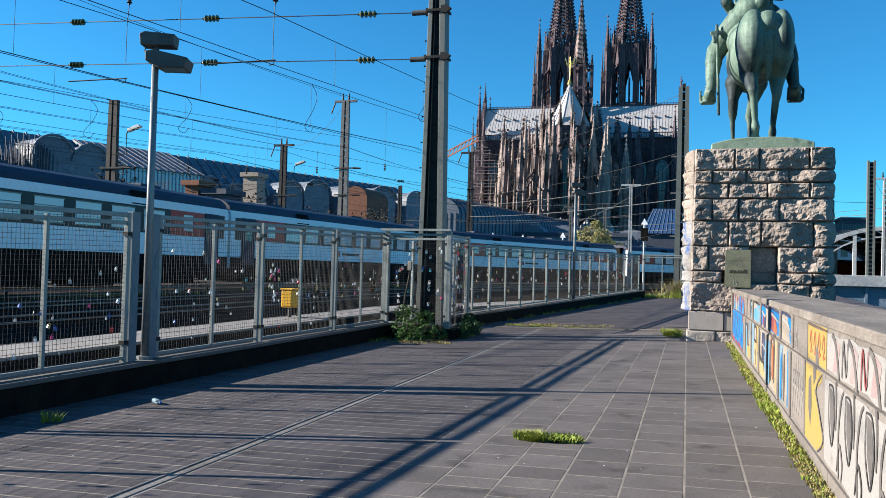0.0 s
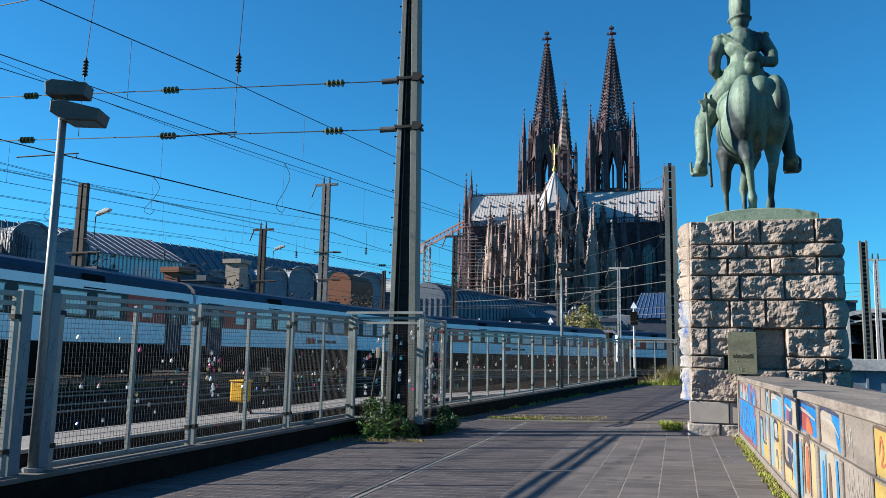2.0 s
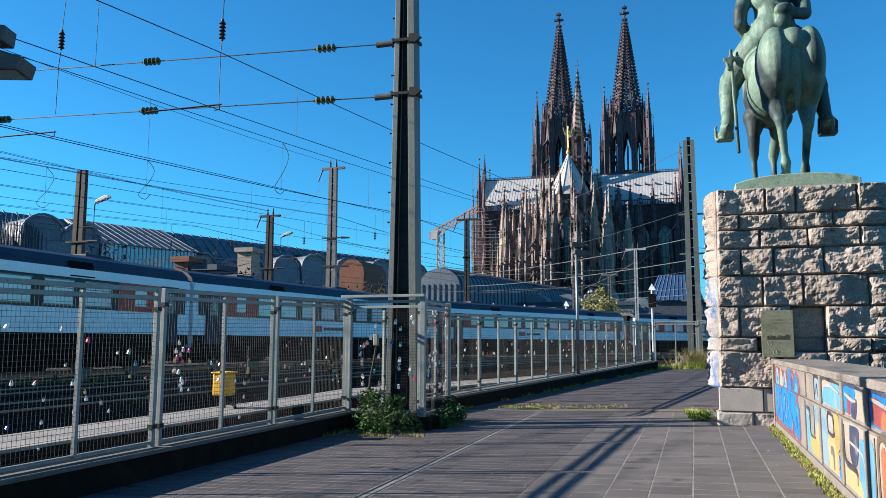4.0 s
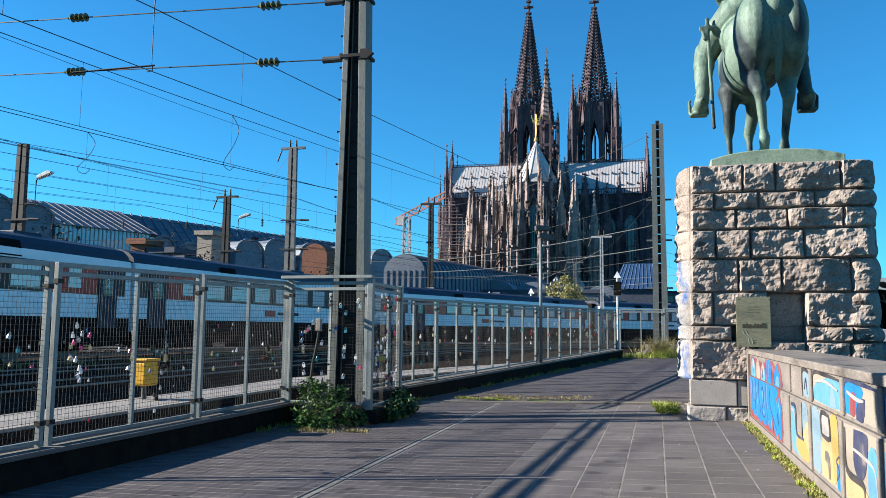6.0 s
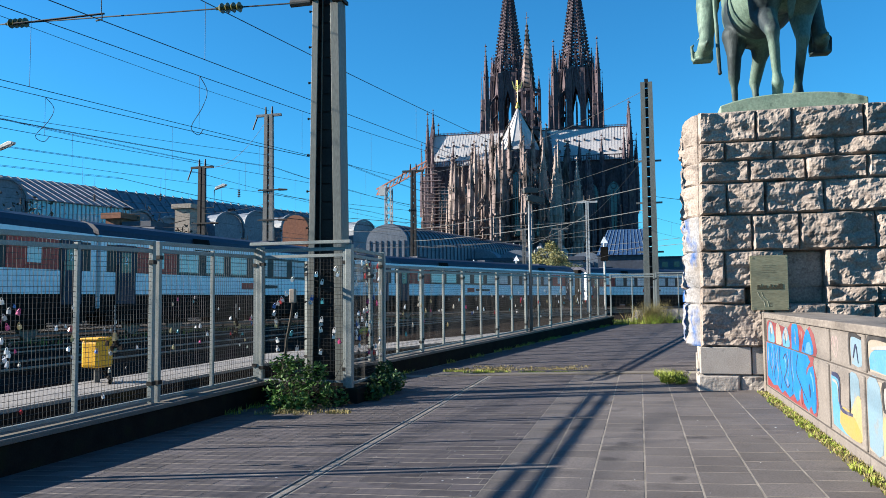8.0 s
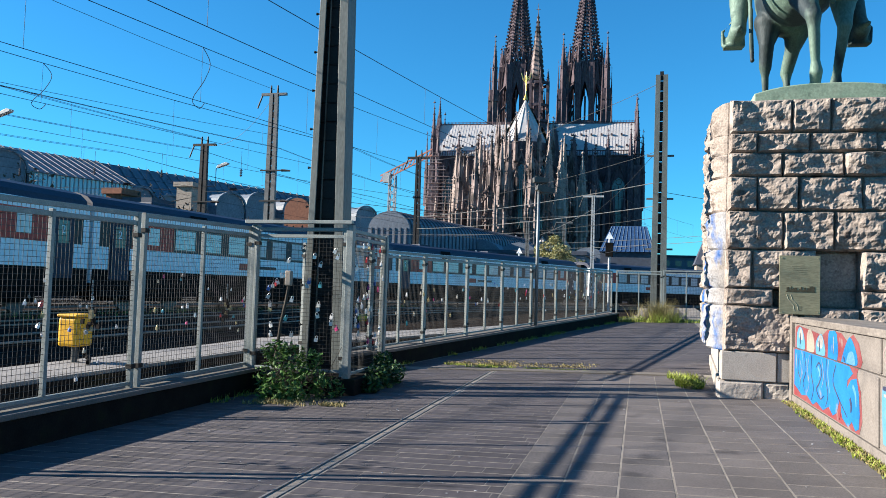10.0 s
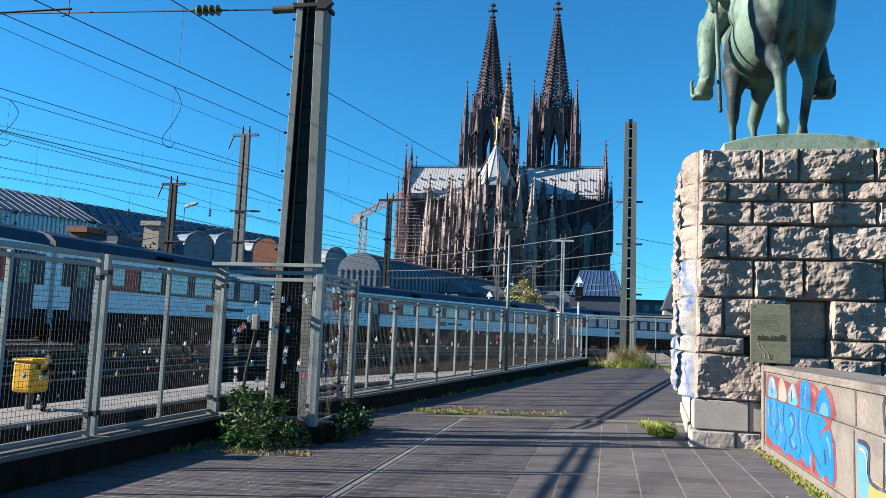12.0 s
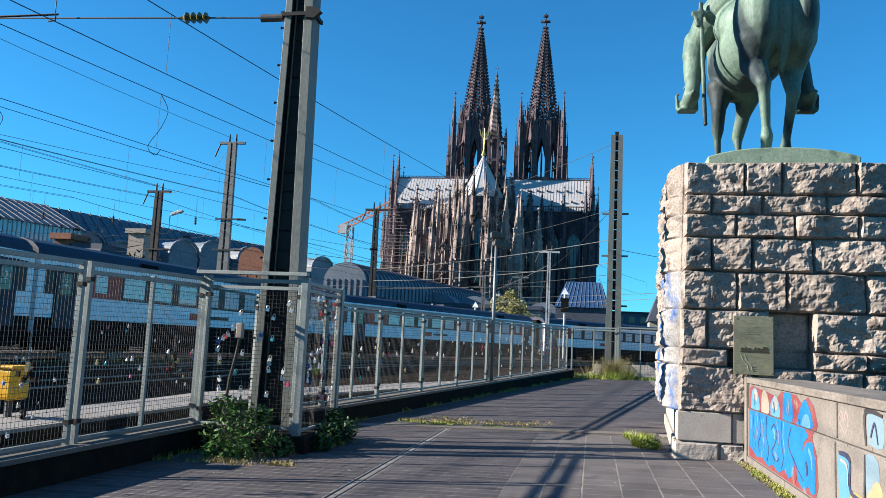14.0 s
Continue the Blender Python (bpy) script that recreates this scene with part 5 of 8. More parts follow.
def coach(doors_red):
    th = thing("train_coach", "white railway coach with dark window band and navy roof", "train coach", "train coaches")
    part("body", shell([(-1.42, 1.0), (1.42, 1.0), (1.44, 1.75), (1.44, 3.45), (1.36, 3.62), (-1.36, 3.62), (-1.44, 3.45), (-1.44, 1.75)], 0, COACH), M_WHITE, th)
    part("roof", shell([(-1.36, 3.6), (1.36, 3.6), (1.3, 3.82), (1.05, 4.03), (0.6, 4.17), (0, 4.22), (-0.6, 4.17), (-1.05, 4.03), (-1.3, 3.82)], 0.02, COACH - 0.02), M_COACHBLUE, th, "navy blue curved roof")
    # White strip painted for the sky's sheen on the roof shoulder.
    part("roof_sky_sheen", Mesh().box(1.37, 0.05, 3.36, 1.447, COACH - 0.05, 3.6), M_WHITE, th)
    part("window_band", Mesh().box(1.44, 0.3, 2.3, 1.452, COACH - 0.3, 3.3), M_COACHDARK, th, "dark grey band round the windows")
    part("skirt", Mesh().box(-1.38, 0.4, 0.55, 1.4, COACH - 0.4, 1.02), M_UNDER, th)
    part("sill_stripe", Mesh().box(1.4, 0.02, 0.8, 1.452, COACH - 0.02, 1.5), M_UNDER, th)
    for k in range(10):
        y = 4.25 + k * 1.74
        w = part("window", Mesh().box(1.45, y, 2.42, 1.458, y + 1.2, 3.18), M_TRAINGLASS, th)
        part("sill", Mesh().box(1.452, y - 0.05, 2.37, 1.462, y + 1.25, 2.42), M_RAIL, w)
        part("top_frame", Mesh().box(1.452, y - 0.05, 3.18, 1.462, y + 1.25, 3.22), M_RAIL, w)
        part("pane_bar", Mesh().box(1.456, y, 2.92, 1.463, y + 1.2, 2.95), M_RAIL, w)
    for y, inner in ((0.75, 1.85), (COACH - 1.75, COACH - 4.1)):
        d = part("door", Mesh().box(1.44, y, 1.15, 1.47, y + 1.0, 3.32), M_COACHBLUE if doors_red else M_WHITE, th, "navy blue entrance door")
        part("door_window", Mesh().box(1.47, y + 0.25, 2.3, 1.476, y + 0.75, 3.05), M_DARKGLASS, d)
        part("grab_rail", Mesh().bar((1.5, y + 0.1, 1.3), (1.5, y + 0.1, 2.6), 0.03, 0.03), M_RAIL, d)
        number = bpy.data.curves.new("class_number", "FONT")
        number.body, number.size, number.extrude = "2", 0.4, 0.002
        number.materials.append(M_WHITE)
        digit = new("class_number", number)
        digit.parent = d
        digit.matrix_basis = Matrix(((0, 0, 1, 1.482), (1, 0, 0, y + 0.38), (0, 1, 0, 2.62), (0, 0, 0, 1)))
        pn = part("red_panel", Mesh().box(1.44, inner, 2.3, 1.46, inner + 2.25, 3.3), M_COACHRED, th, "bright red panel beside the door")
        part("small_window", Mesh().box(1.46, inner + 0.85, 2.5, 1.468, inner + 1.45, 3.15), M_TRAINGLASS, pn)
        part("step", Mesh().box(1.2, y, 0.5, 1.5, y + 1.0, 0.56), M_UNDER, th)
    for y in (5.2, COACH - 6.4):
        part("roof_grille", Mesh().add([(1.455, y, 3.34), (1.455, y + 1.1, 3.34), (1.4, y + 1.1, 3.66), (1.4, y, 3.66), (1.33, y + 1.1, 3.86), (1.33, y, 3.86)], [(0, 1, 2, 3), (3, 2, 4, 5)]), M_UNDER, th, "dark intake grille in the roof edge")
    part("lettering", Mesh().box(1.45, 7.2, 3.322, 1.456, 10.2, 3.35), M_PALESTEEL, th, "pale illegible lettering above the windows")
    part("coach_marking", Mesh().box(1.44, 8.6, 1.75, 1.449, 9.5, 2.05), M_COACHRED, th, "red marking panel")
    part("coach_marking", Mesh().box(1.44, 9.7, 1.83, 1.449, 11.6, 1.97), M_COACHDARK, th)
    for yb in (3.6, COACH - 3.6):
        bog = part("bogie", Mesh().box(-1.1, yb - 1.6, 0.35, 1.15, yb + 1.6, 0.6), M_UNDER, th)
        for dy in (-1.25, 1.25):
            part("wheel", Mesh().tube((0.66, yb + dy, 0.46), (0.8, yb + dy, 0.46), 0.46, n=18), M_RAIL, bog)
    for k in range(4):
        part("equipment_box", Mesh().box(0.4, 7 + k * 3.2, 0.3, 1.3, 9 + k * 3.2, 0.98), M_UNDER, th, bevel=0.03)
    for k in range(3):
        part("roof_vent", Mesh().box(-0.4, 4 + k * 8.5, 4.15, 0.4, 5.2 + k * 8.5, 4.3), M_COACHBLUE, th, bevel=0.03)
    part("gangway", Mesh().box(-0.7, -0.45, 0.9, 0.7, 0.0, 3.9), M_UNDER, th)
    return th


def on_track(y, z=0.44):
    d = (Vector((track_x(y + COACH), y + COACH, 0)) - Vector((track_x(y), y, 0))).normalized()
    return Matrix.Translation((track_x(y), y, z)) @ Matrix.Rotation(math.atan2(-d.x, d.y), 4, "Z")


first = coach(True)
start = 57.5 - 3 * 26.2
first.matrix_basis = on_track(start)
for k in range(1, 5):
    copy_thing(first, on_track(start + k * 26.0 - (0.25 if k > 2 else 0)))
# locomotive at the head
loco = thing("electric_locomotive", "red electric locomotive with grey roof and white front", "locomotive")
part("body", shell([(-1.45, 0.9), (1.45, 0.9), (1.48, 1.6), (1.48, 3.1), (1.3, 3.55), (-1.3, 3.55), (-1.48, 3.1), (-1.48, 1.6)], 1.0, 18.0), M_LOCORED, loco)
part("cab", Mesh().loft([[(-1.45, 1.0, 0.9), (1.45, 1.0, 0.9), (1.48, 1.0, 3.1), (1.3, 1.0, 3.55), (-1.3, 1.0, 3.55), (-1.48, 1.0, 3.1)], [(-1.25, 0.05, 0.9), (1.25, 0.05, 0.9), (1.28, 0.25, 2.2), (1.05, 0.75, 3.4), (-1.05, 0.75, 3.4), (-1.28, 0.25, 2.2)]]), M_LOCORED, loco)
part("front_window", Mesh().add([(-1.0, 0.24, 2.35), (1.0, 0.24, 2.35), (0.9, 0.66, 3.2), (-0.9, 0.66, 3.2)], [(0, 1, 2, 3)]), M_TRAINGLASS, loco)
part("front_panel", Mesh().add([(-0.5, 0.06, 1.4), (0.5, 0.06, 1.4), (0.5, 0.16, 1.9), (-0.5, 0.16, 1.9)], [(0, 1, 2, 3)]), M_GIRDER, loco)
part("side_window", Mesh().box(1.48, 1.1, 2.3, 1.49, 1.8, 2.9), M_TRAINGLASS, loco)
part("roof", shell([(-1.3, 3.54), (1.3, 3.54), (1.05, 3.85), (-1.05, 3.85)], 1.5, 17.5), M_GIRDER, loco, "blue-grey roof")
part("skirt", Mesh().box(-1.4, 1.2, 0.4, 1.42, 17.8, 0.95), M_UNDER, loco)
for k in range(4):
    part("roof_grille", Mesh().box(0.95, 3 + k * 3.5, 3.62, 1.24, 4.2 + k * 3.5, 3.78), M_UNDER, loco)
pg = part("pantograph", Mesh().line([(-0.5, 4.0, 3.9), (0, 5.4, 4.6), (0, 4.2, 5.3)], 0.03, 5).line([(0.5, 4.0, 3.9), (0, 5.4, 4.6)], 0.03, 5), M_UNDER, loco)
part("collector", Mesh().box(-0.9, 4.1, 5.3, 0.9, 4.3, 5.34), M_UNDER, pg)
for yb in (4, 14):
    bog = part("bogie", Mesh().box(-1.15, yb - 1.8, 0.3, 1.2, yb + 1.8, 0.7), M_UNDER, loco)
    for dy in (-1.4, 1.4):
        part("wheel", Mesh().tube((0.66, yb + dy, 0.52), (0.82, yb + dy, 0.52), 0.52, n=18), M_RAIL, bog)
loco.matrix_basis = on_track(109.4)

# yellow signal box on the path
th = thing("yellow_box", "yellow trackside switch box on a short post with black cable", "switch box", m=Matrix.Translation((-9.46, 17.54, -0.16)) @ Matrix.Diagonal((0.8, 0.8, 1.0, 1)))
part("post", Mesh().tube((0, 0, 0.5), (0, 0, 0.8), 0.06, n=8), M_LAMPGREY, th)
part("housing", Mesh().box(-0.2, -0.24, 0.76, 0.2, 0.24, 1.2), M_YELLOW, th, bevel=0.05)
part("lid", Mesh().box(-0.22, -0.26, 1.2, 0.22, 0.26, 1.24), M_YELLOW, th, bevel=0.02)
part("cable", Mesh().line([(0.05, 0.1, 0.76), (0.1, 0.2, 0.6), (0.25, 0.1, 0.58), (0.5, -0.25, 0.55)], 0.04, 6), M_UNDER, th)
th = thing("yellow_dome", "small yellow marker dome on the trackside path", "marker", m=Matrix.Translation((-11.2, 35.0, -0.1)))
part("dome", Mesh().ball((0, 0, 0.55), (0.22, 0.25, 0.16), 12, 8), M_YELLOW, th, smooth=True)
part("stem", Mesh().tube((0, 0, 0), (0, 0, 0.5), 0.04, n=8), M_LAMPGREY, th)


# ---- masts and overhead line ----
def far_mast(x, y, h, w=0.7, mat=M_FARMAST, crossarm=True, base=-0.3, group="far catenary masts"):
    th = thing("line_mast", "slender steel catenary mast standing among the tracks", "mast", group, Matrix.Translation((x, y, base)))
    h -= base
    for s in (-1, 1):
        m = Mesh()
        for k in range(1):
            m.add([(s * w * 0.3 - w * 0.2, -0.15, 0), (s * w * 0.3 + w * 0.2, -0.15, 0), (s * w * 0.3 + w * 0.2, 0.15, 0), (s * w * 0.3 - w * 0.2, 0.15, 0), (s * w * 0.21 - w * 0.14, -0.12, h), (s * w * 0.21 + w * 0.14, -0.12, h), (s * w * 0.21 + w * 0.14, 0.12, h), (s * w * 0.21 - w * 0.14, 0.12, h)], [(3, 2, 1, 0), (4, 5, 6, 7), (0, 1, 5, 4), (1, 2, 6, 5), (2, 3, 7, 6), (3, 0, 4, 7)])
        part("leg", m, mat, th)
    lc = Mesh()
    for k in range(int(h / 0.55)):
        z = 0.3 + k * 0.55
        ww = w * 0.15
        lc.box(-ww, -0.03, z, ww, 0.03, z + 0.42)
    part("battens", lc, M_FARMASTDARK, th)["kind"] = "stuff"
    if crossarm:
        part("crossarm", Mesh().box(-0.95, -0.1, h - 0.12, 0.95, 0.1, h + 0.05), mat, th)
        for sx in (-0.25, 0.25):
            part("insulator", Mesh().tube((sx, 0, h), (sx, 0, h + 0.6), 0.09, 0.05, 8), M_INSULDARK, th)
        part("insulator", Mesh().line([(-0.9, 0, h - 0.1), (-1.1, 0, h - 0.6), (-1.25, 0, h - 1.0)], 0.05, 6), M_INSULDARK, th)
    if w > 0.65:
        for q in (0.5, 0.64):
            part("bracket", Mesh().box(-0.75, -0.2, h * q, 0.85, -0.12, h * q + 0.1), M_FARMASTDARK, th)
            part("insulator", Mesh().tube((0.85, -0.16, h * q + 0.05), (1.5, -0.16, h * q + 0.02), 0.09, 0.06, 8), M_INSULDARK, th)
    return th


def lamp_arm(x, y, z):
    """A small tilted lantern on a bent arm clamped to a mast."""
    th = thing("mast_lamp", "small pale lantern on a bent arm of a mast", "lamp", "mast lamps", Matrix.Translation((x, y, z)))
    part("arm", Mesh().line([(-0.7, 0, -1.2), (0, 0, -1.2), (0, 0, 0.1), (0.25, 0, 0.3)], 0.04, 6), M_FARMASTDARK, th)
    part("lantern", Mesh().prism([(0, 0), (0.9, 0.28), (0.95, 0.4), (0.7, 0.45), (0.05, 0.2)], (0.1, -0.15, 0.15), (1, 0, 0), (0, 0, 1), (0, 0.3, 0)), M_PALESTEEL, th, bevel=0.03)


lamp_arm(-33.1, 39.9, 9.4)
lamp_arm(-32.3, 59.9, 10.0)
far_mast(-26.3, 57.0, 14.9, 0.9)
far_mast(-33.4, 60.0, 12.0, 0.8, M_FARMASTDARK)
far_mast(-34.2, 40.0, 11.6, 0.9, M_FARMASTDARK, False)
far_mast(-19.4, 70.0, 12.6, 0.6, M_FARMASTDARK)
far_mast(-32.0, 85.0, 11.2, 0.6, M_FARMASTDARK, False)
far_mast(-5.5, 80.0, 10.6, 0.42, M_PALESTEEL)
far_mast(-15.0, 105.0, 10.5, 0.6)
far_mast(-9.5, 95.0, 9.5, 0.5)
far_mast(18.9, 88.0, 12.0, 0.6, M_PALESTEEL, base=0.8)
far_mast(-48.0, 22.0, 12.0, 0.8)
m2 = thing("tall_mast", "tall grey lattice mast behind the end of the fence", "mast", m=Matrix.Translation((-0.36, 48.2, 0.3)) @ Matrix.Diagonal((0.94, 0.94, 0.91, 1)))
for s in (-1, 1):
    part("leg", Mesh().add([(s * 0.25 - 0.17, -0.2, 0), (s * 0.25 + 0.17, -0.2, 0), (s * 0.25 + 0.17, 0.2, 0), (s * 0.25 - 0.17, 0.2, 0), (s * 0.2 - 0.12, -0.15, 13.8), (s * 0.2 + 0.12, -0.15, 13.8), (s * 0.2 + 0.12, 0.15, 13.8), (s * 0.2 - 0.12, 0.15, 13.8)], [(3, 2, 1, 0), (4, 5, 6, 7), (0, 1, 5, 4), (1, 2, 6, 5), (2, 3, 7, 6), (3, 0, 4, 7)]), M_MAST, m2)
# Dark battens again carry the shade of the slot in their colour.
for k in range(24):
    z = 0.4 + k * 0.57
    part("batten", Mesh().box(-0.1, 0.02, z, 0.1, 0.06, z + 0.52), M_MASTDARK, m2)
for z in (4.0, 6.8, 9.2):
    part("bracket", Mesh().box(-0.7, -0.05, z, 0.7, 0.05, z + 0.1), M_FARMAST, m2)


def insulator(p, axis, mat, sheds=4, r=0.11, label="olive glazed insulator on the span wire"):
    p, axis = Vector(p), Vector(axis).normalized()
    m = Mesh()
    m.tube(p - axis * 0.3, p + axis * 0.3, 0.035, n=8)
    for k in range(sheds):
        c = p + axis * (-0.2 + 0.4 * k / (sheds - 1))
        m.tube(c - axis * 0.035, c + axis * 0.03, r, r * 0.55, 10)
    single("insulator", m, mat, label, "insulator", "insulators", smooth=False)


def wire(name, pts, r, label, group="overhead wires", cat="wire"):
    return single(name, Mesh().line(pts, r, 5), M_WIRE, label, cat, group)


def sag(a, b, s, n=12):
    a, b = Vector(a), Vector(b)
    return [a.lerp(b, k / n) - Vector((0, 0, 4 * s * (k / n) * (1 - k / n))) for k in range(n + 1)]


# cross spans from the big mast
for z, zl in ((8.93, 11.2), (7.6, 9.5)):
    a = Vector((-7.3, 20.78, z))
    b = Vector((-48, 22, zl))
    wire("span_wire", [a.lerp(b, k / 8) for k in range(9)], 0.016, "thin dark cross span wire between the masts", cat="wire")
    for x in (-9.02, -14.4, -19.7):
        q = (a.x - x) / (a.x - b.x)
        insulator(a.lerp(b, q), b - a, M_INSUL)
    for x in (-24.0, -31.0):
        q = (a.x - x) / (a.x - b.x)
        insulator(a.lerp(b, q), b - a, M_INSUL)
wire("head_span", sag((-6.88, 20.9, 14.3), (-48, 22, 14.5), 1.6), 0.018, "dark head span wire above the tracks")


def line_x(x0, y):
    return x0 + 0.1 * (y - 20) + 0.006 * max(0.0, y - 52) ** 1.85


for x0, zm, zc in ((-12.06, 9.2, 7.66), (-17.4, 9.35, 7.36), (-24.0, 9.05, 7.5), (-29.5, 9.1, 7.4), (-35.5, 9.0, 7.2), (-42.0, 8.9, 7.0)):
    ends = [-18, 20.6, 57, 80, 105]
    zs = [zm - 1.9, zm, zm + 1.95, zm + 1.4, zm + 0.8]
    zcs = [zc - 1.7, zc, zc + 1.75, zc + 1.2, zc + 0.7]
    up, lo = [], []
    for i in range(4):
        for k in range(10):
            q = k / 10
            y = ends[i] + (ends[i + 1] - ends[i]) * q
            x = line_x(x0, y)
            up.append((x, y, zs[i] + (zs[i + 1] - zs[i]) * q - 0.6 * q * (1 - q)))
            lo.append((x, y, zcs[i] + (zcs[i + 1] - zcs[i]) * q))
    wire("messenger_wire", up, 0.013, "dark sagging messenger wire above a track")
    wire("contact_wire", lo, 0.011, "dark contact wire above a track")
    if x0 < -20:
        wire("messenger_wire", [(x - 0.5, y, z + 0.14) for x, y, z in up], 0.012, "dark sagging messenger wire above a track")
    for k in range(1, 40, 2):
        if k % 10:
            wire("dropper", [up[k], lo[k]], 0.006, "thin dropper wire between the line wires", "dropper wires")
    # slack jumper loops
    for k in (8, 13):
        a, b = Vector(up[k]), Vector(lo[k])
        wire("jumper_loop", smooth([tuple(q) for q in (a, a.lerp(b, 0.25) + Vector((0.1, 0.35, 0)), a.lerp(b, 0.5) + Vector((0.05, 0.1, -0.2)), a.lerp(b, 0.85) + Vector((-0.1, -0.35, -0.3)), b + Vector((0, -0.05, -0.25)), b + Vector((0, 0.25, 0)))], 4), 0.013, "slack dark jumper loop between line wires", "jumper loops")
for x, z, ztop in ((-12.0, 9.85, 12.9), (-17.3, 10.2, 12.75)):
    insulator((x, 20.75, z), (0, 0, 1), M_INSULDARK, 5, 0.09, "dark hanging insulator above the line wire")
    wire("hanger", [(x, 20.75, z + 0.3), (x, 20.9, ztop)], 0.012, "thin hanger wire of an insulator", "hangers")
    wire("hanger", [(x, 20.75, z - 0.3), (x, 20.7, z - 0.75)], 0.012, "thin hanger wire of an insulator", "hangers")
for x in (-12.06, -17.4):
    wire("span_hanger", [(x, 20.8, 9.2 if x > -15 else 9.5), (x, 20.8, 7.85 if x > -15 else 8.05)], 0.01, "thin upright wire between two cross spans", "span hangers")
    arm = thing("registration_arm", "slim steel arm steadying the contact wire", "arm", "registration arms", Matrix.Translation((x, 20.7, 7.66 if x > -15 else 7.36)))
    part("tube", Mesh().tube((-2.2, 0.05, 0.16), (0.15, 0, 0.14), 0.022, n=6), M_WIRE, arm)
    part("hook", Mesh().line([(0.1, 0, 0.16), (0.1, 0, 0.02), (-0.05, 0, 0.0)], 0.018, 5), M_WIRE, arm)
# feeder and anchor wires
for a, b, s in (((-0.36, 48.2, 12.5), (-19.4, 70, 12.2), 0.8), ((-0.36, 48.2, 9.0), (-19.4, 70, 8.6), 0.5), ((-26.3, 57, 15.2), (-30, -20, 14.6), 1.2),
                ((-33.4, 60, 12.4), (-36, -20, 12.0), 1.0), ((-33.6, 60, 12.4), (-37.5, -20, 12.3), 1.0), ((-26.3, 57, 9.2), (-5.5, 80, 8.6), 0.3), ((-26.3, 57, 7.6), (-5.5, 80, 7.2), 0.2), ((-33.4, 60, 8.4), (-26.3, 57, 8.6), 0.2),
                ((-60, 60, 9.5), (-33.4, 60, 8.6), 0.3), ((-60, 60, 8.0), (-33.4, 60, 7.4), 0.2), ((-5.5, 80, 9.0), (-0.36, 48.2, 9.2), 0.3), ((-19.4, 70, 8.8), (-5.5, 80, 8.4), 0.3), ((-19.4, 70, 7.0), (-5.5, 80, 6.8), 0.2),
                ((-0.36, 48.2, 6.9), (12.4, 62, 7.2), 0.2), ((-0.36, 48.2, 5.6), (-19.4, 70, 6.0), 0.3), ((-0.36, 48.2, 4.4), (-15, 105, 5.2), 0.3), ((-26.3, 57, 14.8), (-33.4, 60, 12.0), 1.2), ((-45, -10, 10.5), (-26.3, 57, 12.0), 0.8), ((-52, 0, 10.0), (-32, 85, 10.0), 0.9), ((12.4, 62, 9.4), (18.9, 88, 10.2), 0.3)):
    wire("feeder_wire", sag(a, b, s), 0.013, "dark feeder wire strung between masts", "feeder wires")
# Wires caught by the sun: paler material than the rest, light put into colour.
for a, b, z in (((-26.3, 57), (-5.5, 80), (8.0, 7.9)), ((-19.4, 70), (-0.36, 48.2), (6.6, 6.2)), ((-19.4, 70), (-0.36, 48.2), (7.6, 7.4)), ((-15, 105), (-5.5, 80), (8.2, 9.4)), ((-15, 105), (18.9, 88), (7.6, 9.0)), ((-9.5, 95), (12.4, 62), (6.6, 6.4)), ((-26.3, 57), (-9.5, 95), (6.2, 7.2)), ((-19.4, 70), (-9.5, 95), (10.2, 8.6)), ((-32, 85), (-5.5, 80), (9.0, 8.8)), ((-32, 85), (-5.5, 80), (7.2, 7.4))):
    single("span_wire", Mesh().line(sag((*a, z[0]), (*b, z[1]), 0.25), 0.02, 5), M_FARMAST, "cross span wire over the far tracks, sunlit pale in its colour", "wire", "far span wires")
for x, y, z in ((-22, 58.5, 8.6), (-17, 61.5, 8.2), (-12, 72.5, 8.5), (-9, 77, 6.8), (-30, 58.5, 8.4), (-40, 60, 9.0), (-46, 60, 7.6), (3, 53.6, 6.8), (-14, 73, 6.8)):
    insulator((x, y, z), (1, 0.2, 0), M_INSULDARK, 4, 0.13, "dark insulator in a distant span wire")
for x, y, z in ((-23, 57.5, 9.6), (-15, 62, 9.2), (-29.5, 58.6, 9.6), (-37, 60, 9.8), (-43, 60, 10.0), (-50, 60, 10.0)):
    insulator((x, y, z), (0, 0, 1), M_INSULDARK, 4, 0.12, "dark hanging insulator over a distant track")
    wire("hanger", [(x, y, z + 0.3), (x, y, z + 1.6)], 0.012, "thin hanger wire of an insulator", "hangers")
# signals by the far tracks
for x, y, h in ((-3.6, 70, 6.3), (-12.5, 82, 5.6), (-18, 88, 5.6), (-22.5, 92, 6.0)):
    th = thing("rail_signal", "pale triangular speed board on a signal post", "signal", "rail signals", Matrix.Translation((x, y, -0.3)))
    part("post", Mesh().tube((0, 0, 0), (0, 0, h), 0.09, n=8), M_PALESTEEL, th)
    part("board", Mesh().prism([(-0.3, 0), (0.3, 0), (0, 0.55)], (0, -0.05, h), (1, 0, 0), (0, 0, 1), (0, 0.06, 0)), M_WHITE, th)
    part("lamp_box", Mesh().box(-0.3, -0.15, h - 1.4, 0.3, 0.15, h - 0.3), M_UNDER, th, bevel=0.03)


# ---- cathedral ----
CATH = Matrix.Translation((-37.1, 275.0, -6.2)) @ Matrix.Rotation(radians(2.4), 4, "Z")
cath = thing("gothic_cathedral", "huge soot-dark gothic cathedral with twin spires and grey lead roofs", "cathedral", m=CATH)


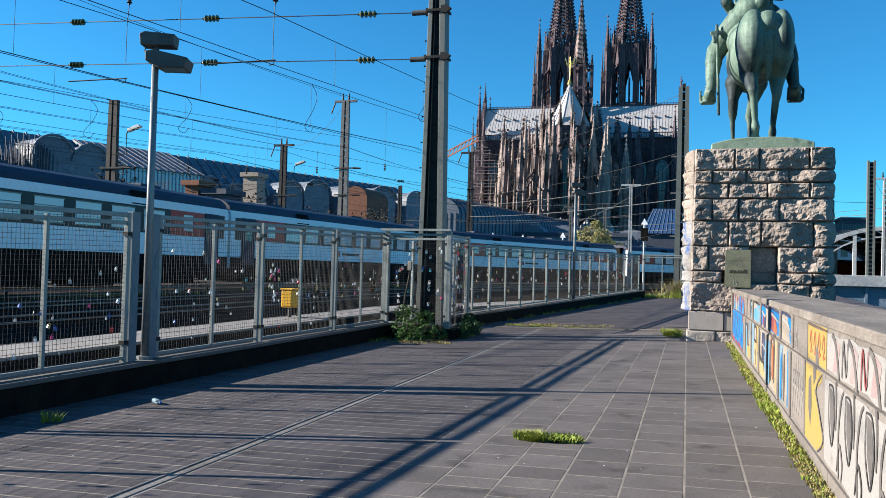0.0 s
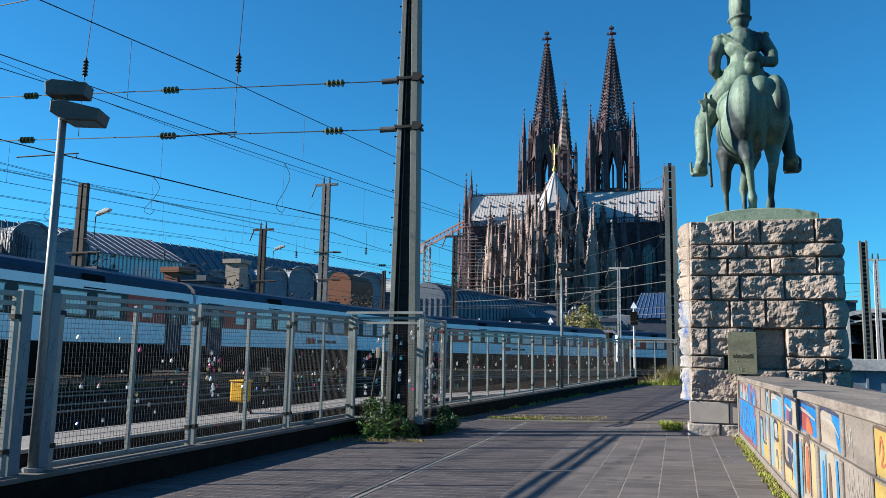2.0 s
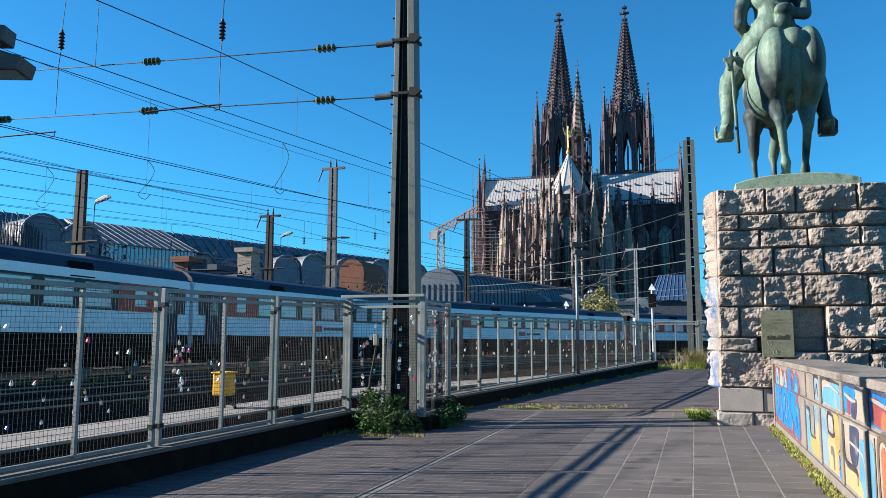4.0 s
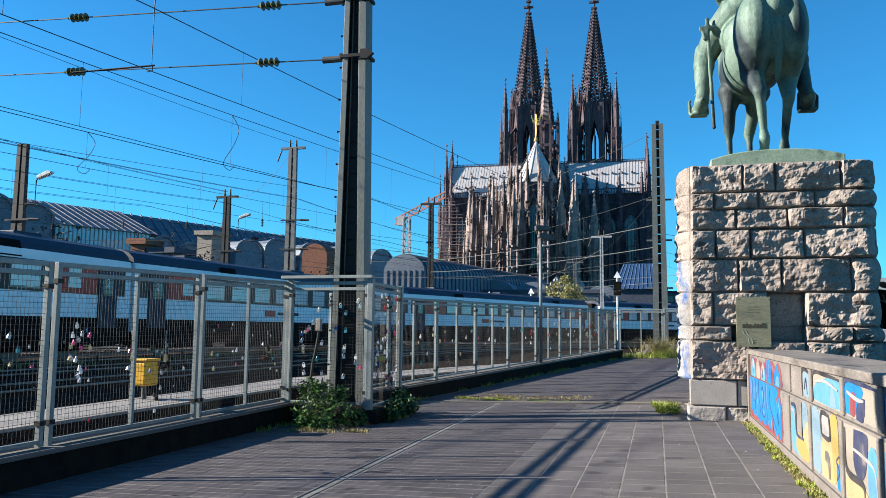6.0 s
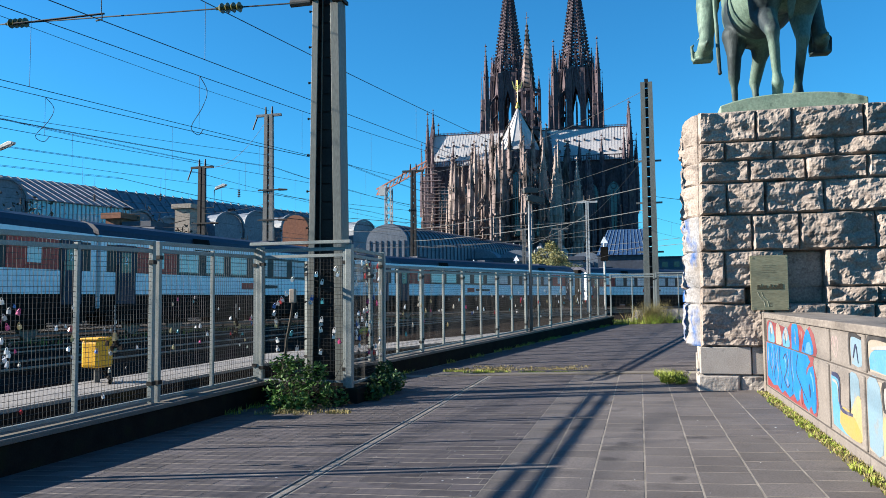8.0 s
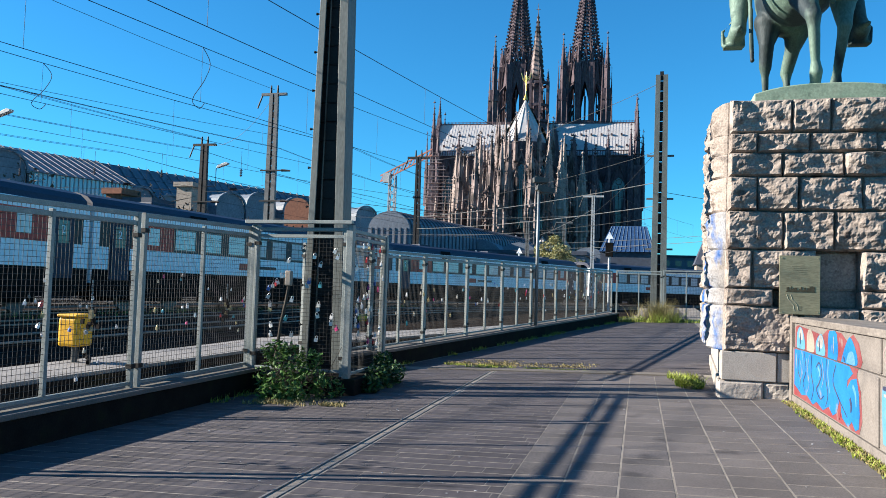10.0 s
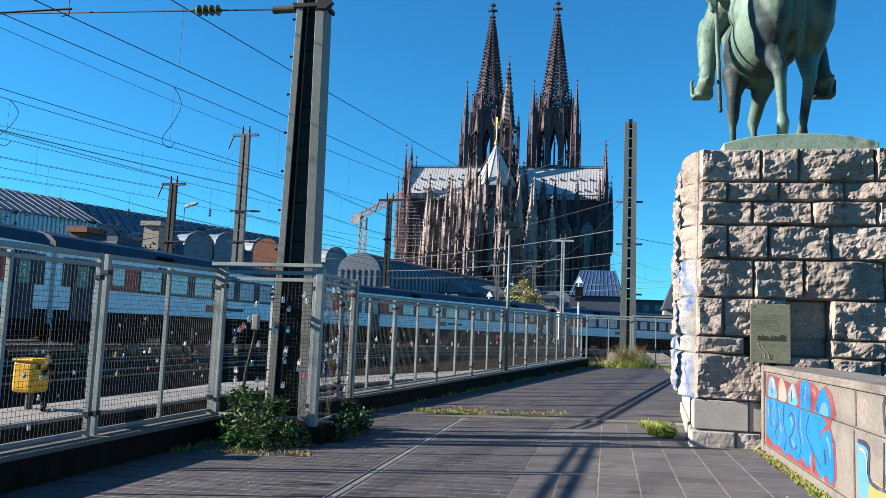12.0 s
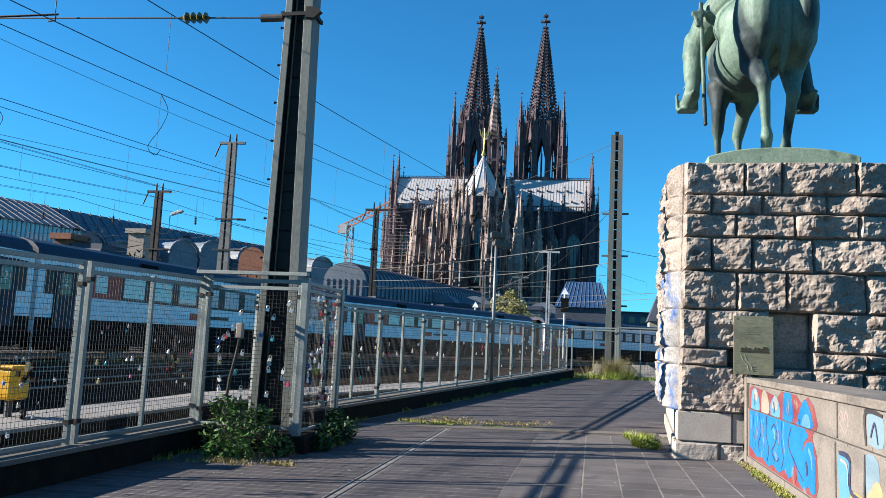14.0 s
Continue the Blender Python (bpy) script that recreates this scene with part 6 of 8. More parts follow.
def pinnacle(m, x, y, z0, z1, w):
    """A shaft set on the diagonal, with gablets, a crocketed spirelet and a finial."""
    h = z1 - z0
    zs = z0 + h * 0.46
    m.pyramid((x, y, z0), w * 0.4, zs - z0, 4, 0.0, w * 0.36)
    for a in (0.5, 0.97):
        m.pyramid((x, y, z0 + (zs - z0) * a - w * 0.08), w * 0.46, w * 0.16, 4, 0.0, w * 0.46)
    for k in range(4):
        a = math.pi / 2 * k + math.pi / 4
        m.pyramid((x + math.cos(a) * w * 0.42, y + math.sin(a) * w * 0.42, zs - w * 0.7), w * 0.13, w * 1.6, 4, 0.0)
    m.pyramid((x, y, zs), w * 0.33, h * 0.5, 4, 0.0)
    for k in range(1, 6):
        q = k / 6
        r = w * 0.46 * (1 - q) + w * 0.06
        zz = zs + h * 0.5 * q
        for sx, sy in ((1, 0), (-1, 0), (0, -1)):
            m.pyramid((x + sx * r, y + sy * r, zz - w * 0.05), w * 0.06, w * 0.2, 4, 0.0)
    zt = zs + h * 0.5
    m.pyramid((x, y, zt - w * 0.12), w * 0.18, w * 0.14, 4, 0.0, w * 0.18)
    m.pyramid((x, y, zt), w * 0.08, h * 0.04, 4, 0.0)


def arch_poly(w, h, n=7):
    """A pointed arch outline, foot at z 0."""
    spring = h - w * 0.95
    pts = [(-w / 2, 0), (w / 2, 0), (w / 2, spring)]
    for k in range(1, n + 1):
        a = math.pi / 3 * k / n
        pts.append((-w / 2 + w * math.cos(a), spring + w * math.sin(a)))
    for k in range(n - 1, -1, -1):
        a = math.pi / 3 * k / n
        pts.append((w / 2 - w * math.cos(a), spring + w * math.sin(a)))
    return pts


def gothic_window(parent, p, ex, w, h, out, mat=M_STONE):
    """Glass in a pointed opening with a moulded frame, mullions and a gable over it. ex: along the wall, out: outwards."""
    p, ex, out = Vector(p), Vector(ex).normalized(), Vector(out).normalized()
    win = part("window", Mesh().prism(arch_poly(w, h), p + out * 0.05, ex, (0, 0, 1), out * 0.1), M_DARKGLASS, parent)
    fr = Mesh()
    pts = arch_poly(w, h)
    pp = [p + ex * a + Vector((0, 0, b)) + out * 0.3 for a, b in pts]
    for a, b in zip(pp, pp[1:] + pp[:1]):
        fr.bar(a, b, 0.5, 0.5)
    for k in range(1, 4):
        u = -w / 2 + w * k / 4
        fr.bar(p + ex * u + out * 0.2, p + ex * u + out * 0.2 + Vector((0, 0, h - w * 0.8)), 0.22, 0.22)
    for zz in (0.3, 0.55):
        fr.bar(p - ex * w / 2 + out * 0.2 + Vector((0, 0, h * zz)), p + ex * w / 2 + out * 0.2 + Vector((0, 0, h * zz)), 0.18, 0.18)
    top = p + Vector((0, 0, h - w * 0.5)) + out * 0.25
    for k in range(10):
        a = 2 * math.pi * k / 10
        b = 2 * math.pi * (k + 1) / 10
        r = w * 0.2
        fr.bar(top + ex * r * math.cos(a) + Vector((0, 0, r * math.sin(a))), top + ex * r * math.cos(b) + Vector((0, 0, r * math.sin(b))), 0.2, 0.2)
    part("tracery", fr, mat, win)
    gb = Mesh()
    apex = p + Vector((0, 0, h + w * 0.85)) + out * 0.5
    for s in (-1, 1):
        gb.bar(p + ex * s * w * 0.62 + Vector((0, 0, h - w * 0.6)) + out * 0.5, apex, 0.4, 0.5)
        for k in range(5):
            q = (p + ex * s * w * 0.62 + Vector((0, 0, h - w * 0.6)) + out * 0.5).lerp(apex, k / 5)
            gb.box(q.x - 0.2, q.y - 0.2, q.z + 0.2, q.x + 0.2, q.y + 0.2, q.z + 0.75)
    gb.bar(apex, apex + Vector((0, 0, 1.8)), 0.3, 0.3)
    gb.box(apex.x - 0.4, apex.y - 0.4, apex.z + 1.0, apex.x + 0.4, apex.y + 0.4, apex.z + 1.3)
    part("gable", gb, mat, win)


RIDGE, EAVE = 66.0, 54.0
# transept and choir walls
part("transept_wall", Mesh().box(-33.5, -8, 0, 33.5, 8, EAVE), M_STONEDARK, cath)
tr = Mesh()
tr.add([(x, y, z) for x in (-33.5, 33.5) for y, z in ((-8.6, EAVE - 0.5), (8.6, EAVE - 0.5), (0, RIDGE))], [(0, 2, 1), (3, 4, 5), (0, 3, 5, 2), (1, 2, 5, 4), (0, 1, 4, 3)])
roof = part("transept_roof", tr, M_LEAD, cath, "pale grey lead roof")
seams = Mesh()
for k in range(68):
    x = -33 + k * 0.985
    seams.bar((x, -8.55, EAVE - 0.42), (x, -0.1, RIDGE + 0.03), 0.05, 0.05)
part("seams", seams, M_LEAD, roof)["kind"] = "stuff"
dorm = Mesh()
for s in (-1, 1):
    for row, n in ((0.25, 7), (0.6, 6)):
        for k in range(n):
            x = s * (11 + k * 3.3 + (1.6 if row > 0.5 else 0))
            y = -8.6 + 8.6 * row
            z = EAVE + 12 * row
            dorm.box(x - 0.3, y - 0.5, z, x + 0.3, y + 0.3, z + 0.6)
part("dormers", dorm, M_STONEDARK, roof)["kind"] = "stuff"
crest = Mesh()
for k in range(134):
    x = -33.3 + k * 0.5
    crest.pyramid((x, 0, RIDGE + 0.15), 0.1, 1.0, 4)
crest.box(-33.5, -0.15, RIDGE - 0.1, 33.5, 0.15, RIDGE + 0.3)
crest.box(-33.5, -0.1, RIDGE + 0.65, 33.5, 0.1, RIDGE + 0.8)
part("ridge_crest", crest, M_STONEDARK, roof)
# balustrade along the eaves
for s in (-1, 1):
    bal = Mesh()
    bal.box(s * 8.5 if s > 0 else -34, -9.2, EAVE + 0.9, 34 if s > 0 else -8.5, -8.9, EAVE + 1.2)
    for k in range(30):
        x = s * (9 + k * 0.83)
        bal.box(x - 0.12, -9.15, EAVE - 0.5, x + 0.12, -8.95, EAVE + 0.95)
    part("balustrade", bal, M_STONEDARK, cath)
for s in (-1, 1):
    for k in range(3):
        x = s * (14 + k * 7.2)
        gothic_window(cath, (x, -8, 22), (1, 0, 0), 4.6, 25, (0, -1, 0), M_STONEDARK)
        pm = Mesh()
        pm.box(x + s * 3.6 - 0.9, -12, 0, x + s * 3.6 + 0.9, -8, 44)
        pinnacle(pm, x + s * 3.6, -10.5, 44, 62 if k < 2 else 64, 1.7)
        part("buttress", pm, M_STONEDARK, cath)
    # gable ends and corner turrets
    gm = Mesh()
    gm.prism([(-9.2, EAVE - 2), (9.2, EAVE - 2), (0, RIDGE + 3.5)], (s * 33.5, 0, 0), (0, 1, 0), (0, 0, 1), (s * 1.2, 0, 0))
    part("gable", gm, M_STONEDARK, cath)
    for y, zt in ((-9.0, 73), (9.0, 73), (0, 76)):
        pm = Mesh()
        if y:
            pm.pyramid((s * 34, y, 0), 2.2, 50, 8, hw2=1.8)
        pinnacle(pm, s * 34, y, 48 if y else 64, zt, 1.9 if y else 1.2)
        pinnacle(pm, s * 36, y - 0.8, 36, 62, 1.3)
        pinnacle(pm, s * 32.3, y - 1.2, 40, 60, 1.2)
        part("corner_turret", pm, M_STONEDARK, cath)
    # low aisles in front of the transept
    part("aisle", Mesh().box(min(s * 8, s * 33), -20, 0, max(s * 8, s * 33), -8, 20), M_STONEDARK, cath)
part("choir_wall", Mesh().box(-7.8, -34, 0, 7.8, -8, EAVE - 2), M_STONEDARK, cath)
AP = Vector((0, -34, 0))


def around(r, deg):
    a = radians(deg)
    return AP + Vector((math.sin(a) * r, -math.cos(a) * r, 0))


apse = [around(8.0, d) for d in (90, 60, 36, 12, -12, -36, -60, -90)]
m = Mesh()
m.loft([[p + Vector((0, 0, z)) for p in apse] for z in (0, EAVE - 2)])
part("apse_wall", m, M_STONEDARK, cath)
m = Mesh()
ring = [around(7.2, d) + Vector((0, 0, EAVE - 2)) for d in (90, 60, 36, 12, -12, -36, -60, -90)]
apex = (0, -34.5, RIDGE)
m.add(ring + [apex], [(k, k + 1, 8) for k in range(7)])
m.add([(-8.7, -34, EAVE - 2), (8.7, -34, EAVE - 2), (8.7, -8, EAVE - 2), (-8.7, -8, EAVE - 2), (0, -34.5, RIDGE), (0, 0, RIDGE)], [(0, 4, 5, 3), (1, 2, 5, 4)])
part("choir_roof", m, M_LEAD, cath, "pale grey lead roof of the apse")
for d in (60, 36, 12, -12, -36, -60):
    part("hip_roll", Mesh().bar(around(7.2, d) + Vector((0, 0, EAVE - 2)), apex, 0.22, 0.25), M_LEAD, cath)
gold = Mesh()
gold.tube((0, -34.5, RIDGE), (0, -34.5, RIDGE + 8.5), 0.16, n=6)
for k in range(8):
    a = 2 * math.pi * k / 8
    gold.bar((0, -34.5, RIDGE + 6.5), (math.cos(a) * 1.0, -34.5, RIDGE + 6.5 + math.sin(a) * 1.0), 0.22, 0.22, (0, 1, 0))
gold.pyramid((0, -34.5, RIDGE), 0.7, 2.2, 8)
for s in (-1, 1):
    gold.line([(0, -34.5, RIDGE + 5.2), (s * 1.0, -34.5, RIDGE + 6.2), (s * 1.5, -34.5, RIDGE + 8.3)], 0.14, 5)
part("gold_finial", gold, M_GOLD, cath, "gilded star and cross")
for d in (72, 48, 24, 0, -24, -48, -72):
    a = radians(d)
    o = Vector((math.sin(a), -math.cos(a), 0))
    gothic_window(cath, around(7.85, d) + Vector((0, 0, 26)), (math.cos(a), math.sin(a), 0), 2.5, 20, o)
for s in (-1, 1):
    for k in range(4):
        gothic_window(cath, (s * 7.8, -30.5 + k * 6.3, 26), (0, 1, 0), 3.8, 20, (s, 0, 0))
# ambulatory with chapels
m = Mesh()
ring = [around(15, d) for d in (90, 64, 38, 13, -13, -38, -64, -90)]
m.loft([[p + Vector((0, 0, z)) for p in ring] for z in (0, 22)])
part("ambulatory", m, M_STONEDARK, cath)
m = Mesh()
m.box(-21.5, -34, 0, 21.5, -18, 21)
part("choir_aisle", m, M_STONEDARK, cath)
for d in (78, 52, 26, 0, -26, -52, -78):
    c = around(16.5, d)
    m = Mesh()
    m.pyramid((c.x, c.y, 0), 4.6, 17, 8, hw2=4.6)
    ch = part("chapel", m, M_STONEDARK, cath)
    part("chapel_roof", Mesh().pyramid((c.x, c.y, 17.2), 4.7, 6.5, 8), M_LEAD, ch, "pale pointed lead roof")
    for e in (-50, 0, 50):
        a = radians(d + e)
        o = Vector((math.sin(a), -math.cos(a), 0))
        w = Mesh().prism(arch_poly(1.9, 8.5), c + o * 4.45 + Vector((0, 0, 5.5)), (math.cos(a), math.sin(a), 0), (0, 0, 1), o * 0.25)
        part("chapel_window", w, M_DARKGLASS, ch)
        pm = Mesh()
        a2 = radians(d + e + 25)
        q = c + Vector((math.sin(a2), -math.cos(a2), 0)) * 5.1
        pm.box(q.x - 0.5, q.y - 0.5, 0, q.x + 0.5, q.y + 0.5, 15)
        pinnacle(pm, q.x, q.y, 15, 23, 0.9)
        part("chapel_buttress", pm, M_STONELIGHT if e == 0 else M_STONE, ch)


def flying(p_out, p_in, z_out, z_in):
    """A flying buttress with its crocketed back and openwork."""
    m = Mesh()
    n = 8
    prev = None
    for k in range(n + 1):
        q = k / n
        c = p_out.lerp(p_in, q)
        zt = z_out + (z_in - z_out) * q
        zb = zt - 1.2 - 2.6 * (1 - math.sin(math.pi / 2 * (0.25 + 0.75 * q))) - 0.6
        if prev:
            m.bar(prev[0], Vector((c.x, c.y, zt)), 0.6, 0.45)
            m.bar(prev[1], Vector((c.x, c.y, zb)), 0.6, 0.4)
            m.bar(prev[0], Vector((c.x, c.y, zb)), 0.35, 0.25)
            m.box(c.x - 0.22, c.y - 0.22, zt + 0.1, c.x + 0.22, c.y + 0.22, zt + 0.85)
        prev = (Vector((c.x, c.y, zt)), Vector((c.x, c.y, zb)))
    return m


rr = random.Random(21)
# Lit tone to the left, shaded tone far right, as the sun falls.
stone_by_sun = lambda x: M_STONE if x < 17 else M_STONEDARK
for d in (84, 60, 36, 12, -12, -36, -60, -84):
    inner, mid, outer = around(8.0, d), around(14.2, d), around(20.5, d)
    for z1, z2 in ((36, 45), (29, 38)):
        part("flying_buttress", flying(mid, inner, z1, z2), stone_by_sun(mid.x), cath)
        part("flying_buttress", flying(outer, mid, z1 - 3, z1 + 2), stone_by_sun(mid.x), cath)
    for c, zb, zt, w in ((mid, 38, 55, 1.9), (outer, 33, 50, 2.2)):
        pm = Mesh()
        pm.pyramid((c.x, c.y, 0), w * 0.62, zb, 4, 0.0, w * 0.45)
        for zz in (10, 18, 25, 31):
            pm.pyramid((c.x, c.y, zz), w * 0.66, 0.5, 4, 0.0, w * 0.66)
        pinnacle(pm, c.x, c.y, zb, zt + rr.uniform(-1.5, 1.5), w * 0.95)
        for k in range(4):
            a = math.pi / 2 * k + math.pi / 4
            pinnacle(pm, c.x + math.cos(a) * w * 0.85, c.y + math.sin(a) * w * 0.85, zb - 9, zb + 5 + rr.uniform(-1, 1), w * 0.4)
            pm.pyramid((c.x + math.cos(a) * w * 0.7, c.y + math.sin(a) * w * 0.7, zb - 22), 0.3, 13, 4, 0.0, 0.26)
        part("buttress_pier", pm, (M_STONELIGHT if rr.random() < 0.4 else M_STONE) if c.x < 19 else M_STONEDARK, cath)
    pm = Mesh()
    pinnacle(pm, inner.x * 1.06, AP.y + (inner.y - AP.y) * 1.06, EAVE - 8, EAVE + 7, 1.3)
    part("eave_pinnacle", pm, stone_by_sun(inner.x), cath)
for s in (-1, 1):
    for k in range(4):
        y = -33 + k * 6.3
        # Piers on the sun's side get the lit stone, the others the shaded.
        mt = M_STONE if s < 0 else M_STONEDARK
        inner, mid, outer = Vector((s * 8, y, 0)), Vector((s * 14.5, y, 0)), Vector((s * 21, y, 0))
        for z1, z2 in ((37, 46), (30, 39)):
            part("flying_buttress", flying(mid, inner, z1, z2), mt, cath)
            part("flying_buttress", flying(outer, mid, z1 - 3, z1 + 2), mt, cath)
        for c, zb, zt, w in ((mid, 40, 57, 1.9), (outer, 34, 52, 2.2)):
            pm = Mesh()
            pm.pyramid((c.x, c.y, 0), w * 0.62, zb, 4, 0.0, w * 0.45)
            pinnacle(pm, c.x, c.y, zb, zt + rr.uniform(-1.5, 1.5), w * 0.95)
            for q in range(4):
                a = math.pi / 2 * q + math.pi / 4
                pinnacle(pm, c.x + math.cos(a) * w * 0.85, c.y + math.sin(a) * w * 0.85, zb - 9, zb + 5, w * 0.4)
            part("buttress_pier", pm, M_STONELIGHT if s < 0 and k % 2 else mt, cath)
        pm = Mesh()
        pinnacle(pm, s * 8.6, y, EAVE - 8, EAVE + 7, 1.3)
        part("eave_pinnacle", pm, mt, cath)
    for k in range(4):
        x = s * (23.5 + k * 3.2)
        pm = Mesh()
        pm.pyramid((x, -20.8, 0), 1.0, 26, 4, 0.0, 0.8)
        pinnacle(pm, x, -20.5, 26, 41 + rr.uniform(-2, 2), 1.5)
        for zz in (8, 15, 21):
            pm.pyramid((x, -20.8, zz), 1.1, 0.4, 4, 0.0, 1.1)
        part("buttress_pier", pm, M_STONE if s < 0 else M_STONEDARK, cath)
        w = Mesh().prism(arch_poly(1.8, 11), (x + s * 1.6, -20.05, 5), (1, 0, 0), (0, 0, 1), (0, -0.15, 0))
        part("aisle_window", w, M_DARKGLASS, cath)
# crossing turret
fl = part("crossing_turret", Mesh().pyramid((0, 0, RIDGE - 8), 4.2, 9, 8, hw2=3.6), M_STONEDARK, cath)
lan = Mesh()
for k in range(8):
    a = math.pi / 8 + math.pi / 4 * k
    x, y = math.cos(a) * 4.3, math.sin(a) * 4.3
    lan.box(x - 0.42, y - 0.42, RIDGE, x + 0.42, y + 0.42, RIDGE + 15)
    pinnacle(lan, x, y, RIDGE + 12, RIDGE + 19, 0.8)
    a2 = a + math.pi / 4
    for zz in (RIDGE + 0.6, RIDGE + 6, RIDGE + 13.8):
        lan.bar((x, y, zz), (math.cos(a2) * 4.3, math.sin(a2) * 4.3, zz), 0.6, 0.9)
part("lantern", lan, M_STONEDARK, fl)
part("lantern_core", Mesh().pyramid((0, 0, RIDGE), 1.0, 15, 8, hw2=1.0), M_STONEDARK, fl)
sp = Mesh()
sp.pyramid((0, 0, RIDGE + 15), 2.5, 24, 8, hw2=0.12)
part("spirelet", sp, M_STONE, fl, "weathered grey spirelet")
ck = Mesh()
for k in range(8):
    a = math.pi / 8 + math.pi / 4 * k
    for j in range(14):
        q = j / 14
        r = 2.7 * (1 - q) + 0.15
        ck.box(math.cos(a) * r - 0.16, math.sin(a) * r - 0.16, RIDGE + 15 + 24 * q, math.cos(a) * r + 0.16, math.sin(a) * r + 0.16, RIDGE + 15.5 + 24 * q)
ck.tube((0, 0, RIDGE + 39), (0, 0, RIDGE + 42.5), 0.1, n=5)
ck.box(-0.7, -0.1, RIDGE + 40.3, 0.7, 0.1, RIDGE + 40.55)
part("crockets", ck, M_STONE, fl)["kind"] = "stuff"


def tower(x0):
    tw = part("tower", Mesh().box(x0 - 11.5, 60, 0, x0 + 11.5, 82, 66), M_STONEDARK, cath)
    c = Vector((x0, 71, 0))
    # corner buttress clusters of the belfry stage
    for sx in (-1, 1):
        for sy in (-1, 1):
            m = Mesh()
            bx, by = c.x + sx * 9.2, c.y + sy * 9.2
            m.box(bx - 1.7, by - 1.7, 60, bx + 1.7, by + 1.7, 94)
            m.box(bx - 2.3, by - 2.3, 60, bx + 2.3, by + 2.3, 78)
            pinnacle(m, bx, by, 92, 119, 2.3)
            for qx, qy, zb, zt in ((1.9, 0, 74, 104), (-1.9, 0, 78, 107), (0, 1.9, 74, 103), (0, -1.9, 76, 105), (2.1, 2.1, 66, 92), (-2.1, -2.1, 66, 94), (2.1, -2.1, 66, 91), (-2.1, 2.1, 66, 93)):
                pinnacle(m, bx + qx, by + qy, zb, zt, 0.95)
            for k in range(6):
                zz = 66 + k * 4.6
                m.box(bx - 2.0, by - 2.0, zz, bx + 2.0, by + 2.0, zz + 0.4)
            m.bar((bx, by, 90), (c.x + sx * 5.0, c.y + sy * 5.0, 97), 0.7, 0.9)
            m.bar((bx, by, 82), (c.x + sx * 5.0, c.y + sy * 5.0, 88), 0.7, 0.9)
            part("corner_turret", m, M_STONEDARK, tw)
    # open octagon
    R = 7.4
    oc = Mesh()
    for k in range(8):
        a = math.pi / 8 + math.pi / 4 * k
        p = c + Vector((math.cos(a) * R, math.sin(a) * R, 0))
        oc.box(p.x - 1.15, p.y - 1.15, 64, p.x + 1.15, p.y + 1.15, 106)
        for e in (-0.9, 0.9):
            oc.box(p.x + e - 0.25, p.y - 1.4, 66, p.x + e + 0.25, p.y - 1.1, 104)
        pinnacle(oc, p.x, p.y, 103, 116, 1.4)
        a2 = a + math.pi / 4
        p2 = c + Vector((math.cos(a2) * R, math.sin(a2) * R, 0))
        mid = (p + p2) / 2
        o = (mid - c).normalized()
        e = (p2 - p).normalized()
        w = (p2 - p).length
        # spandrel with pointed opening
        half = w / 2
        for s in (-1, 1):
            pts = [(s * half, 90), (s * half, 107), (0, 107)] + [(s * 1.7 * (1 - math.sin(math.pi / 2 * q / 6)) , 90 + 8.5 * math.sin(math.pi / 2 * q / 6) ** 0.8 if q else 90) for q in range(6, -1, -1)]
            oc.prism(pts, mid - o * 0.4, e, (0, 0, 1), o * 0.8)
        oc.bar(mid + Vector((0, 0, 72)) - e * half, mid + Vector((0, 0, 72)) + e * half, 0.9, 17.0)
        oc.bar(mid + Vector((0, 0, 68)), mid + Vector((0, 0, 95)), 0.4, 0.4)
        oc.bar(mid + Vector((0, 0, 81)) - e * half, mid + Vector((0, 0, 81)) + e * half, 0.4, 0.7)
        for s in (-1, 1):
            oc.bar(mid + o * 0.9 + e * s * 2.6 + Vector((0, 0, 93)), mid + o * 0.9 + Vector((0, 0, 113)), 0.45, 0.55)
            for j in range(7):
                q = (mid + o * 0.9 + e * s * 2.6 + Vector((0, 0, 93))).lerp(mid + o * 0.9 + Vector((0, 0, 113)), j / 7)
                oc.box(q.x - 0.25, q.y - 0.25, q.z + 0.2, q.x + 0.25, q.y + 0.25, q.z + 0.9)
    part("octagon", oc, M_STONEDARK, tw)
    # openwork spire
    zb, zt, r0 = 105.0, 150.5, 6.7
    sp = Mesh()
    bands = 10
    levels = [zb + (zt - zb) * (1 - (1 - k / bands) ** 1.15) for k in range(bands + 1)]

    def rim(z, k):
        r = r0 * (zt - z) / (zt - zb) + 0.3
        a = math.pi / 8 + math.pi / 4 * k
        return c + Vector((math.cos(a) * r, math.sin(a) * r, z))

    ckt = Mesh()
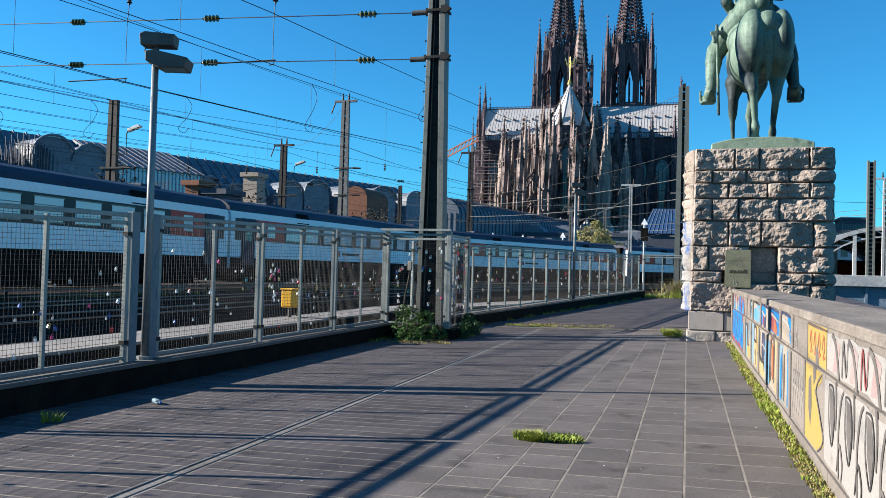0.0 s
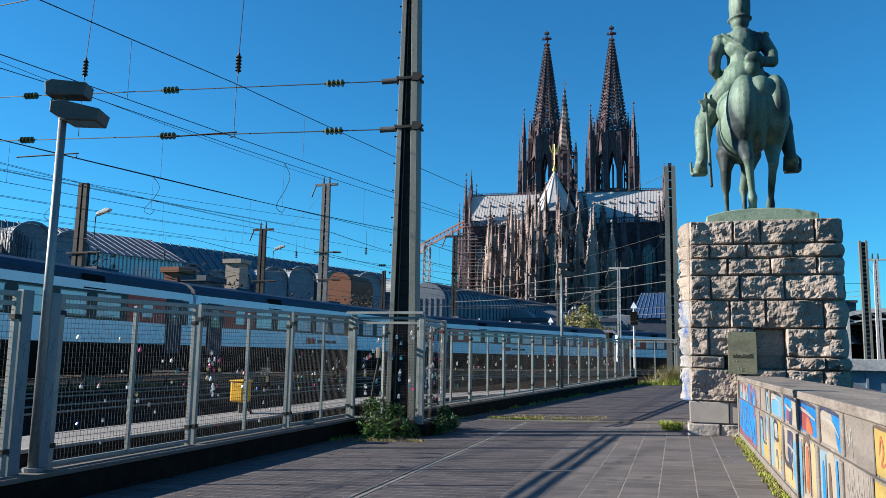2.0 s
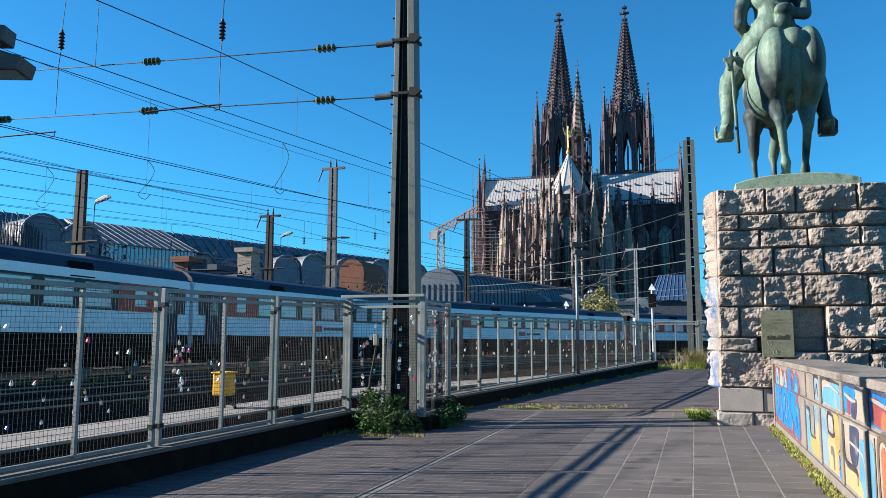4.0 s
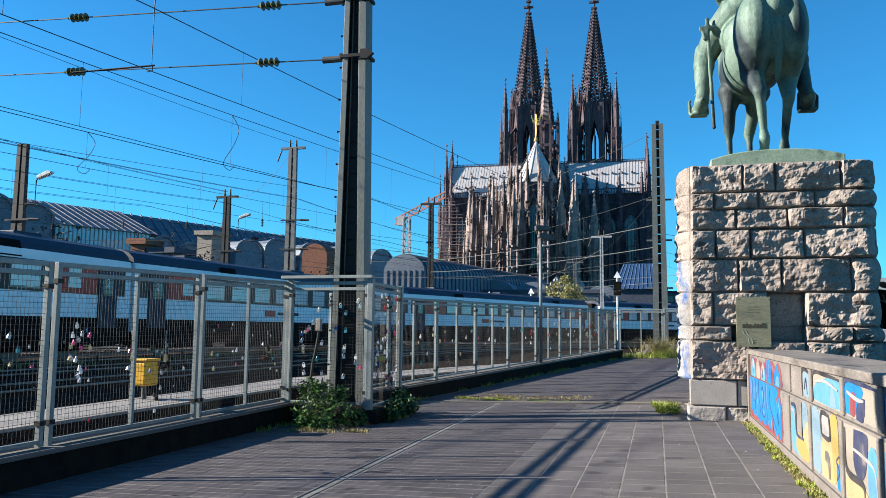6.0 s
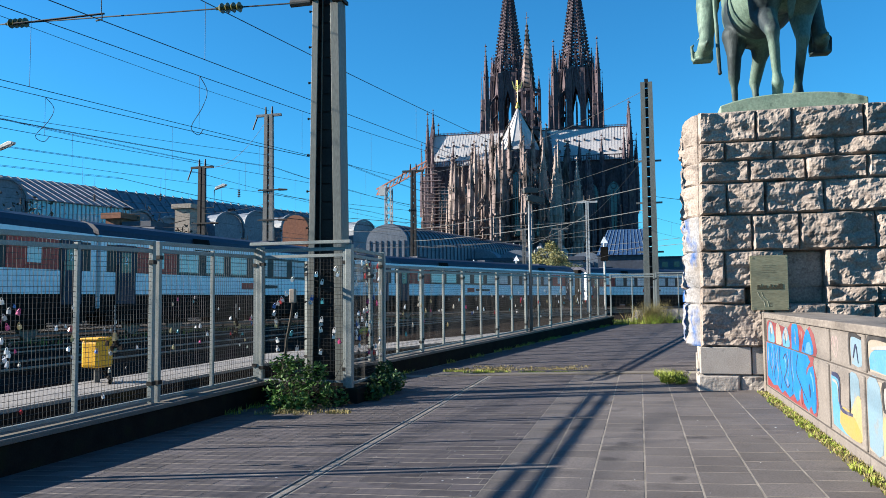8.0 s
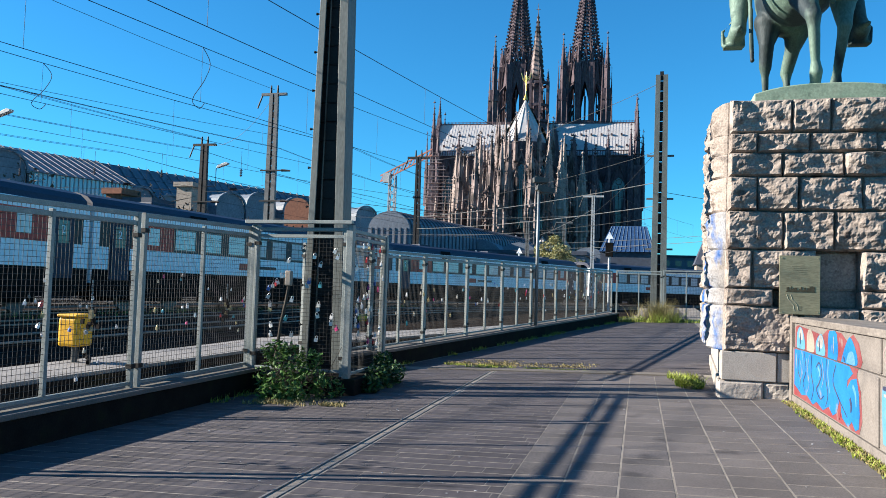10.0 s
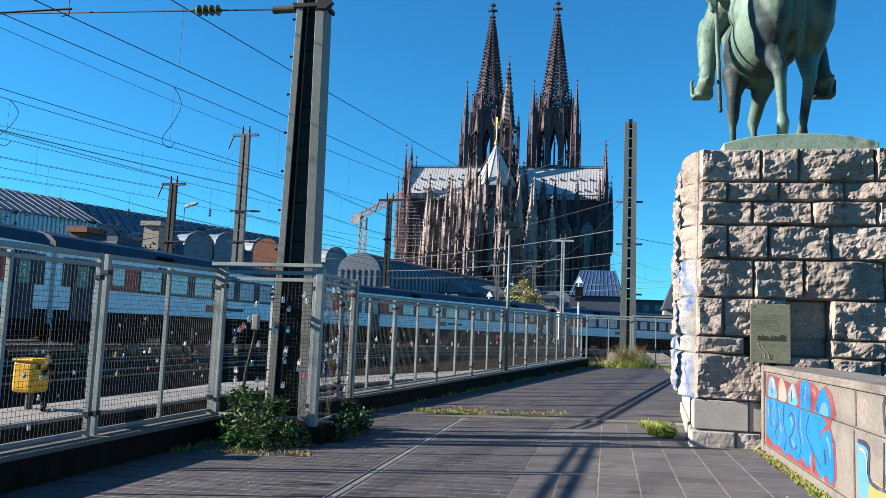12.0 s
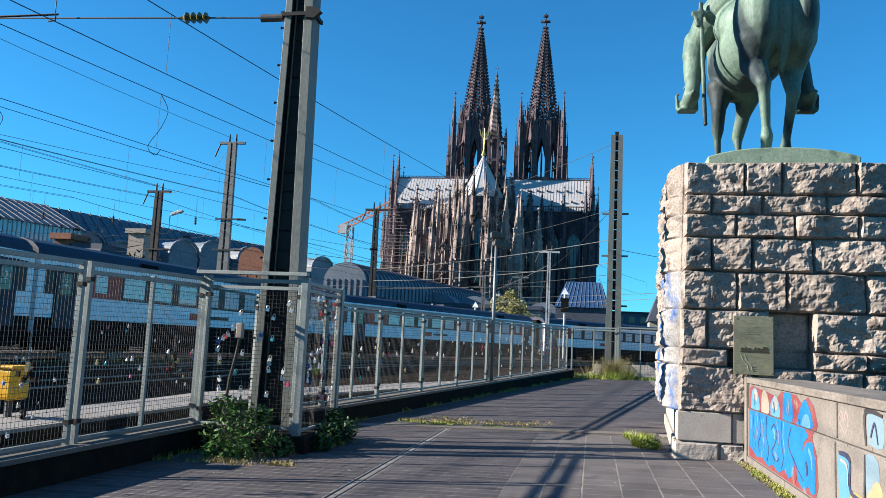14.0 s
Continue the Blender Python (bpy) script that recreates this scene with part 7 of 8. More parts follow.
    for k in range(8):
        sp.bar(rim(zb, k), rim(zt, k), 0.75, 0.75)
        for j in range(30):
            z = zb + (zt - zb) * j / 30
            p = rim(z, k)
            o = Vector((p.x - c.x, p.y - c.y, 0)).normalized() * 0.75
            s = 0.36 - 0.12 * j / 30
            ckt.box(p.x + o.x - s, p.y + o.y - s, z, p.x + o.x + s, p.y + o.y + s, z + 0.65)
        for z0, z1 in zip(levels, levels[1:]):
            a, b, d, e = rim(z0, k), rim(z0, k + 1), rim(z1, k + 1), rim(z1, k)
            sp.bar(a, b, 0.6, 0.9)
            m0, m1 = (a + b) / 2, (e + d) / 2
            sp.bar(m0, m1, 0.5, 0.4)
            cc = (a + b + d + e) / 4
            w = (b - a).length * 0.36
            ex, ez = (b - a).normalized(), (m1 - m0).normalized()
            for q in range(8):
                u, v = 2 * math.pi * q / 8, 2 * math.pi * (q + 1) / 8
                sp.bar(cc + ex * w * math.cos(u) + ez * w * math.sin(u), cc + ex * w * math.cos(v) + ez * w * math.sin(v), 0.45, 0.4)
            sp.bar(a.lerp(e, 0.5), cc - ex * w, 0.4, 0.5)
            sp.bar(b.lerp(d, 0.5), cc + ex * w, 0.4, 0.5)
            sp.bar(a.lerp(e, 0.12), m0.lerp(m1, 0.4), 0.4, 0.4)
            sp.bar(b.lerp(d, 0.12), m0.lerp(m1, 0.4), 0.4, 0.4)
    part("spire", sp, M_STONEDARK, tw)
    part("crockets", ckt, M_STONEDARK, tw)["kind"] = "stuff"
    fin = Mesh()
    fin.tube((c.x, c.y, zt - 1), (c.x, c.y, zt + 7.5), 0.55, 0.25, 8)
    for z, r in ((zt + 0.6, 1.3), (zt + 3.6, 2.1), (zt + 6.2, 1.1)):
        fin.box(c.x - r, c.y - 0.5, z - 0.45, c.x + r, c.y + 0.5, z + 0.45)
        fin.box(c.x - 0.5, c.y - r, z - 0.45, c.x + 0.5, c.y + r, z + 0.45)
        fin.ball((c.x, c.y, z), (r * 0.6, r * 0.6, 0.7), 8, 6)
    part("finial", fin, M_STONEDARK, tw)


tower(-14.6)
tower(14.6)
# scaffold on the transept
sc = thing("scaffold", "reddish tube scaffold against the cathedral transept", "scaffold", m=CATH)
for k in range(7):
    x = -33 + k * 1.9
    part("upright", Mesh().box(x - 0.1, -22.6, 18, x + 0.1, -22.4, 52 - max(0, k - 2) * 4), M_SCAFF, sc)
for k in range(15):
    z = 20 + k * 2.2
    x1 = -21.5 if z < 38 else -21.5 - (z - 38) * 0.6
    part("deck", Mesh().box(-33.2, -23.2, z, x1, -22.0, z + 0.18), M_SCAFF, sc)
    part("guard_rail", Mesh().box(-33.2, -23.1, z + 1.1, x1, -23.0, z + 1.2), M_SCAFF, sc)

# ---- railway station and town behind the tracks ----
ST = Matrix.Translation((-97.0, 93.0, -6.0)) @ Matrix.Rotation(math.atan2(85, 33), 4, "Z")
station = thing("station_hall", "long railway hall with arched zinc gables and dark glass roof", "railway station", m=ST)
part("hall_wall", Mesh().box(-60, 0, 0, 95, 18, 18), M_SHEDROOF, station)
part("hall_roof", Mesh().prism([(-1.5, 18.6), (9.0, 28.0), (30, 28.6), (30, 18.6)], (-60, 0, 0), (0, 1, 0), (0, 0, 1), (155, 0, 0)), M_HALLROOF, station, "dark glazed sloping roof")
for k in range(78):
    x = -59 + k * 2
    part("roof_rib", Mesh().bar((x, -1.5, 18.75), (x, 9.0, 28.15), 0.22, 0.22), M_SHED, station)


def gable(x, w, z, rise, depth, mat=M_SHED):
    gm = Mesh()
    pts = [(-w, 9), (w, 9)] + [(w * math.cos(math.pi * q / 10), z + rise * math.sin(math.pi * q / 10)) for q in range(11)]
    gm.prism(pts, (x, -depth, 0), (1, 0, 0), (0, 0, 1), (0, depth + 6, 0))
    gb = part("arched_gable", gm, mat, station, "fluted grey zinc gable")
    for q in range(13):
        u = -w + 0.3 + q * (2 * w - 0.6) / 12
        zt = z + rise * math.sqrt(max(0, 1 - (u / w) ** 2)) - 0.3
        part("flute", Mesh().box(u - 0.03, -depth - 0.08, 9, u + 0.03, -depth, max(9.5, zt - 0.5)), M_SHEDROOF, gb)
    rim_ = Mesh()
    for q in range(10):
        a, b = math.pi * q / 10, math.pi * (q + 1) / 10
        rim_.bar(((w + 0.2) * math.cos(a) + x, -depth - 0.2, z + (rise + 0.2) * math.sin(a)), ((w + 0.2) * math.cos(b) + x, -depth - 0.2, z + (rise + 0.2) * math.sin(b)), 0.4, 0.35)
    part("gable_rim", rim_, M_SHED, gb)


for x, w, z, rise, depth in ((-42, 4.0, 22.5, 3.6, 2), (-33, 5.2, 23.0, 3.8, 4), (-24.5, 3.6, 22.5, 2.6, 6), (3.2, 3.0, 23.0, 3.0, 5), (9.0, 2.8, 22.6, 2.8, 5), (32, 2.4, 20.6, 2.4, 3), (37, 2.6, 19.8, 2.4, 4), (42.5, 2.4, 20.8, 2.4, 3), (50, 3.2, 21.5, 2.6, 4), (58, 3.4, 22.5, 2.6, 3), (66, 3.0, 22.5, 2.4, 4), (77, 4.0, 23.0, 2.6, 4), (87, 3.4, 23.0, 2.4, 5)):
    gable(x, w, z, rise, depth)
gf = part("glass_front", Mesh().box(13, -3.4, 10, 30, -2.9, 23.2), M_SHEDGLASS, station, "blue glazed front")
for q in range(25):
    part("glazing_bar", Mesh().box(13 + q * 0.7, -3.55, 10, 13.14 + q * 0.7, -3.4, 23.2), M_PALESTEEL, gf)
part("glass_roof", Mesh().prism([(-4.0, 23.1), (8.5, 28.1), (8.5, 23.1)], (12.5, 0, 0), (0, 1, 0), (0, 0, 1), (18, 0, 0)), M_HALLROOF, station)
for q in range(13):
    part("roof_rib", Mesh().bar((12.8 + q * 1.45, -4.0, 23.2), (12.8 + q * 1.45, 8.5, 28.2), 0.1, 0.1), M_SHEDROOF, station)


def block(x, y, w, d, h, mat, label, roofmat=M_SHEDROOF, windows=0, z=-6.5, turn=0.0):
    th = thing("town_building", label, "building", "town buildings", Matrix.Translation((x, y, z)) @ Matrix.Rotation(turn, 4, "Z"))
    part("wall", Mesh().box(-w / 2, -d / 2, 0, w / 2, d / 2, h), mat, th)
    part("roof", Mesh().box(-w / 2 - 0.4, -d / 2 - 0.4, h, w / 2 + 0.4, d / 2 + 0.4, h + 0.7), roofmat, th)
    for k in range(windows):
        for r in range(max(1, int(h / 4) - 1)):
            part("window", Mesh().box(-w / 2 + (k + 0.25) * w / windows, -d / 2 - 0.05, h - 3.2 - r * 3.6, -w / 2 + (k + 0.75) * w / windows, -d / 2, h - 1.2 - r * 3.6), M_DARKGLASS, th)
    return th


block(-62.8, 90, 2.0, 3, 18.3, M_BRICK, "small red brown brick signal cabin by the tracks", M_BRICK, 1)
block(-59.6, 91, 3.2, 4, 17.2, M_SHEDROOF, "low dark flat-roofed hut beside the brick cabin", M_SHEDROOF, 0)
block(-69.4, 115, 2.6, 2.6, 22.6, M_BEIGE, "plain beige lift tower block beside the station", M_BEIGE)
block(-69.0, 112, 2.4, 3, 17.4, M_BRICK, "low brick annex before the beige block", M_BEIGE, 1)
block(-30, 142, 14, 12, 13.4, M_SHED, "grey metal roofed hall beside the tracks", M_SHED, 0)
block(-24, 160, 26, 14, 15.2, M_SHED, "long grey metal hall below the cathedral", M_SHEDROOF, 6)
arch = Mesh()
pts = [(-2.0, 0), (2.0, 0)] + [(2.0 * math.cos(math.pi * q / 10), 16.9 + 1.9 * math.sin(math.pi * q / 10)) for q in range(11)]
arch.prism(pts, (-49.2, 111, -4.7), (1, 0, 0), (0, 0, 1), (0, 9, 0))
single("brick_hall", arch, M_BRICK, "red brick hall with a round arched gable", "building")
sh_ = thing("ribbed_shed", "long grey barrel-roofed shed with ribbed zinc sides", "shed")
prof = [(-3.6, 0), (3.6, 0)] + [(3.6 * math.cos(math.pi * q / 12), 17.4 + 3.0 * math.sin(math.pi * q / 12)) for q in range(13)]
part("body", Mesh().prism(prof, (-41.5, 130, -6.2), (1, 0, 0), (0, 0, 1), (13, 60, 0)), M_SHED, sh_)
for k in range(40):
    q = (k + 0.5) / 40
    part("rib", Mesh().line([(-41.5 + 13 * q + a * 1.02, 130 + 60 * q, -6.2 + b + 0.05) for a, b in [(3.6, 10)] + prof[2:] + [(-3.6, 10)]], 0.12, 4), M_SHEDROOF, sh_)
for k in range(7):
    part("flute", Mesh().box(-44.5 + k, 129.9, 4, -44.38 + k, 130, 11.5), M_SHEDROOF, sh_)
for k in range(1, 5):
    m = Mesh()
    pts = [(-4.5, 0), (4.5, 0)] + [(4.5 * math.cos(math.pi * q / 8), 14 + 3.8 * math.sin(math.pi * q / 8)) for q in range(9)]
    m.prism(pts, (-38 + k * 6.5, 150 + k * 7, -6.2), (1, 0, 0), (0, 0, 1), (0, 14, 0))
    th = thing("arched_shed", "small grey shed with round arched zinc roof", "shed", "arched sheds")
    part("body", m, M_SHED, th)
    fm = Mesh()
    for q in range(8):
        fm.box(-38 + k * 6.5 - 4 + q * 1.1, 149.8 + k * 7, 3, -38 + k * 6.5 - 3.8 + q * 1.1, 150 + k * 7, 9.5)
    part("flutes", fm, M_SHEDROOF, th)["kind"] = "stuff"
# blue roofed hall beside the cathedral
bh = thing("blue_roof_hall", "hall with a steep blue glazed roof beside the cathedral", "building", m=Matrix.Translation((-5.0, 150, -6)) @ Matrix.Diagonal((0.62, 1, 1, 1)))
part("wall", Mesh().box(-5, 0, 0, 10, 12, 15.5), M_SHEDROOF, bh)
part("roof", Mesh().add([(-5.4, -0.5, 15.3), (10.4, -0.5, 15.3), (8.0, 6, 20.4), (-2.4, 6, 20.4), (10.4, 12.5, 15.3), (-5.4, 12.5, 15.3)], [(0, 1, 2, 3), (4, 5, 3, 2), (0, 3, 5), (1, 4, 2)]), M_BLUEROOF, bh, "steep blue glazed roof")
for k in range(12):
    part("glazing_bar", Mesh().bar((-4.6 + k * 1.3, -0.5, 15.36), (-2.2 + k * 0.92, 5.9, 20.36), 0.09, 0.09), M_GIRDER, bh)
# small church roof far behind
sp_ = thing("church_tower", "small slate pointed church roof far beyond the tracks", "church", m=Matrix.Translation((12.5, 170, -6)))
part("wall", Mesh().box(-3, -3, 0, 3, 3, 14), M_BEIGE, sp_)
part("roof", Mesh().pyramid((0, 0, 14), 3.4, 9, 4), M_SHEDROOF, sp_)
# crane
cr_ = thing("tower_crane", "orange and pale tower crane standing beside the cathedral", "crane", m=Matrix.Translation((-66.5, 208, -6)))
mt = Mesh()
for z in range(0, 38, 2):
    for a, b in (((-0.8, -0.8), (0.8, -0.8)), ((0.8, -0.8), (0.8, 0.8)), ((0.8, 0.8), (-0.8, 0.8)), ((-0.8, 0.8), (-0.8, -0.8))):
        mt.bar((*a, z), (*b, z + 2), 0.18, 0.18)
        mt.bar((*a, z), (*a, z + 2), 0.28, 0.28)
part("tower", mt, M_PALESTEEL, cr_)
jb = Mesh()
for k in range(13):
    x0, x1 = k * 1.1 - 3.5, (k + 1) * 1.1 - 3.5
    zz = lambda x: 38 + 0.5 * x
    jb.bar((x0, 0, zz(x0)), (x1, 0, zz(x1)), 0.35, 0.35)
    jb.bar((x0, 0, zz(x0) + 1.6), (x1, 0, zz(x1) + 1.6), 0.35, 0.35)
    jb.bar((x0, 0, zz(x0)), (x1, 0, zz(x1) + 1.6), 0.22, 0.22)
part("jib", jb, M_CRANE, cr_, "orange lattice jib")
part("cab", Mesh().box(-2.5, -0.8, 36, -0.5, 0.8, 38.5), M_PALESTEEL, cr_)

# ---- bridge and far bank beyond the parapet ----
br = thing("rail_bridge", "blue-grey steel girder railway bridge with pale deck edge", "bridge")
part("girder", Mesh().box(9.0, 58, -0.1, 120, 59.0, 1.25), M_GIRDER, br)
part("deck", Mesh().box(6.5, 57.6, 1.25, 120, 75, 2.0), M_PALESTEEL, br, "pale painted deck edge", bevel=0.03)
part("flange", Mesh().box(9.0, 57.75, -0.14, 120, 58.1, 0.0), M_GIRDER, br)
for k in range(28):
    part("stiffener", Mesh().box(9.4 + k * 1.9, 57.85, 0.0, 9.55 + k * 1.9, 58, 1.25), M_GIRDER, br)
part("abutment", Mesh().box(4.5, 60, -7, 9.2, 80, 1.2), M_KERB, br)
part("underside", Mesh().box(9.2, 62, -7, 120, 75, 1.0), M_UNDER, br)
m2 = thing("slotted_mast", "grey steel catenary mast with a dark slotted front", "mast", m=Matrix.Translation((12.4, 62, 2.0)))
for sx in (-0.2, 0.2):
    part("channel", Mesh().box(sx - 0.07, -0.15, 0, sx + 0.07, 0.15, 8.2), M_MAST, m2)
for k in range(27):
    part("batten", Mesh().box(-0.13, -0.1, 0.2 + k * 0.3, 0.13, 0.05, 0.3 + k * 0.3), M_FARMAST, m2)
part("web", Mesh().box(-0.12, 0.06, 0, 0.12, 0.1, 8.1), M_MASTDARK, m2)
sh = thing("platform_shed", "pale steel arch of a glazed platform roof", "platform roof", m=Matrix.Translation((20.0, 92, 2.0)))
def rim_at(w, h, n=18):
    return [(-w * math.cos(math.pi * q / n), h * math.sin(math.pi * q / n)) for q in range(n + 1)]
for j in range(4):
    for w, h, r in ((7.6, 5.2, 0.42), (6.6, 4.3, 0.16)):
        am = Mesh()
        pts = [(x, j * 11.0, z) for x, z in rim_at(w, h)]
        for p, q in zip(pts, pts[1:]):
            am.bar(p, q, r, r)
        part("arch", am, M_PALESTEEL, sh)
    br2 = Mesh()
    for (x, z), (x2, z2) in zip(rim_at(7.6, 5.2), rim_at(6.6, 4.3)[1:]):
        br2.bar((x, j * 11.0, z), (x2, j * 11.0, z2), 0.12, 0.12)
    part("bracing", br2, M_PALESTEEL, sh)
    for u in (-3.1, 3.1):
        part("post", Mesh().box(u - 0.17, j * 11 - 0.17, 0, u + 0.17, j * 11 + 0.17, 4.7), M_PALESTEEL, sh)
out_, in_ = rim_at(7.5, 5.1), rim_at(7.3, 4.95)
part("glazed_roof", Mesh().prism(out_ + in_[::-1], (0, 0.3, 0), (1, 0, 0), (0, 0, 1), (0, 44, 0)), M_SHEDROOF, sh, "dark glazed barrel roof")
part("platform", Mesh().box(-12, -4, -1.0, 40, 46, 0.02), M_PLATFORM, sh)
part("end_screen", Mesh().box(-7, 43, 0, 7, 43.4, 2.0), M_PALESTEEL, sh)
for k, u in enumerate((-5.2, -1.2, 2.6, 5.6)):
    rc = thing("parked_railcar", "white parked railcar under the platform roof", "train", "parked railcars", Matrix.Translation((20.0 + u, 118 + 3 * k, 2.02)))
    part("body", Mesh().box(-0.9, 0, 0.35, 0.9, 12, 2.0), M_WHITE, rc, bevel=0.1)
    part("window", Mesh().box(-0.7, -0.02, 1.0, 0.7, 0, 1.6), M_DARKGLASS, rc)
    part("skirt", Mesh().box(-0.8, 0.1, 0, 0.8, 11.9, 0.36), M_UNDER, rc)
for x, y, w, h, mt in ((44, 250, 36, 15.5, M_PALESTEEL), (47, 262, 7, 20, M_SHEDROOF), (78, 260, 34, 14.5, M_BEIGE), (22, 300, 40, 16, M_SHED), (60, 300, 60, 18, M_SHEDROOF), (115, 240, 50, 16, M_SHED)):
    block(x, y, w, 12, h + 6, mt, "distant town building with rows of windows", M_SHEDROOF, 10)
tv = thing("broadcast_mast", "pale slim broadcast tower on the skyline", "tower", m=Matrix.Translation((85, 330, -6)))
part("shaft", Mesh().tube((0, 0, 0), (0, 0, 42), 0.9, 0.3, 10), M_PALESTEEL, tv)
part("deck", Mesh().tube((0, 0, 24), (0, 0, 26), 2.0, 2.0, 14), M_PALESTEEL, tv)


# ---- plants ----
def leaves(m, c, r, n, size, seed, low=0.0):
    rr = random.Random(seed)
    for _ in range(n):
        d = Vector((rr.gauss(0, 1), rr.gauss(0, 1), rr.gauss(0, 1))).normalized() * rr.uniform(0.35, 1.0) ** 0.5
        p = Vector(c) + Vector((d.x * r[0], d.y * r[1], d.z * r[2]))
        if p.z < low:
            p.z = low + rr.uniform(0, 0.05)
        u = Vector((rr.gauss(0, 1), rr.gauss(0, 1), rr.gauss(0, 0.6))).normalized()
        v = u.cross(Vector((rr.gauss(0, 0.5), rr.gauss(0, 0.5), 1))).normalized()
        s = size * rr.uniform(0.6, 1.3)
        w = u.cross(v) * s * 0.12
        m.add([p - u * s, p - u * 0.2 * s + v * s * 0.5 + w, p + u * s, p - u * 0.2 * s - v * s * 0.5 + w], [(0, 1, 2), (0, 2, 3)])


def part_leaves(name, m, mat, parent, label=""):
    ob = new(name, m.mesh(name, mat, fix=False))
    ob.parent = parent
    if label:
        ob["label"] = label
    return ob


bush = thing("bramble_bush", "leafy green bramble and ivy bush at the mast's foot", "bush")
m = Mesh()
for k, (x, y, z, r) in enumerate(((-7.1, 19.4, 0.1, 0.36), (-6.8, 19.25, 0.0, 0.38), (-6.45, 19.35, 0.05, 0.34), (-6.2, 19.5, -0.05, 0.28), (-6.9, 19.5, 0.42, 0.34), (-7.2, 19.6, 0.5, 0.24), (-6.6, 18.95, -0.1, 0.24), (-6.55, 19.55, 0.38, 0.24), (-6.95, 19.0, -0.12, 0.24))):
    leaves(m, (x, y, z), (r, r, r * 0.8), 240, 0.045, k, -0.2)
part_leaves("leaves", m, M_LEAF, bush)
m = Mesh()
for k, (x, y, z, r) in enumerate(((-5.82, 20.9, 0.05, 0.26), (-5.8, 21.5, 0.0, 0.28), (-5.9, 22.1, 0.0, 0.26), (-5.75, 20.3, -0.05, 0.22), (-5.85, 21.3, 0.3, 0.2))):
    leaves(m, (x, y, z), (r, r, r * 0.8), 260, 0.05, 40 + k, -0.2)
part_leaves("ivy", m, M_LEAFDARK, bush, "darker ivy leaves")
m = Mesh()
rr = random.Random(4)
for k in range(26):
    a = Vector((rr.uniform(-7.2, -6.1), rr.uniform(19.2, 19.7), -0.15))
    b = a + Vector((rr.gauss(0, 0.3), rr.gauss(-0.1, 0.2), rr.uniform(0.3, 0.8)))
    m.tube(a, b, 0.008, 0.004, 4)
part_leaves("bramble_stem", m, M_BARK, bush)


def blades(m, x, y, z, n, r, h, seed, r2=None):
    rr = random.Random(seed)
    for _ in range(n):
        a = rr.uniform(0, 2 * math.pi)
        q = rr.random() ** 0.5
        p = Vector((x + math.cos(a) * q * r, y + math.sin(a) * q * (r2 or r), z))
        hh = h * rr.uniform(0.4, 1.1)
        lean = Vector((rr.gauss(0, 0.4), rr.gauss(0, 0.4), 0)) * hh
        s = Vector((math.cos(a), math.sin(a), 0)) * 0.007
        m.add([p - s, p + s, p + lean * 0.4 + s * 0.7 + Vector((0, 0, hh * 0.6)), p + lean * 0.4 - s * 0.7 + Vector((0, 0, hh * 0.6)), p + lean + Vector((0, 0, hh))], [(0, 1, 2, 3), (3, 2, 4)])


def grass_thing(name, label, m, mat, cat="weeds"):
    tagged(new(name, m.mesh(name, mat, fix=False)), label, cat, kind="stuff")


m = Mesh()
blades(m, -1.33, 8.05, gz(-1.3, 8) - 0.005, 900, 0.36, 0.1, 1, 0.14)
leaves(m, (-1.35, 8.05, gz(-1.3, 8) + 0.03), (0.34, 0.13, 0.05), 420, 0.022, 3, gz(-1.3, 8))
grass_thing("grass_tuft", "bright green tuft of weeds in the paving", m, M_GRASS)
m = Mesh()
rr = random.Random(8)
y = 2.0
while y < 21.1:
    dens = rr.uniform(0.4, 1.4) * (1.6 if 9 < y < 13 else 1.0)
    wd = rr.uniform(0.05, 0.15)
    blades(m, 1.1 - wd * 0.6, y, -0.01, int(38 * dens), wd * 0.7, 0.06 * dens, int(y * 100), 0.16)
    if rr.random() < (0.7 if 6 < y < 10 else 0.2):
        leaves(m, (1.04, y, 0.02), (0.08, 0.12, 0.05), int(22 * dens), 0.012, int(y * 77), 0.0)
    y += 0.16
grass_thing("wall_weeds", "strip of yellow-green weeds along the parapet's foot", m, M_GRASS)
m = Mesh()
y = 2.0
while y < 21.1:
    blades(m, 1.05, y, -0.01, 80, 0.1, 0.055, int(y * 31) + 5, 0.2)
    y += 0.2
grass_thing("dry_wall_weeds", "dry straw-coloured weeds along the parapet's foot", m, M_DRYGRASS)
m = Mesh()
blades(m, -0.35, 22.9, -0.03, 420, 0.26, 0.2, 51, 0.6)
blades(m, -0.4, 24.2, -0.04, 260, 0.3, 0.14, 52, 0.7)
leaves(m, (-0.3, 22.7, 0.03), (0.2, 0.4, 0.1), 240, 0.03, 53, -0.03)
grass_thing("pedestal_weeds", "green weeds at the pedestal's foot", m, M_GRASS)
m = Mesh()
for k in range(26):
    rr = random.Random(k + 300)
    blades(m, rr.uniform(-5.6, -0.6), 25.3 + rr.gauss(0, 0.12), gz(-3, 25) - 0.01, 60, 0.22, 0.06, 300 + k, 0.12)
for k in range(40):
    rr = random.Random(k + 500)
    y = rr.uniform(5, 43)
    if 6 < y < 18:
        continue
    x = -7.6 if y < 19.5 else (fence_far(y) + 0.36 if y > 22 else -5.7)
    blades(m, x, y, gz(x, y) - 0.02, 50, 0.12, 0.14, 500 + k, 0.3)
blades(m, -7.0, 7.35, gz(-7, 7.3), 90, 0.12, 0.14, 777, 0.1)
grass_thing("scattered_weeds", "thin scattered weeds in joints and along the ledge", m, M_GRASS)
m = Mesh()
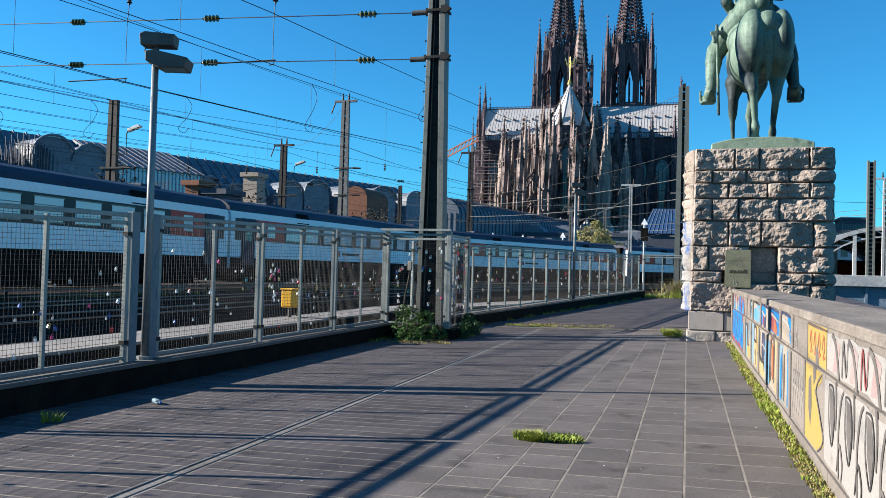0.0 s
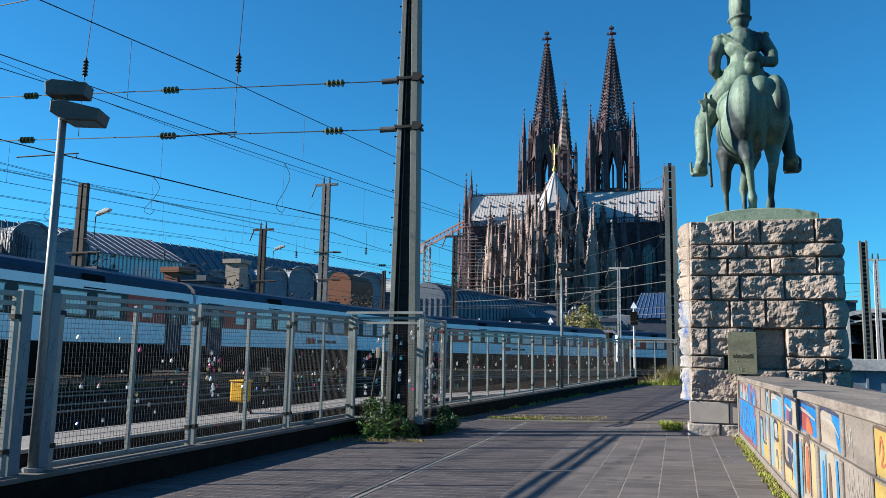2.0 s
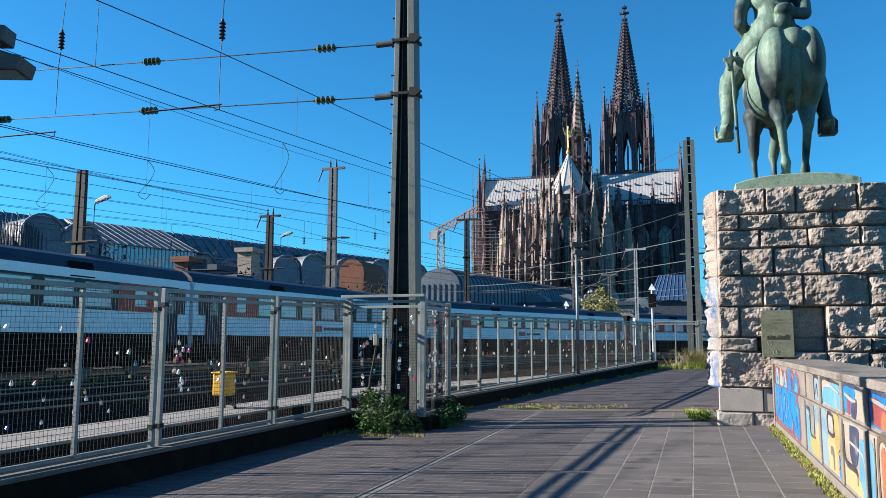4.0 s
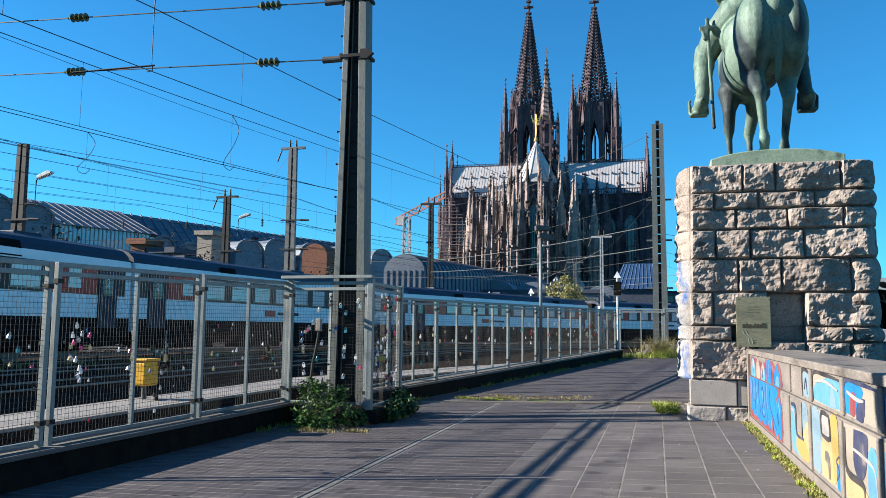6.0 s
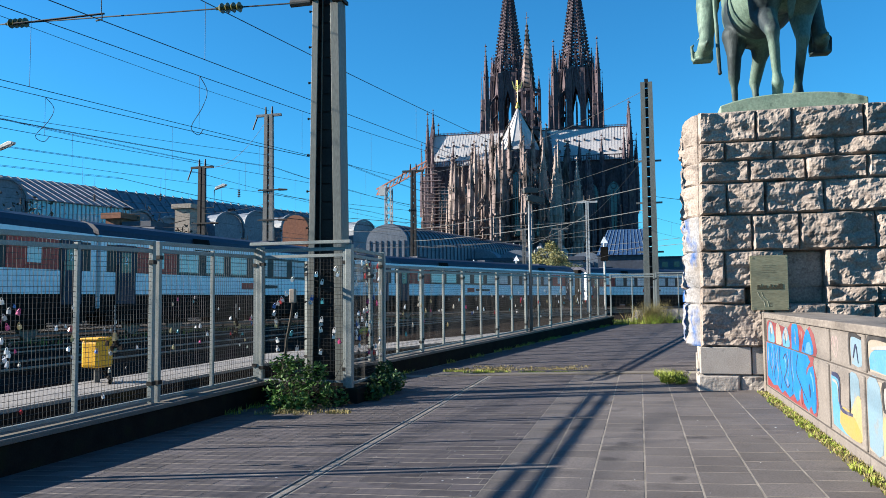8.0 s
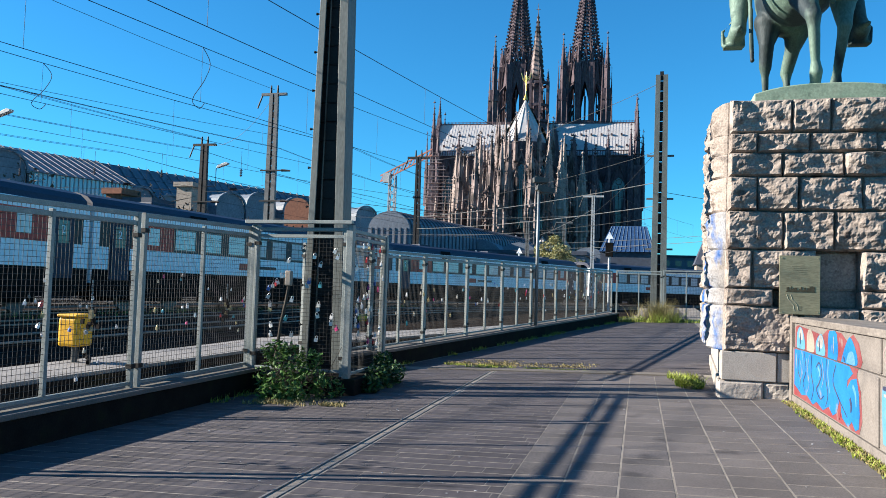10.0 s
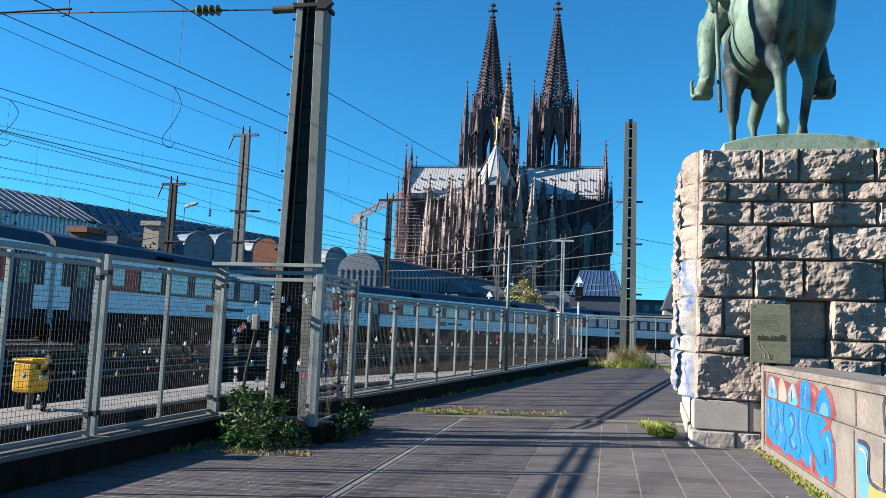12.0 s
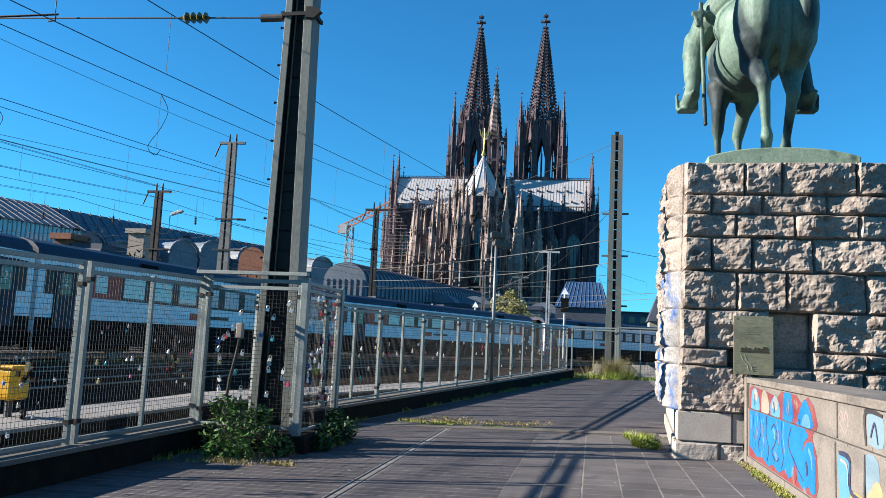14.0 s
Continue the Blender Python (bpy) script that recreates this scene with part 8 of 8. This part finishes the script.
for k in range(60):
    rr = random.Random(k + 900)
    x = rr.uniform(-2.1, 3.0)
    blades(m, x, 44.3 + rr.gauss(0, 0.3), 0.4, 44, 0.3, 0.26 + 0.35 * (abs(x + 0.2) < 0.7), 900 + k, 0.3)
leaves(m, (-0.6, 44.3, 0.5), (1.6, 0.3, 0.25), 700, 0.05, 901, 0.4)
grass_thing("fence_weeds", "green weeds before the cross fence", m, M_GRASS)
m = Mesh()
for k in range(24):
    rr = random.Random(k + 950)
    blades(m, rr.gauss(-0.4, 0.45), 44.4 + rr.gauss(0, 0.2), 0.4, 40, 0.25, 1.1, 950 + k, 0.25)
grass_thing("dry_fence_weeds", "tall dry brown weeds before the cross fence", m, M_DRYGRASS)
m = Mesh()
for k in range(30):
    rr = random.Random(k + 1200)
    y = rr.uniform(6, 60)
    blades(m, -19.0 + (track_x(y) + 21.1) + rr.gauss(0, 0.15), y, 0.3, 60, 0.3, 0.3, 1200 + k, 1.2)
grass_thing("track_weeds", "dry yellow grass beside the rails", m, M_DRYGRASS)
m = Mesh()
for k in range(44):
    rr = random.Random(k + 1500)
    x, y = rr.uniform(-5.6, -2.2), 25.75 + abs(rr.gauss(0, 0.5))
    blades(m, x, y, gz(x, y), 46, 0.3, 0.05, 1500 + k, 0.12)
for k in range(16):
    rr = random.Random(k + 1600)
    x, y = rr.uniform(-7.0, -5.7), 18.75 + rr.gauss(0, 0.15)
    blades(m, x, y, gz(x, y), 60, 0.2, 0.07, 1600 + k, 0.12)
grass_thing("joint_moss", "low yellow-green moss and grass in the paving joints", m, M_DRYGRASS)
m = Mesh()
rr = random.Random(71)
for k in range(150):
    x, y = rr.uniform(-6.5, 0.9), rr.uniform(4, 24)
    r, z = rr.uniform(0.006, 0.016), gz(x, y) + 0.0075
    m.add([(x + r * math.cos(q * 1.05) * rr.uniform(0.7, 1.3), y + r * math.sin(q * 1.05) * rr.uniform(0.7, 1.3), z) for q in range(6)] + [(x, y, z + 0.004)], [(q, (q + 1) % 6, 6) for q in range(6)])
grass_thing("paving_flecks", "small pale stone chips and litter flecks on the paving", m, M_PALESTEEL, "litter")
# litter
th = thing("plastic_bottle", "crumpled pale blue plastic bottle lying on the paving", "bottle", m=pose(-6.62, 8.75, gz(-6.6, 8.7) + 0.04, 90, 0, 60))
part("bottle_body", Mesh().tube((0, 0, -0.1), (0, 0, 0.06), 0.035, 0.033, 10).tube((0, 0, 0.06), (0, 0, 0.1), 0.033, 0.014, 10), P_LIGHTBLUE, th)
part("cap", Mesh().tube((0, 0, 0.1), (0, 0, 0.12), 0.015, n=8), P_BLUE, th)


def tree(x, y, z, h, r, mat, label, seed, n=2600, bare=False):
    th = thing("tree", label, "tree", "trees", Matrix.Translation((x, y, z)))
    tk = Mesh()
    rr = random.Random(seed)
    tk.tube((0, 0, 0), (0, 0, h * 0.55), 0.05 * h * 0.5, 0.02 * h * 0.5, 8)
    tips = []
    for k in range(14):
        a = rr.uniform(0, 2 * math.pi)
        s = Vector((0, 0, h * rr.uniform(0.25, 0.6)))
        e = s + Vector((math.cos(a) * r * rr.uniform(0.4, 0.9), math.sin(a) * r * rr.uniform(0.4, 0.9), h * rr.uniform(0.15, 0.4)))
        tk.tube(s, e, 0.012 * h, 0.004 * h, 5)
        tips.append(e)
        for _ in range(4 if bare else 2):
            f = e + Vector((rr.gauss(0, r * 0.3), rr.gauss(0, r * 0.3), rr.uniform(0, h * 0.18)))
            tk.tube(s.lerp(e, rr.uniform(0.4, 1)), f, 0.005 * h, 0.002 * h, 4)
            tips.append(f)
    part("trunk", tk, M_BARK, th)
    cm = Mesh()
    for k, e in enumerate(tips):
        leaves(cm, e, (r * 0.32, r * 0.32, r * 0.28), n // len(tips), 0.03 * h * 0.7, seed * 50 + k, 0.5)
    part_leaves("crown", cm, mat, th)


tree(-9.6, 90, -0.3, 7.0, 2.1, M_AUTUMN, "small yellowing autumn tree beside the tracks", 12, 9000)
tree(-40, 100, -1.5, 10.5, 4.0, M_BARK, "bare brown winter tree beyond the tracks", 5, 250, True)
tree(-64, 95, -1.5, 14.5, 5.0, M_BARK, "bare brown winter tree before the station hall", 6, 250, True)
tree(-72, 88, -1.5, 15.0, 5.0, M_BARK, "bare brown winter tree before the station hall", 7, 250, True)

for k, (x, y, h, r) in enumerate(((-58, 98, 12.5, 3.2), (-52, 104, 12.0, 3.0), (-80, 92, 15.5, 4.5), (-45, 108, 11.5, 3.0), (-68, 84, 12.8, 3.5))):
    tree(x, y, -1.5, h, r, M_BARK, "bare brown scrub before the station hall", 20 + k, 420, True)

tw = Mesh()
rr = random.Random(91)
for k in range(110):
    y = rr.uniform(4, 62)
    blades(tw, track_x(y) + 2.35 + rr.uniform(-0.25, 0.25), y, 0.3, 16, 0.35, rr.uniform(0.12, 0.35), k)
grass_thing("trackside_weeds", "yellow green weeds along the track under the train", tw, M_GRASS)

# ---- paving, piece by piece ----
TILT_PAVE = Matrix.Rotation(-math.atan(SLOPE), 4, "Y")


def slab_mesh(w, l, mat, name):
    e = 0.002
    m = Mesh()
    w, l = w - 0.002, l
    m.add([(-w / 2, -l / 2, -0.03), (w / 2, -l / 2, -0.03), (w / 2, l / 2, -0.03), (-w / 2, l / 2, -0.03), (-w / 2, -l / 2, -e), (w / 2, -l / 2, -e), (w / 2, l / 2, -e), (-w / 2, l / 2, -e),
           (-w / 2 + e, -l / 2 + e, 0), (w / 2 - e, -l / 2 + e, 0), (w / 2 - e, l / 2 - e, 0), (-w / 2 + e, l / 2 - e, 0)],
          [(0, 1, 5, 4), (1, 2, 6, 5), (2, 3, 7, 6), (3, 0, 4, 7), (4, 5, 9, 8), (5, 6, 10, 9), (6, 7, 11, 10), (7, 4, 8, 11), (8, 9, 10, 11)])
    return m.mesh(name, mat)


rnd = random.Random(31)
kinds = [slab_mesh(0.468, l, M_SLAB, "slab") for l in (0.379, 0.459, 0.539, 0.279)]
lens = (0.4, 0.48, 0.56, 0.3)
rest = Mesh()
count = 0


def rest_slab(x0, x1, y0, y1, dz):
    e = 0.002
    pts = [(x0, y0), (x1, y0), (x1, y1), (x0, y1)]
    inn = [(x0 + e, y0 + e), (x1 - e, y0 + e), (x1 - e, y1 - e), (x0 + e, y1 - e)]
    rest.add([(x, y, gz(x, y) - 0.012) for x, y in pts] + [(x, y, gz(x, y) + 0.0052 + 0.4 * dz) for x, y in inn], [(0, 1, 5, 4), (1, 2, 6, 5), (2, 3, 7, 6), (3, 0, 4, 7), (4, 5, 6, 7)])


for c in range(7):
    x = 0.74 - 0.485 * c
    y = -6.0 + rnd.uniform(0, 0.5)
    while y < 24.6:
        k = rnd.choice((0, 1, 1, 2, 3, 0))
        yc = y + lens[k] / 2
        if 6.5 < yc < 21.3 and count < 300 and x - 0.24 > -2.4:
            ob = new("slab", kinds[k])
            ob.parent = walkway
            ob.matrix_basis = Matrix.Translation((x, yc, gz(x, yc) + 0.0048 + rnd.uniform(0, 0.0012))) @ TILT_PAVE
            count += 1
        else:
            rest_slab(x - 0.234, x + 0.234, y + 0.0105, y + lens[k] - 0.0105, rnd.uniform(-0.001, 0.002))
        y += lens[k]
y = -6.0
while y < 21.3:
    rest_slab(0.99, 1.12, y, y + 0.79, 0)
    y += 0.8
part("slabs_beyond", rest, M_SLAB, walkway)["kind"] = "stuff"
rest = Mesh()
y = -6.0
row = 0
while y < 60:
    if not 24.68 < y + 0.15 < 25.2:
        x = -7.7 + (-0.3, -0.05, -0.42, -0.18, -0.24)[row % 5] if y < 22 else fence_far(min(y, 50)) + 0.4
        xe = -2.41 if y < 24.6 else 1.1
        while x < xe - 0.05:
            x2 = min(xe, x + (0.6 if y < 24.6 else 0.62))
            cx = -3.95 - 0.0147 * (y + 6)
            if not (x - 0.06 < cx < x2 + 0.06) or y > 24.6:
                rest_slab(x + 0.003, x2 - 0.003, y + 0.011, y + 0.229, rnd.uniform(-0.001, 0.002))
            else:
                if cx - 0.1 > x + 0.03:
                    rest_slab(x + 0.003, cx - 0.09, y + 0.011, y + 0.229, 0)
                if x2 > cx + 0.12:
                    rest_slab(cx + 0.09, x2 - 0.003, y + 0.011, y + 0.229, 0)
            x = x2
    y += 0.24
    row += 1
part("pavers", rest, M_PAVER, walkway)["kind"] = "stuff"
